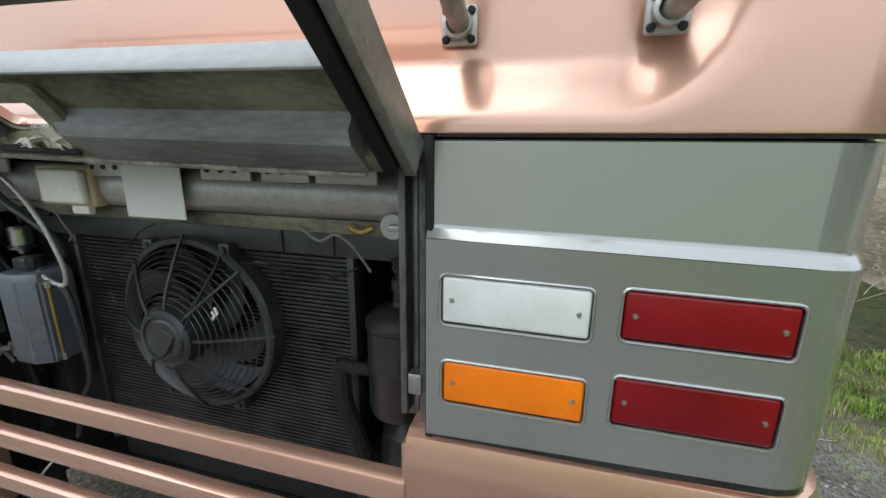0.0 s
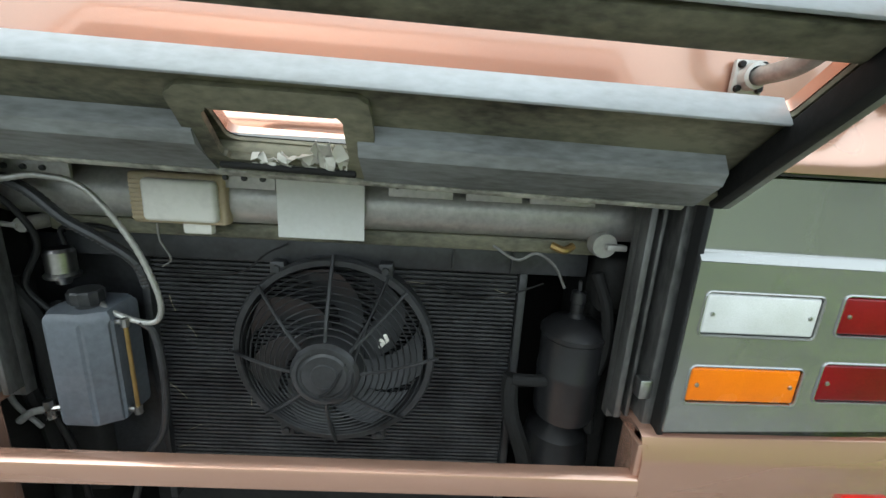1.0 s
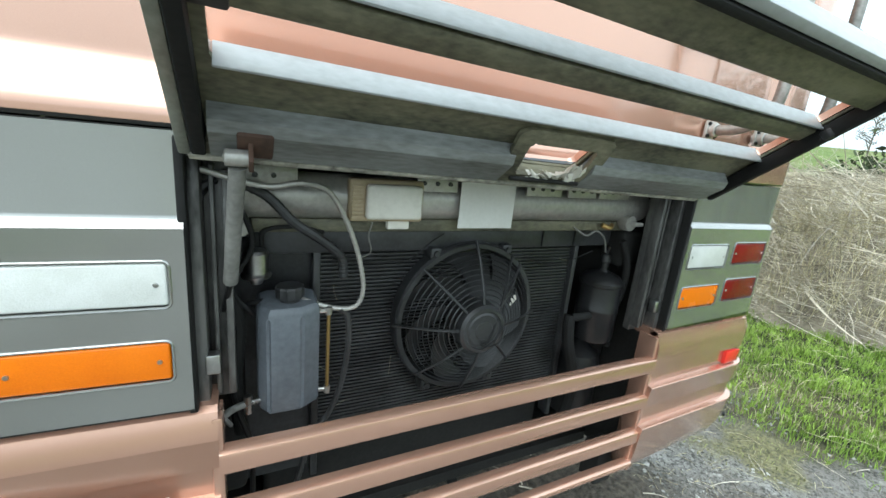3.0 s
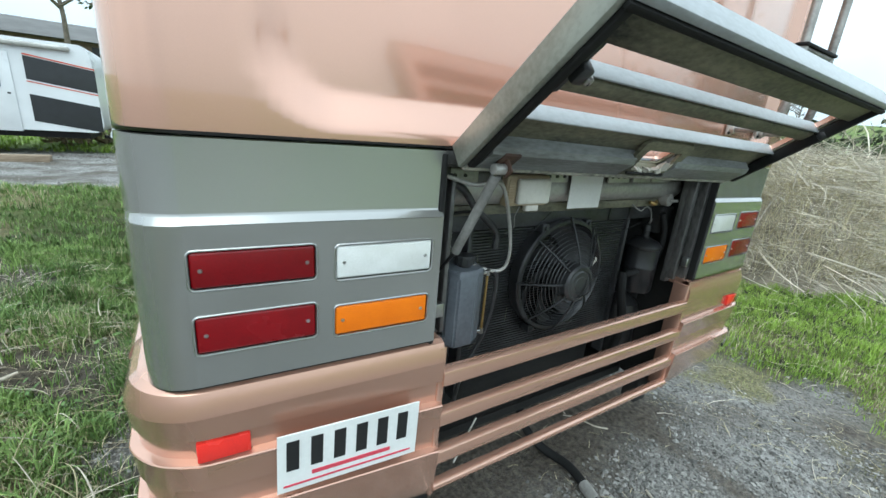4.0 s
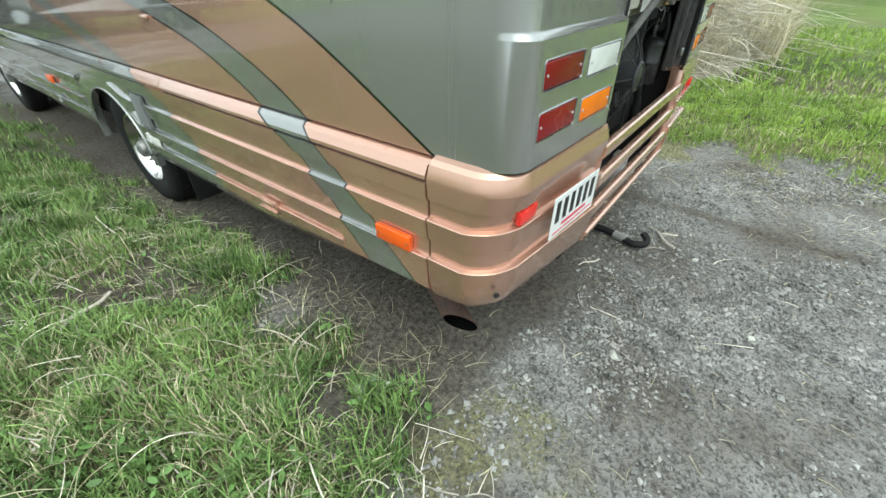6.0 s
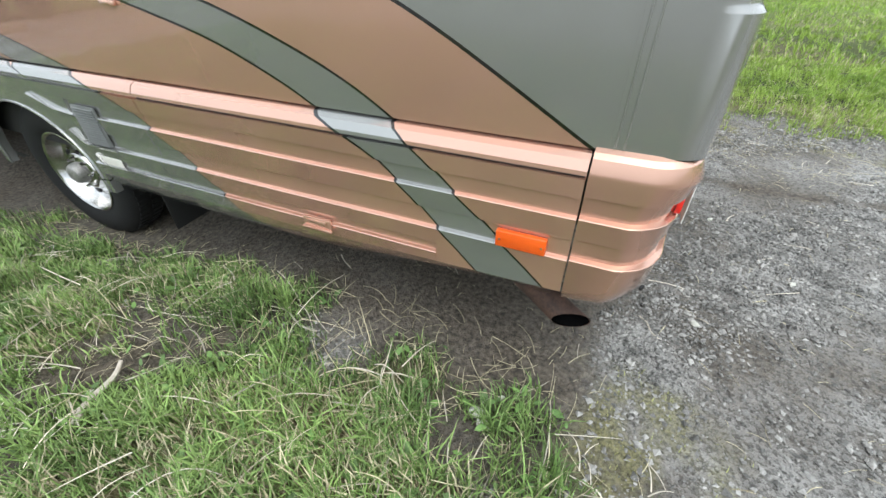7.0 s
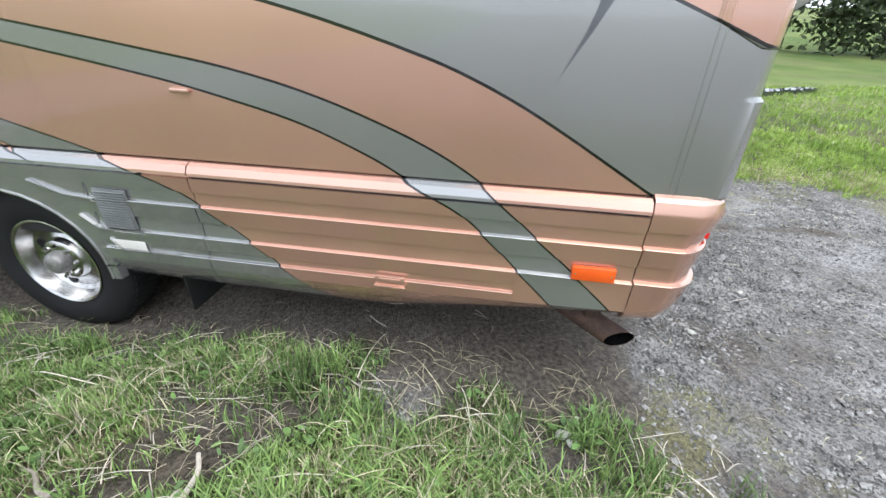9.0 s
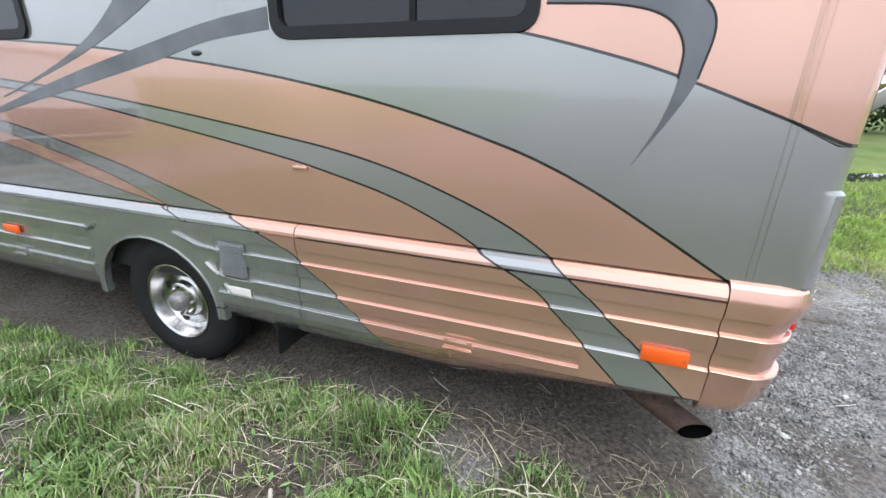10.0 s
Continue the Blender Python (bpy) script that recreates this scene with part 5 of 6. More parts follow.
gx, gy = spaced(-420, 420, -5.2, 3.2, 0.06), spaced(-420, 420, -3.0, 5.0, 0.06)
GX, GY = np.meshgrid(gx, gy)
GZ = height(GX, GY)
rng = np.random.RandomState(2)
near = (GX > -6) & (GX < 4) & (GY > -4) & (GY < 6)
GZ = GZ + near * rng.normal(0, 0.0035, GX.shape)
w, h = len(gx), len(gy)
co = np.stack([GX.ravel(), GY.ravel(), GZ.ravel()], 1)
idx = np.arange(w * h).reshape(h, w)
quads = np.stack([idx[:-1, :-1].ravel(), idx[:-1, 1:].ravel(), idx[1:, 1:].ravel(), idx[1:, :-1].ravel()], 1)
me = bpy.data.meshes.new("ground")
me.from_pydata(co.tolist(), [], quads.tolist())
me.shade_smooth()
att = me.color_attributes.new("cover", "FLOAT_COLOR", "POINT")
cg, cd = cover(GX.ravel(), GY.ravel())
att.data.foreach_set("color", np.stack([cg, cd, soil_share(GX.ravel(), GY.ravel()), moss_share(GX.ravel(), GY.ravel())], 1).ravel().astype(np.float32))


def ground_material():
    m = bpy.data.materials.new("gravel_and_turf")
    m.use_nodes = True
    n, l = m.node_tree.nodes, m.node_tree.links
    b = n["Principled BSDF"]
    b.inputs["Roughness"].default_value = 0.92
    b.inputs["Specular IOR Level"].default_value = 0.25
    geo = n.new("ShaderNodeNewGeometry")
    at = n.new("ShaderNodeAttribute")
    at.attribute_name = "cover"
    sep = n.new("ShaderNodeSeparateColor")
    l.new(at.outputs["Color"], sep.inputs[0])

    def tex(kind, scale, detail=4):
        t = n.new(kind)
        t.inputs["Scale"].default_value = scale
        if "Detail" in t.inputs:
            t.inputs["Detail"].default_value = detail
        l.new(geo.outputs["Position"], t.inputs["Vector"])
        return t

    def ramp(src, stops):
        r = n.new("ShaderNodeValToRGB")
        while len(r.color_ramp.elements) < len(stops):
            r.color_ramp.elements.new(0.5)
        for e, (p, c) in zip(r.color_ramp.elements, stops):
            e.position, e.color = p, (*c, 1)
        l.new(src, r.inputs["Fac"])
        return r.outputs["Color"]

    def mix(fac, a, c):
        k = n.new("ShaderNodeMix")
        k.data_type = "RGBA"
        for slot, v in ((k.inputs["Factor"], fac), (k.inputs["A"], a), (k.inputs["B"], c)):
            if isinstance(v, (int, float, tuple)):
                slot.default_value = v
            else:
                l.new(v, slot)
        return k.outputs["Result"]

    stones = tex("ShaderNodeTexVoronoi", 80)
    wide = ramp(tex("ShaderNodeTexNoise", 2.6, 5).outputs["Fac"], [(0.35, (0.62, 0.61, 0.60)), (0.62, (0.95, 0.95, 0.95))])
    stone_col = ramp(stones.outputs["Color"], [(0.0, (0.034, 0.034, 0.033)), (0.45, (0.108, 0.106, 0.102)), (0.8, (0.24, 0.235, 0.225)), (1.0, (0.43, 0.42, 0.40))])
    patch = tex("ShaderNodeTexNoise", 1.4, 6)
    # brown soil, its tones lowered further to deepen the shade under the coach
    soil = ramp(tex("ShaderNodeTexNoise", 40, 6).outputs["Fac"], [(0.3, (0.035, 0.029, 0.023)), (0.7, (0.165, 0.138, 0.106))])
    pm = ramp(patch.outputs["Fac"], [(0.42, (0, 0, 0)), (0.62, (0.75, 0.75, 0.75))])
    dim = n.new("ShaderNodeMix")
    dim.data_type, dim.blend_type = "RGBA", "MULTIPLY"
    dim.inputs["Factor"].default_value = 1.0
    l.new(stone_col, dim.inputs["A"])
    l.new(wide, dim.inputs["B"])
    stone_col = dim.outputs["Result"]
    gravel = mix(sep.outputs["Blue"], mix(pm, stone_col, soil), soil)
    turf = ramp(tex("ShaderNodeTexNoise", 22, 6).outputs["Fac"], [(0.25, (0.03, 0.045, 0.015)), (0.5, (0.08, 0.125, 0.032)), (0.75, (0.16, 0.205, 0.065))])
    broad = ramp(tex("ShaderNodeTexNoise", 0.35, 5).outputs["Fac"], [(0.35, (0.11, 0.17, 0.04)), (0.65, (0.25, 0.30, 0.09))])
    # turf darkened nearby, shade between blades put into the colour; plain turf far off
    blade_shade = ramp(tex("ShaderNodeTexNoise", 18, 6).outputs["Fac"], [(0.3, (0.014, 0.018, 0.008)), (0.7, (0.07, 0.072, 0.032))])
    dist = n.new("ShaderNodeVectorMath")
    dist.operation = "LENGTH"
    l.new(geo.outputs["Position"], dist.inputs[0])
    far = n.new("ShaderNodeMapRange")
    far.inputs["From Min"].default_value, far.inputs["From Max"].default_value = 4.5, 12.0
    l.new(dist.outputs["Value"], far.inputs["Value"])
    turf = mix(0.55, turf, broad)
    turf = mix(far.outputs[0], blade_shade, turf)
    straw = ramp(tex("ShaderNodeTexNoise", 30, 6).outputs["Fac"], [(0.3, (0.09, 0.075, 0.04)), (0.7, (0.33, 0.29, 0.16))])
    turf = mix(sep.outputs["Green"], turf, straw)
    moss = ramp(tex("ShaderNodeTexNoise", 55, 5).outputs["Fac"], [(0.35, (0.09, 0.085, 0.04)), (0.65, (0.30, 0.285, 0.13))])
    gravel = mix(at.outputs["Alpha"], gravel, moss)
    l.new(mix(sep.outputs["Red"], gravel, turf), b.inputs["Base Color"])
    bp = n.new("ShaderNodeBump")
    bp.inputs["Strength"].default_value, bp.inputs["Distance"].default_value = 0.8, 0.012
    l.new(stones.outputs["Distance"], bp.inputs["Height"])
    l.new(bp.outputs[0], b.inputs["Normal"])
    return m


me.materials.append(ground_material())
ground = tagged(new("ground", me), "grey gravel track with worn soil and grass verges", "ground", kind="structure")

# ---- grass, gravel, litter ----
def stuff(name, verts, faces, material, label, category, smooth_on=False):
    me = bpy.data.meshes.new(name)
    me.from_pydata(verts.tolist(), [], faces)
    if smooth_on:
        me.shade_smooth()
    me.materials.append(material)
    return tagged(new(name, me), label, category, kind="stuff")


def blades(px, py, hgt, wid, lean, rs, curl=0.5):
    """Grass blades: two base corners, two at mid height, and a tip that leans over."""
    n = len(px)
    pz = height(px, py)
    a = rs.uniform(0, 2 * np.pi, n)
    f = a + np.pi / 2 + rs.normal(0, 0.4, n)
    sx, sy = np.cos(a) * wid / 2, np.sin(a) * wid / 2
    lx, ly = np.cos(f) * lean * hgt, np.sin(f) * lean * hgt
    mid, tipz = 0.55 * hgt, hgt * (1 - curl * lean * lean * 0.5)
    v = np.empty((n, 5, 3))
    v[:, 0] = np.stack([px - sx, py - sy, pz - 0.01], 1)
    v[:, 1] = np.stack([px + sx, py + sy, pz - 0.01], 1)
    v[:, 2] = np.stack([px + 0.8 * sx + 0.35 * lx, py + 0.8 * sy + 0.35 * ly, pz + mid], 1)
    v[:, 3] = np.stack([px - 0.8 * sx + 0.35 * lx, py - 0.8 * sy + 0.35 * ly, pz + mid], 1)
    v[:, 4] = np.stack([px + lx, py + ly, pz + tipz], 1)
    i = np.arange(n) * 5
    faces = np.stack([i, i + 1, i + 2, i + 3], 1).tolist() + np.stack([i + 3, i + 2, i + 4], 1).tolist()
    return v.reshape(-1, 3), faces


GRASS = mat("grass_blade", (0.24, 0.35, 0.105), (0.065, 0.12, 0.034), rough=0.6, scale=3.0, fine=40, bump=0, random_tint=0.45, spec=0.3)
LUSH = mat("lush_grass", (0.36, 0.49, 0.095), (0.16, 0.27, 0.04), rough=0.6, scale=1.2, fine=30, bump=0, random_tint=0.35, spec=0.3)
STRAW = mat("dry_straw", (0.60, 0.55, 0.38), (0.34, 0.29, 0.18), rough=0.75, scale=5, fine=60, bump=0, random_tint=0.35, spec=0.2)
TWIG = mat("dead_brush", (0.70, 0.645, 0.55), (0.38, 0.335, 0.265), rough=0.8, scale=2.5, fine=60, bump=0.1, random_tint=0.4, spec=0.2)
STONE = mat("crushed_stone", (0.335, 0.325, 0.305), (0.10, 0.098, 0.092), rough=0.85, scale=9, fine=150, bump=0.2, random_tint=0.5, spec=0.3)
LEAFM = mat("weed_leaf", (0.15, 0.27, 0.07), (0.08, 0.15, 0.04), rough=0.55, scale=5, bump=0, random_tint=0.4)
MOUND = mat("shaded_thicket", (0.30, 0.26, 0.20), (0.11, 0.094, 0.07), rough=0.95, scale=4, fine=30, bump=0.6)
HEDGE = mat("dark_hedge", (0.06, 0.085, 0.03), (0.022, 0.03, 0.012), rough=0.8, scale=2, fine=20, bump=0, random_tint=0.45)
BRACKEN = mat("dead_bracken", (0.33, 0.26, 0.17), (0.14, 0.115, 0.07), rough=0.9, scale=2, fine=25, bump=0, random_tint=0.4)
BARK = mat("bark", (0.2, 0.17, 0.14), (0.09, 0.075, 0.06), rough=0.9, scale=5, bump=0.4)

rs = np.random.RandomState(7)


def sample(n, x0, x1, y0, y1, power=0.0):
    x, y = rs.uniform(x0, x1, n), rs.uniform(y0, y1, n)
    g, d = cover(x, y)
    keep = rs.uniform(0, 1, n) < g
    under = (x > XL + 0.1) & (x < 0.3) & (y > 0.7) & (y < 9.8)
    keep &= ~under
    return x[keep], y[keep], d[keep]


def turf(n, area, h, spread=0.5, wid=0.0045, tuft=6, dry_bias=0.0, name="grass", material=None, label="short green grass with longer tufts"):
    x, y, d = sample(n // tuft, *area)
    x, y, d = [np.repeat(q, tuft) for q in (x, y, d)]
    m = len(x)
    x, y = x + rs.normal(0, 0.022, m), y + rs.normal(0, 0.022, m)
    tall = 0.55 + 0.9 * wave(x, y, 6.0, 41) ** 2
    hh = h * tall * rs.uniform(0.5, 1.25, m)
    lean = np.clip(rs.normal(spread, 0.3, m), 0.05, 1.3)
    dry = rs.uniform(0, 1, m) < (0.03 + 0.36 * d + dry_bias)
    for sel, material_, nm, lab in ((~dry, material or GRASS, name, label), (dry, STRAW, "dry_grass", "straw-coloured dead grass blades")):
        v, f = blades(x[sel], y[sel], hh[sel], wid * rs.uniform(0.6, 1.4, sel.sum()), lean[sel], rs)
        stuff(nm, v, f, material_, lab, "grass")


turf(150000, (-5.0, -2.0, -0.7, 5.0), 0.10, wid=0.0055, tuft=10)
turf(26000, (-9.0, -2.1, 5.0, 9.4), 0.09, wid=0.009)
turf(14000, (-12.0, -5.0, -2.0, 6.0), 0.09, wid=0.010)
turf(95000, (1.1, 4.6, -4.5, 3.5), 0.075, wid=0.0048, material=LUSH, label="bright green verge grass")
turf(56000, (3.5, 14.0, -14.0, 1.2), 0.11, wid=0.011, material=LUSH, dry_bias=0.06, label="bright green pasture grass")
turf(14000, (-14.0, 8.0, 14.8, 24.0), 0.16, wid=0.03, material=LUSH, label="bright green pasture grass")

# long dead stems lying in the grass and on the gravel
def stems(n, area, length, r, on_grass, material, name, label, lift=0.03, seg=6):
    x, y = rs.uniform(area[0], area[1], n), rs.uniform(area[2], area[3], n)
    g, d = cover(x, y)
    keep = (g > 0.4) if on_grass else (g < 0.8)
    x, y = x[keep], y[keep]
    verts, faces = [], []
    for k in range(len(x)):
        a, bend = rs.uniform(0, 6.28), rs.normal(0, 0.5)
        L = length * rs.uniform(0.35, 1.3)
        rad = r * rs.uniform(0.6, 1.5)
        h0 = rs.uniform(0.0, lift)
        hump = rs.uniform(0, lift)
        px_, py_ = x[k], y[k]
        base = len(verts)
        for s in range(seg + 1):
            t = s / seg
            aa = a + bend * t
            px_ += math.cos(aa) * L / seg
            py_ += math.sin(aa) * L / seg
            z0 = float(height(px_, py_)) + h0 + hump * math.sin(math.pi * t) + rad
            w = rad * (1 - 0.55 * t)
            nx_s, ny_s = -math.sin(aa) * w, math.cos(aa) * w
            verts += [(px_ + nx_s, py_ + ny_s, z0), (px_, py_, z0 + w), (px_ - nx_s, py_ - ny_s, z0)]
        for s in range(seg):
            o = base + 3 * s
            for q in range(3):
                faces.append((o + q, o + (q + 1) % 3, o + 3 + (q + 1) % 3, o + 3 + q))
    return stuff(name, np.array(verts), faces, material, label, "straw")


stems(1500, (-4.8, -2.1, -0.4, 4.5), 0.24, 0.0017, True, STRAW, "dead_stems", "pale dead stems tangled in the grass", 0.06)
stems(420, (-4.6, -2.2, 0.2, 4.2), 0.30, 0.0028, True, TWIG, "dead_stalks", "thicker bleached stalks lying in the grass", 0.06)
stems(900, (-3.2, 1.6, -2.5, 2.8), 0.075, 0.0014, False, STRAW, "straw_litter", "straw litter scattered over the gravel", 0.008, 4)
stems(130, (-3.0, 2.2, -2.5, 2.5), 0.16, 0.0028, False, TWIG, "twig_litter", "small twigs scattered over the gravel", 0.006, 4)
stems(420, (0.35, 1.35, -1.4, 1.0), 0.09, 0.0013, False, STRAW, "straw_litter", "bleached grass trodden flat beside the wheel track", 0.006, 4)
stems(750, (-2.95, -2.05, 0.7, 4.6), 0.15, 0.0015, False, STRAW, "dead_stems", "thin dead stems strewn along the edge of the soil", 0.02, 5)
stems(900, (-4.4, -2.5, 0.3, 4.2), 0.17, 0.0022, False, TWIG, "dead_stalks", "bleached stalks lying over worn soil in the grass", 0.04, 5)
x, y = rs.uniform(-4.0, 2.4, 60000), rs.uniform(-2.5, 4.0, 60000)
sel = (rs.uniform(0, 1, 60000) < moss_share(x, y)) & ((x < XL) | (x > 0.45) | (y < 0.6))
x, y = x[sel], y[sel]
v, f = blades(x, y, rs.uniform(0.008, 0.03, len(x)), 0.004 * rs.uniform(0.6, 1.5, len(x)), rs.uniform(0.2, 1.0, len(x)), rs)
stuff("moss_tufts", v, f, mat("yellow_moss", (0.36, 0.37, 0.15), (0.20, 0.20, 0.085), rough=0.8, bump=0, random_tint=0.4), "yellow-green moss tufts at the edge of the gravel", "moss")
stems(700, (1.3, 4.5, -3.0, 2.5), 0.16, 0.002, True, STRAW, "dead_stems", "pale dead stems tangled in the grass", 0.05)

# lush clumps standing out of the shorter turf
cx_, cy_, d = sample(190, -4.4, -2.2, 0.2, 4.0)
per = 46
x, y = np.repeat(cx_, per), np.repeat(cy_, per)
m = len(x)
x, y = x + rs.normal(0, 0.03, m), y + rs.normal(0, 0.03, m)
v, f = blades(x, y, 0.13 * rs.uniform(0.5, 1.25, m), 0.007 * rs.uniform(0.6, 1.3, m), np.clip(rs.normal(0.75, 0.3, m), 0.1, 1.3), rs)
stuff("grass_clumps", v, f, GRASS, "lush bright green clumps of longer grass", "grass")

# broad weed leaves
x, y, d = sample(5200, -4.6, -2.1, -0.4, 4.2)
sel = wave(x, y, 3.1, 51) > 0.5
x, y = x[sel], y[sel]
n = len(x)
z = height(x, y) + rs.uniform(0.01, 0.05, n)
a, L = rs.uniform(0, 6.28, n), rs.uniform(0.012, 0.03, n)
t1, t2 = rs.normal(0, 0.4, n), rs.normal(0, 0.4, n)
ca, sa = np.cos(a), np.sin(a)
v = np.empty((n, 6, 3))
for k, (u, w_) in enumerate(((-1, 0), (-0.4, -0.45), (0.4, -0.42), (1, 0), (0.4, 0.42), (-0.4, 0.45))):
    v[:, k] = np.stack([x + L * (u * ca - w_ * sa), y + L * (u * sa + w_ * ca), z + L * (u * t1 + w_ * t2)], 1)
stuff("weed_leaves", v.reshape(-1, 3), (np.arange(n)[:, None] * 6 + np.arange(6)[None]).tolist(), LEAFM, "small broad weed leaves among the grass", "weeds")

# loose stones
OCT_V = np.array([(1, 0, 0), (-1, 0, 0), (0, 1, 0), (0, -1, 0), (0, 0, 1), (0, 0, -1)], float)
OCT_F = np.array([(0, 2, 4), (2, 1, 4), (1, 3, 4), (3, 0, 4), (2, 0, 5), (1, 2, 5), (3, 1, 5), (0, 3, 5)])


def pebbles(n, area, lo, hi, name, label):
    x, y = rs.uniform(area[0], area[1], n), rs.uniform(area[2], area[3], n)
    g, d = cover(x, y)
    keep = (rs.uniform(0, 1, n) > g) & (wave(x, y, 1.9, 61) > rs.uniform(0.05, 0.85, n)) & (soil_share(x, y) < rs.uniform(0.05, 0.75, n))
    x, y = x[keep], y[keep]
    m = len(x)
    s = lo * (hi / lo) ** (rs.uniform(0, 1, m) ** 2)
    sc = s[:, None] * rs.uniform(0.55, 1.2, (m, 3)) * np.array([1, 1, 0.7])
    a = rs.uniform(0, 6.28, m)
    v = OCT_V[None] * sc[:, None] * (1 + rs.uniform(-0.3, 0.3, (m, 6, 1))) + s[:, None, None] * rs.uniform(-0.3, 0.3, (m, 6, 3))
    c, s_ = np.cos(a)[:, None], np.sin(a)[:, None]
    vx, vy = v[..., 0] * c - v[..., 1] * s_ + x[:, None], v[..., 0] * s_ + v[..., 1] * c + y[:, None]
    vz = v[..., 2] + (height(x, y) + 0.25 * s)[:, None]
    f = (OCT_F[None] + 6 * np.arange(m)[:, None, None]).reshape(-1, 3)
    return stuff(name, np.stack([vx, vy, vz], 2).reshape(-1, 3), f.tolist(), STONE, label, "gravel")


pebbles(150000, (-3.0, 1.8, -2.2, 2.2), 0.005, 0.017, "loose_gravel", "loose crushed grey gravel")
pebbles(26000, (-2.4, 2.2, -7.0, 4.5), 0.007, 0.018, "loose_gravel", "loose crushed grey gravel")
pebbles(6000, (-9.0, -1.0, 9.0, 15.0), 0.01, 0.03, "loose_gravel", "loose crushed grey gravel")

# single stones, sticks and the dropped hose
def rock(x, y, r, label, material=STONE, squash=0.6, name="stone"):
    bm = bmesh.new()
    bmesh.ops.create_icosphere(bm, subdivisions=2, radius=1)
    random.seed(int(x * 1000) + 77)
    for v in bm.verts:
        v.co *= random.uniform(0.8, 1.15)
    bmesh.ops.transform(bm, matrix=Matrix.Translation((x, y, float(height(x, y)) + r * squash * 0.55)) @ Matrix.Rotation(x * 7, 4, "Z") @ Matrix.Diagonal((r, r * 0.7, r * squash, 1)), verts=bm.verts)
    ob = part(name, bm, material, None, sharp=50)
    return tagged(ob, label, "stone")


PALE = mat("pale_stone", (0.62, 0.62, 0.56), (0.42, 0.42, 0.36), rough=0.85, bump=0.3, scale=20)
for x, y, r in ((-2.46, 1.05, 0.035), (-2.50, 1.01, 0.03), (-2.36, 0.98, 0.016), (-1.62, 0.24, 0.022), (-1.10, -0.25, 0.02), (-3.05, 2.42, 0.03), (-2.62, 2.9, 0.022), (-0.55, 0.1, 0.02), (-2.9, 1.2, 0.018)):
    rock(x, y, r, "pale weathered stone lying on the ground", PALE)
for x, y, a, L, r in ((-0.40, 0.33, 0.85, 0.26, 0.010), (-0.33, 0.30, 2.0, 0.10, 0.008), (-3.02, 2.38, 0.35, 0.26, 0.014), (-3.25, 1.75, 0.5, 0.30, 0.013), (-2.35, 2.05, 1.4, 0.32, 0.005), (-0.95, 0.62, 2.6, 0.16, 0.006), (-1.72, 0.44, 0.6, 0.15, 0.005), (-3.1, 2.9, 1.2, 0.2, 0.01), (-0.2, 0.9, 2.2, 0.25, 0.006)):
    bm = bmesh.new()
    z = float(height(x, y)) + r + (0.02 if x < -2.3 else 0.0)
    p0 = Vector((x, y, z))
    d = Vector((math.cos(a), math.sin(a), 0.02))
    sd = Vector((-d.y, d.x, 0))
    tube(bm, [p0 - d * L / 2, p0 - d * L / 5 + sd * L * 0.06, p0 + d * L / 5 - sd * L * 0.03, p0 + d * L / 2 + sd * L * 0.05], (r, r * 0.6), 7)
    tagged(part("stick", bm, TWIG, None), "bleached broken stick lying on the ground", "stick")
bm = bmesh.new()
tube(bm, [(-0.70, 1.0, 0.30), (-0.66, 0.93, 0.12), (-0.61, 0.84, 0.045), (-0.57, 0.70, 0.036), (-0.60, 0.56, 0.038), (-0.64, 0.46, 0.04), (-0.61, 0.395, 0.045), (-0.565, 0.395, 0.06), (-0.55, 0.43, 0.085)], 0.022, 14)
hose = tagged(part("dropped_hose", bm, RUBBER, None), "black rubber hose hanging down onto the gravel", "hose")
bm = bmesh.new()
d = (Vector((-0.615, 0.51, 0.04)) - Vector((-0.592, 0.59, 0.038))).normalized()
lathe(bm, [(0.022, -0.045), (0.027, -0.045), (0.027, 0.045), (0.022, 0.045)], (-0.605, 0.545, 0.039), d, 16, closed=True)
part("hose_clamp", bm, GREYMETAL, hose, "grey plastic hose coupling")

# ---- brush pile, hedge, far things ----
def mound_top(x, y):
    e = smooth(3.55, 4.6, x + 0.25 * (wave(x, y, 1.5, 71) - 0.5) - 0.55 * smooth(2.0, 0.4, y) * 1.6) * smooth(0.6, 1.7, y) * smooth(16, 12, x) * smooth(14, 11, y)
    return e * (1.05 + 0.55 * wave(x, y, 0.9, 77))


mx, my = np.meshgrid(np.linspace(3.2, 16, 70), np.linspace(0.2, 14, 70))
mz = height(mx, my) + mound_top(mx, my) * 0.8 - 0.03
idx = np.arange(4900).reshape(70, 70)
q4 = np.stack([idx[:-1, :-1].ravel(), idx[:-1, 1:].ravel(), idx[1:, 1:].ravel(), idx[1:, :-1].ravel()], 1)
stuff("thicket_core", np.stack([mx.ravel(), my.ravel(), mz.ravel()], 1), q4.tolist(), MOUND, "brown shaded heart of the brush pile", "brush", True)


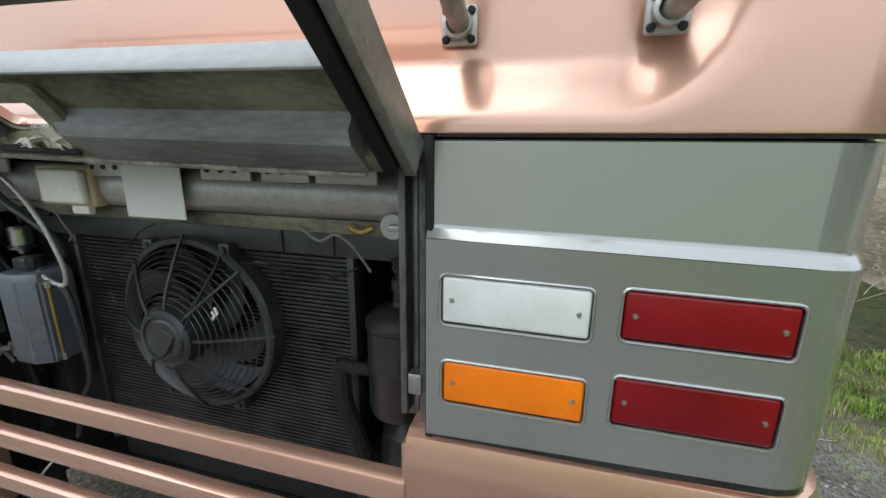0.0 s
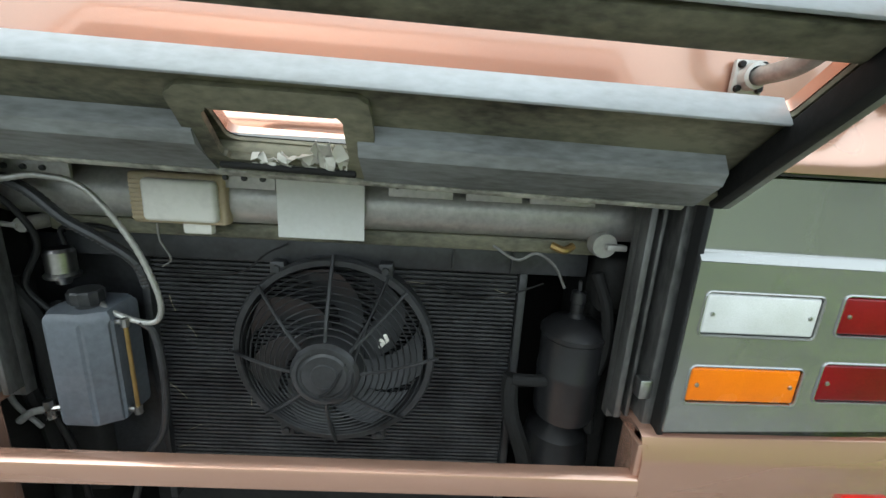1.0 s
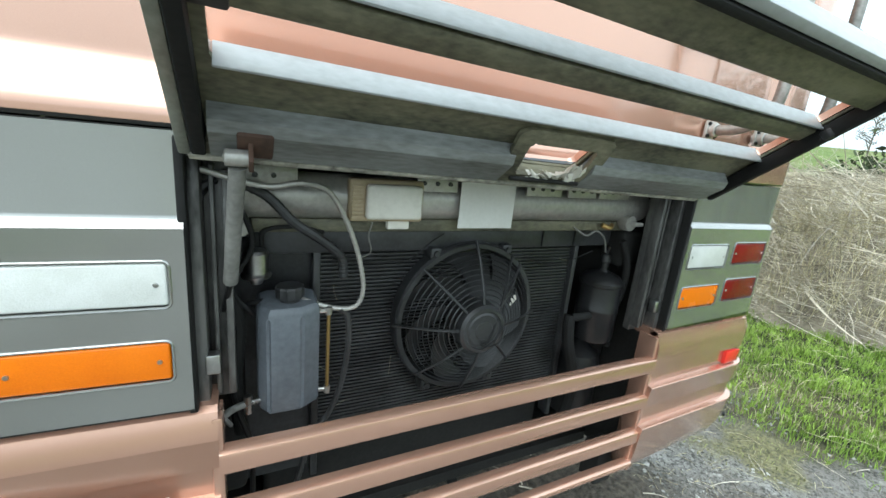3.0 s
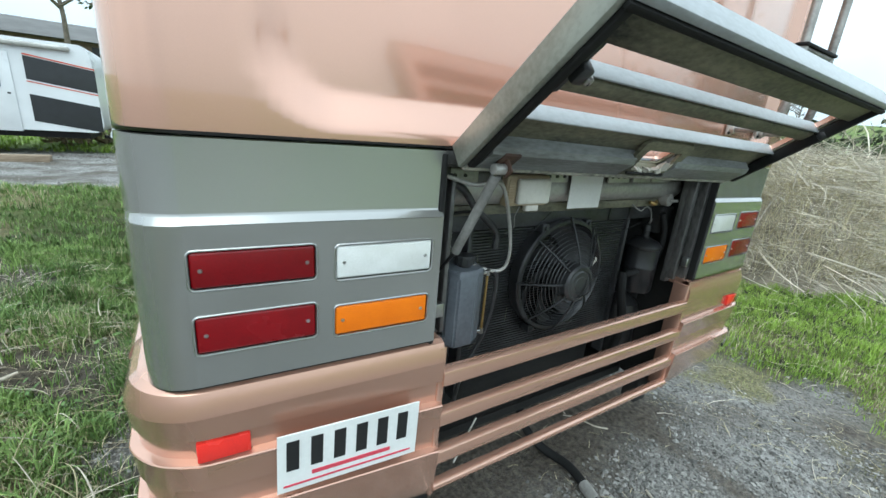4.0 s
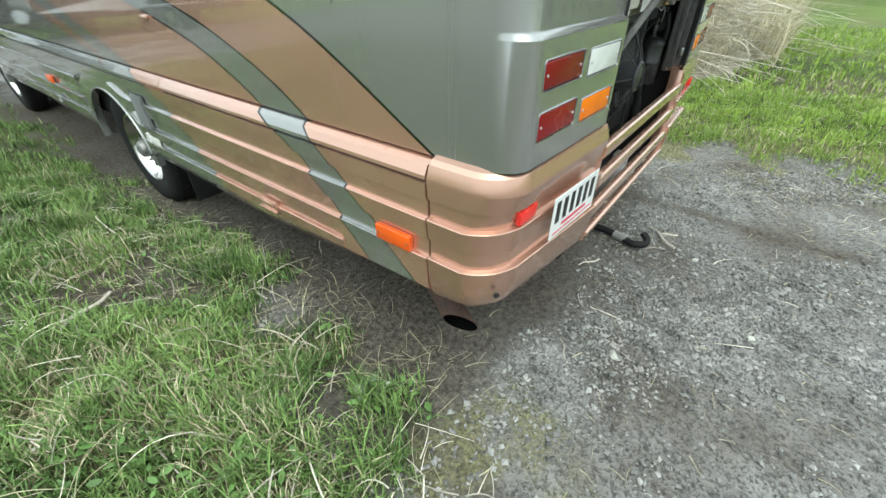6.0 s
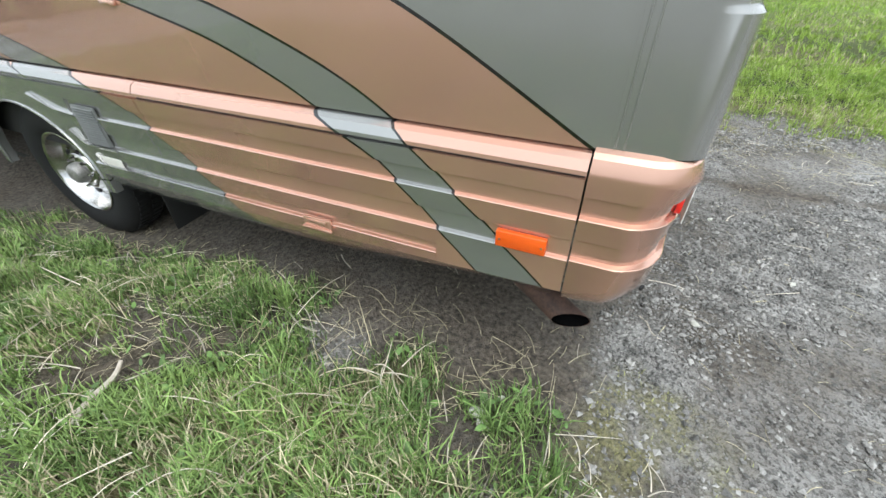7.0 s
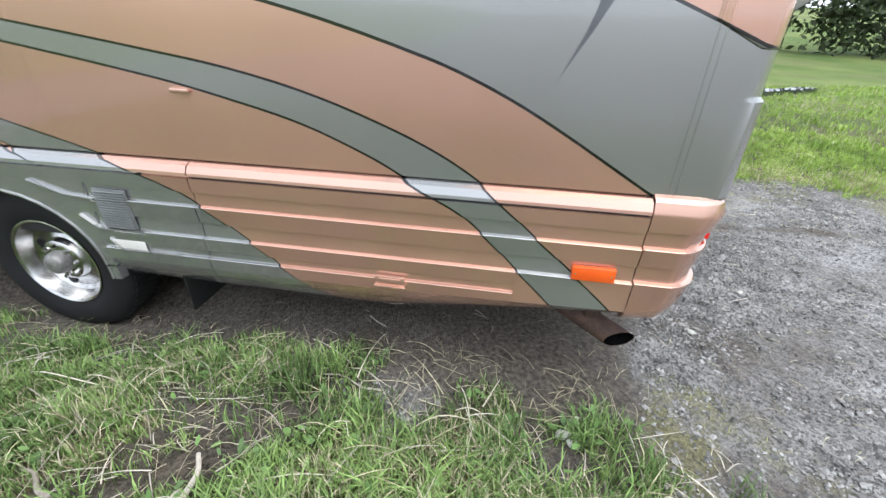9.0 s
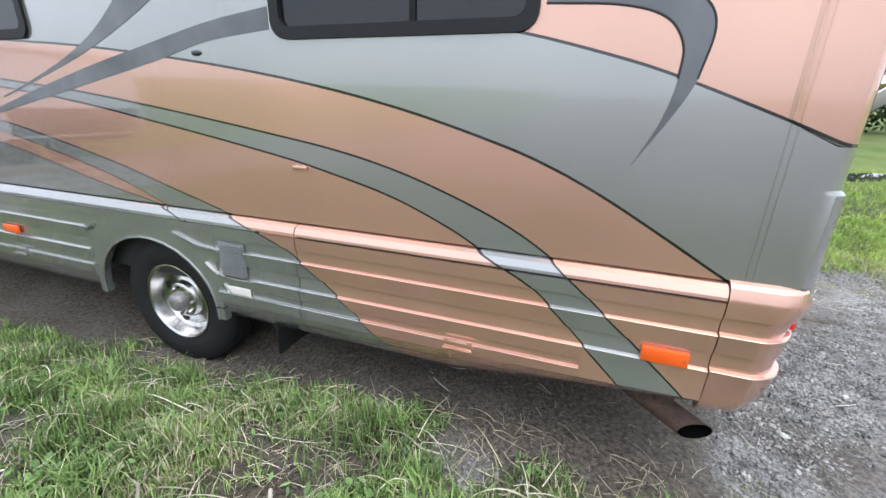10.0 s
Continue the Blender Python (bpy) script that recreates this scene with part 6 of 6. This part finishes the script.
def branches(n, x0, x1, y0, y1, length, r, lo, name, label, up=0.25, material=TWIG):
    x, y = rs.uniform(x0, x1, n), rs.uniform(y0, y1, n)
    h = mound_top(x, y)
    keep = h > 0.12
    x, y, h = x[keep], y[keep], h[keep]
    verts, faces = [], []
    seg = 5
    for k in range(len(x)):
        a = rs.uniform(0, 6.28)
        p = np.array([x[k], y[k], float(height(x[k], y[k])) + h[k] * rs.uniform(lo, 1.08)])
        d = np.array([math.cos(a), math.sin(a), rs.normal(0.05, up)])
        L = length * rs.uniform(0.4, 1.4)
        rad = r * rs.uniform(0.5, 1.6)
        curve = rs.normal(0, 0.7, 3)
        base = len(verts)
        for s in range(seg + 1):
            t = s / seg
            q = p + d * (L * t) + curve * (L * 0.5 * t * t) * np.array([1, 1, 0.6])
            w = rad * (1 - 0.75 * t)
            verts += [(q[0] + w, q[1], q[2] - 0.5 * w), (q[0] - 0.5 * w, q[1] + w * 0.8, q[2] - 0.5 * w), (q[0] - 0.4 * w, q[1] - 0.7 * w, q[2] + 0.8 * w)]
        for s in range(seg):
            o = base + 3 * s
            for qd in range(3):
                faces.append((o + qd, o + (qd + 1) % 3, o + 3 + (qd + 1) % 3, o + 3 + qd))
    return stuff(name, np.array(verts), faces, material, label, "brush")


branches(15000, 3.3, 8.0, 0.3, 7.0, 0.62, 0.005, 0.55, "brush_pile", "tangled heap of dead grey-brown brushwood")
branches(12000, 3.3, 7.0, 0.3, 6.0, 0.40, 0.003, 0.1, "brush_twigs", "fine dead twigs tangled through the brush pile")
branches(4200, 7.0, 15.0, 0.5, 13.0, 1.3, 0.012, 0.7, "brush_pile", "tangled heap of dead grey-brown brushwood")
branches(500, 3.4, 9.0, 0.5, 8.0, 1.2, 0.010, 0.75, "brush_pile", "tangled heap of dead grey-brown brushwood", 0.5)
# bleached grass growing through the pile
n = 16000
x, y = rs.uniform(3.4, 8.0, n), rs.uniform(0.4, 6.0, n)
sel = mound_top(x, y) > 0.1
x, y = x[sel], y[sel]
n = len(x)
v, f = blades(x, y, 0.42 * rs.uniform(0.4, 1.3, n), 0.006 * rs.uniform(0.6, 1.5, n), np.clip(rs.normal(0.75, 0.3, n), 0.1, 1.3), rs)
v = v.reshape(n, 5, 3)
v[:, :, 2] += 0.8 * mound_top(x, y)[:, None]
stuff("bleached_grass", v.reshape(-1, 3), f, STRAW, "bleached dead grass growing through the brush pile", "grass")
# tall dry grass beyond the verge
n = 12000
x, y = rs.uniform(6.5, 15.0, n), rs.uniform(0.2, 3.0, n)
v, f = blades(x, y, 0.75 * rs.uniform(0.5, 1.2, n), 0.014 * rs.uniform(0.6, 1.5, n), np.clip(rs.normal(0.45, 0.25, n), 0.05, 1.1), rs)
stuff("tall_dry_grass", v, f, STRAW, "tall pale dry grass", "grass")


def leafy(n, cx, cy, cz, rx, ry, rz, size, name, label, material=HEDGE, category="hedge", ground_follow=True):
    u = rs.normal(0, 1, (n, 3))
    u /= np.linalg.norm(u, axis=1)[:, None]
    rad = rs.uniform(0.45, 1.0, n) ** 0.5
    lump = 0.75 + 0.35 * np.sin(u[:, 0] * 5 + cx) * np.cos(u[:, 2] * 4 + cy) + 0.15 * rs.normal(0, 1, n)
    c = np.stack([cx + rx * u[:, 0] * rad * lump, cy + ry * u[:, 1] * rad * lump, cz + rz * u[:, 2] * rad * lump], 1)
    e1 = rs.normal(0, 1, (n, 3))
    e1 /= np.linalg.norm(e1, axis=1)[:, None]
    e2 = np.cross(e1, rs.normal(0, 1, (n, 3)))
    e2 /= np.linalg.norm(e2, axis=1)[:, None]
    s = size * rs.uniform(0.5, 1.4, n)[:, None]
    v = np.stack([c - e1 * s, c + e2 * s * 0.5, c + e1 * s, c - e2 * s * 0.5], 1)
    return v.reshape(-1, 3), (np.arange(n)[:, None] * 4 + np.arange(4)[None]).tolist()


def hedge(points, r, hgt, n, size, label, material=HEDGE):
    vs, fs, o = [], [], 0
    for x, y in points:
        z = float(height(x, y))
        k = rs.uniform(0.75, 1.25)
        v, f = leafy(n, x, y, z + hgt * 0.45 * k, r, r, hgt * 0.6 * k, size, "", "", material)
        vs.append(v)
        fs += [[q + o for q in face] for face in f]
        o += len(v)
    stuff("hedge", np.concatenate(vs), fs, material, label, "hedge")


hedge([(13 + 1.6 * k, 4.5 - 0.25 * k + rs.normal(0, 0.4)) for k in range(9)], 1.4, 2.6, 900, 0.11, "dark green gorse hedge behind the brush pile")
hedge([(28 + rs.normal(0, 1.2), -34 + 2.4 * k) for k in range(17)], 2.2, 7.0, 1500, 0.2, "dark shelter belt across the pasture")
hedge([(-30 + 3.2 * k, 62 + rs.normal(0, 1)) for k in range(20)], 2.4, 3.5, 220, 0.4, "distant dark shelter belt")
hedge([(-5.2 + 0.8 * k, 17.2 + rs.normal(0, 0.3)) for k in range(7)], 0.75, 1.35, 520, 0.10, "brown dead bracken along the bank", BRACKEN)


def tree(x, y, hgt, seed, label, leaves=700):
    random.seed(seed)
    z = float(height(x, y))
    t = thing("tree", (x, y, z), label, "tree", "bare trees by the house")
    bm = bmesh.new()
    top = Vector((x + random.uniform(-0.5, 0.5), y + random.uniform(-0.5, 0.5), z + hgt))
    tube(bm, [(x, y, z - 0.1), (x + random.uniform(-0.2, 0.2), y, z + hgt * 0.35), (x + random.uniform(-0.3, 0.3), y, z + hgt * 0.7), top], (0.019 * hgt, 0.004 * hgt), 9)
    part("trunk", bm, BARK, t)
    tips = []
    for k in range(14):
        f = random.uniform(0.3, 0.92)
        p = Vector((x, y, z + hgt * f))
        a = random.uniform(0, 6.28)
        L = hgt * (0.42 - 0.25 * f)
        q = p + Vector((math.cos(a) * L * 0.5, math.sin(a) * L * 0.5, L * 0.3))
        e = p + Vector((math.cos(a) * L, math.sin(a) * L, L * 0.55))
        bm = bmesh.new()
        tube(bm, [p, q, e], (0.012 * hgt, 0.003 * hgt), 6)
        for j in range(5):
            b_ = random.uniform(0, 6.28)
            s0 = p.lerp(e, random.uniform(0.35, 1.0))
            s1 = s0 + Vector((math.cos(b_) * L * 0.4, math.sin(b_) * L * 0.4, L * random.uniform(-0.05, 0.4)))
            tube(bm, [s0, (s0 + s1) / 2 + Vector((0, 0, L * 0.05)), s1], (0.004 * hgt, 0.0015 * hgt), 4, per=3)
            tips.append(s1)
        part("limb", bm, BARK, t)
    vs, fs, o = [], [], 0
    for p in tips:
        v, f = leafy(max(4, leaves // len(tips)), p.x, p.y, p.z, 0.06 * hgt, 0.06 * hgt, 0.05 * hgt, 0.016 * hgt, "", "")
        vs.append(v)
        fs += [[q + o for q in face] for face in f]
        o += len(v)
    me = bpy.data.meshes.new("crown")
    me.from_pydata(np.concatenate(vs).tolist(), [], fs)
    me.materials.append(HEDGE)
    c = new("crown", me)
    c.parent, c.location = t, -t.location


tree(-3.9, 33, 9.5, 4, "tall sparse gum tree on the green bank")
tree(-1.9, 30, 8.5, 9, "tall sparse gum tree on the green bank")
tree(-8.5, 40, 10, 15, "tall sparse gum tree on the green bank", 500)
tree(-13, 44, 11, 22, "tall sparse gum tree on the green bank", 500)
tree(48, 24, 4.5, 31, "small bare tree on the hill", 150)
tree(58, 20, 5, 37, "small bare tree on the hill", 150)
tree(52, 14, 4, 39, "small bare tree on the hill", 150)

# ---- caravan ----
WHITEV = mat("white_caravan_skin", (0.78, 0.80, 0.82), (0.66, 0.68, 0.70), rough=0.3, coat=0.5, bump=0.02, scale=1.5)
BLACKV = mat("black_caravan_vinyl", (0.02, 0.022, 0.026), rough=0.35, coat=0.3, bump=0)
REDV = mat("red_stripe_vinyl", (0.62, 0.07, 0.03), rough=0.4, bump=0)
CY = 14.1
van = thing("caravan", (-6.6, CY + 1.1, 0), "white caravan with black panels and red pinstripes on gravel edge", "caravan")


def van_shape(x0, x1, z0, z1, slope):
    """A side panel whose front edge leans."""
    return [(x0, z0), (x1 - slope * (z0 - 0.66), z0), (x1 - slope * (z1 - 0.66), z1), (x0, z1)]


part("body", plate(rounded(-9.4, -3.84, 0.66, 2.78, 0.22, 6), [], lambda u, v: (u - 0.05 * (v - 0.66) * (1 if u > -5 else 0), CY, v), (0, 2.25, 0)), WHITEV, van)
for nm, m_, z0, z1, dz in (("lower_panel", BLACKV, 0.68, 1.32, 0.0), ("window_band", BLACKV, 1.66, 2.20, 0.0), ("stripe", REDV, 2.215, 2.245, 0.0), ("stripe", REDV, 1.60, 1.625, 0.0)):
    lo, hi = -5.2, -3.88
    bm = bmesh.new()
    vs = []
    for yy in (CY - 0.006, CY + 0.01):
        for x, z in ((lo, z0 + 0.2), (hi, z0), (hi, z1), (lo, z1 + 0.2)):
            vs.append(bm.verts.new((x, yy, z)))
    for q in ((0, 1, 2, 3), (4, 5, 6, 7), (0, 1, 5, 4), (1, 2, 6, 5), (2, 3, 7, 6), (3, 0, 4, 7)):
        bm.faces.new([vs[i] for i in q])
    part(nm, bm, m_, van)
bm = bmesh.new()
box(bm, -9.3, -6.3, CY - 0.006, CY + 0.01, 0.70, 1.35)
part("lower_panel", bm, BLACKV, van)
bm = bmesh.new()
box(bm, -6.17, -5.44, CY - 0.02, CY + 0.01, 0.62, 2.45, 0.03)
door = part("door", bm, WHITEV, van)
bm = bmesh.new()
box(bm, -6.07, -5.67, CY - 0.03, CY - 0.015, 1.62, 2.2, 0.04, 3)
part("window", bm, BLACKV, door)
bm = bmesh.new()
box(bm, -5.58, -5.52, CY - 0.045, CY - 0.02, 1.48, 1.52, 0.008)
part("handle", bm, BLACKV, door)
bm = bmesh.new()
box(bm, -9.0, -4.3, CY - 0.12, CY - 0.0, 2.58, 2.70, 0.04, 3)
part("awning_case", bm, GREYMETAL, van)
bm = bmesh.new()
tube(bm, [(-3.9, CY + 0.3, 0.55), (-2.55, CY + 1.1, 0.5)], 0.05, 8, smooth=False)
tube(bm, [(-3.9, CY + 1.9, 0.55), (-2.55, CY + 1.1, 0.5)], 0.05, 8, smooth=False)
part("drawbar", bm, BLACK, van)
bm = bmesh.new()
lathe(bm, [(0.0, -0.09), (0.2, -0.09), (0.3, -0.1), (0.34, -0.06), (0.34, 0.06), (0.3, 0.1), (0.2, 0.09), (0, 0.09)], (-3.42, CY + 0.1, 1.02), "x", 28)
part("spare_wheel", bm, RUBBER, van)
bm = bmesh.new()
tube(bm, [(-3.52, CY + 0.05, 0.5), (-3.50, CY + 0.05, 1.45)], 0.03, 8, smooth=False)
part("jockey_post", bm, STEEL, van)
bm = bmesh.new()
lathe(bm, [(0.0, -0.05), (0.12, -0.05), (0.14, 0), (0.12, 0.05), (0, 0.05)], (-3.62, CY + 0.0, 0.62), "y", 20)
part("jockey_wheel", bm, WHITEV, van)
for x in (-6.4, -7.3):
    bm = bmesh.new()
    lathe(bm, [(0.0, 0.0), (0.2, 0.0), (0.34, 0.02), (0.36, 0.1), (0.34, 0.2), (0, 0.2)], (x, CY + 0.05, 0.36), "y", 28)
    part("wheel", bm, RUBBER, van)
bm = bmesh.new()
box(bm, -9.2, -4.2, CY + 0.25, CY + 2.0, 0.48, 0.66)
part("underframe", bm, BLACK, van)
bm = bmesh.new()
box(bm, -6.2, -4.75, 12.55, 12.85, 0.0, 0.19, 0.01)
tagged(part("timber_step", bm, mat("weathered_timber", (0.33, 0.26, 0.19), (0.2, 0.15, 0.1), rough=0.8, streak=(1, 8, 8)), None), "weathered timber sleeper lying on the grass", "sleeper")

# ---- house on the bank, power pole, mirror ----
house = thing("house", (-9, 48, float(height(-9, 48))), "low brown house with a long grey roof on the bank", "house")
hz = float(height(-8, 46)) - 0.1
ROOF = mat("grey_roof", (0.17, 0.165, 0.16), (0.10, 0.098, 0.095), rough=0.7, scale=1, bump=0.1)
WALL = mat("brown_boards", (0.20, 0.15, 0.11), (0.12, 0.09, 0.07), rough=0.8, scale=1, streak=(6, 6, 0.5))
bm = bmesh.new()
box(bm, -16, -2.2, 46, 53, hz - 1.0, hz + 2.2)
part("wall", bm, WALL, house)
bm = bmesh.new()
vs = [bm.verts.new(p) for p in ((-16.6, 45.2, hz + 2.1), (-1.6, 45.2, hz + 2.1), (-1.6, 53.8, hz + 2.1), (-16.6, 53.8, hz + 2.1), (-14.5, 49.5, hz + 3.7), (-3.8, 49.5, hz + 3.7))]
for q in ((0, 1, 5, 4), (1, 2, 5), (2, 3, 4, 5), (3, 0, 4), (0, 3, 2, 1)):
    bm.faces.new([vs[i] for i in q])
part("roof", bm, ROOF, house)
for k in range(9):
    bm = bmesh.new()
    box(bm, -15.4 + 1.5 * k, -14.5 + 1.5 * k, 45.95, 46.05, hz + 0.7, hz + 1.8)
    part("window", bm, BLACKV, house)
bm = bmesh.new()
tube(bm, [(XL + 0.05, 9.75, 2.45), (XL - 0.16, 9.85, 2.42), (XL - 0.24, 9.85, 2.3)], 0.02, 8)
arm = part("mirror_arm", bm, BLACK, coach)
bm = bmesh.new()
box(bm, XL - 0.36, XL - 0.14, 9.78, 9.9, 1.85, 2.32, 0.04, 3)
part("mirror_head", bm, BLACK, arm)
WATER = mat("puddle_water", (0.05, 0.055, 0.05), rough=0.03, rough_var=0.01, bump=0.0, spec=0.8)
for px_, py_, ra, rb in ((10.4, -5.7, 1.0, 0.35), (11.6, -7.4, 0.8, 0.3)):
    bm = bmesh.new()
    vs = [bm.verts.new((px_ + (ra * math.cos(a) + 0.12 * math.sin(3 * a)) * 0.6 + rb * math.sin(a) * 0.5, py_ + rb * math.sin(a) - (ra * math.cos(a)) * 0.8, float(height(px_, py_)) + 0.13)) for a in [2 * math.pi * k / 28 for k in range(28)]]
    bm.faces.new(vs)
    r = bmesh.ops.extrude_face_region(bm, geom=list(bm.faces))
    bmesh.ops.translate(bm, verts=[v for v in r["geom"] if isinstance(v, bmesh.types.BMVert)], vec=(0, 0, -0.16))
    tagged(part("puddle", bm, WATER, None), "shallow puddle mirroring the white sky in the pasture", "puddle", kind="structure")
TRACTOR = mat("faded_red_paint", (0.5, 0.12, 0.05), (0.3, 0.07, 0.03), rough=0.6)
drum = thing("fuel_drum", (15.6, -5.9, 0), "faded rust-red drum tipped in long pasture grass", "drum")
bm = bmesh.new()
lathe(bm, [(0, -0.45), (0.28, -0.45), (0.29, -0.44), (0.28, -0.15), (0.295, -0.14), (0.28, -0.13), (0.28, 0.15), (0.295, 0.16), (0.28, 0.17), (0.29, 0.44), (0.28, 0.45), (0, 0.45)], (15.6, -5.9, float(height(15.6, -5.9)) + 0.42), (0.35, 0.25, 0.9), 24)
part("shell", bm, TRACTOR, drum)
bm = bmesh.new()
tube(bm, [(13.3, -5.95, float(height(13.3, -5.95)) - 0.1), (13.45, -6.15, float(height(13.3, -5.95)) + 1.25)], 0.06, 9, smooth=False)
tagged(part("fence_post", bm, BARK, None), "dark leaning timber fence post in the pasture", "post")
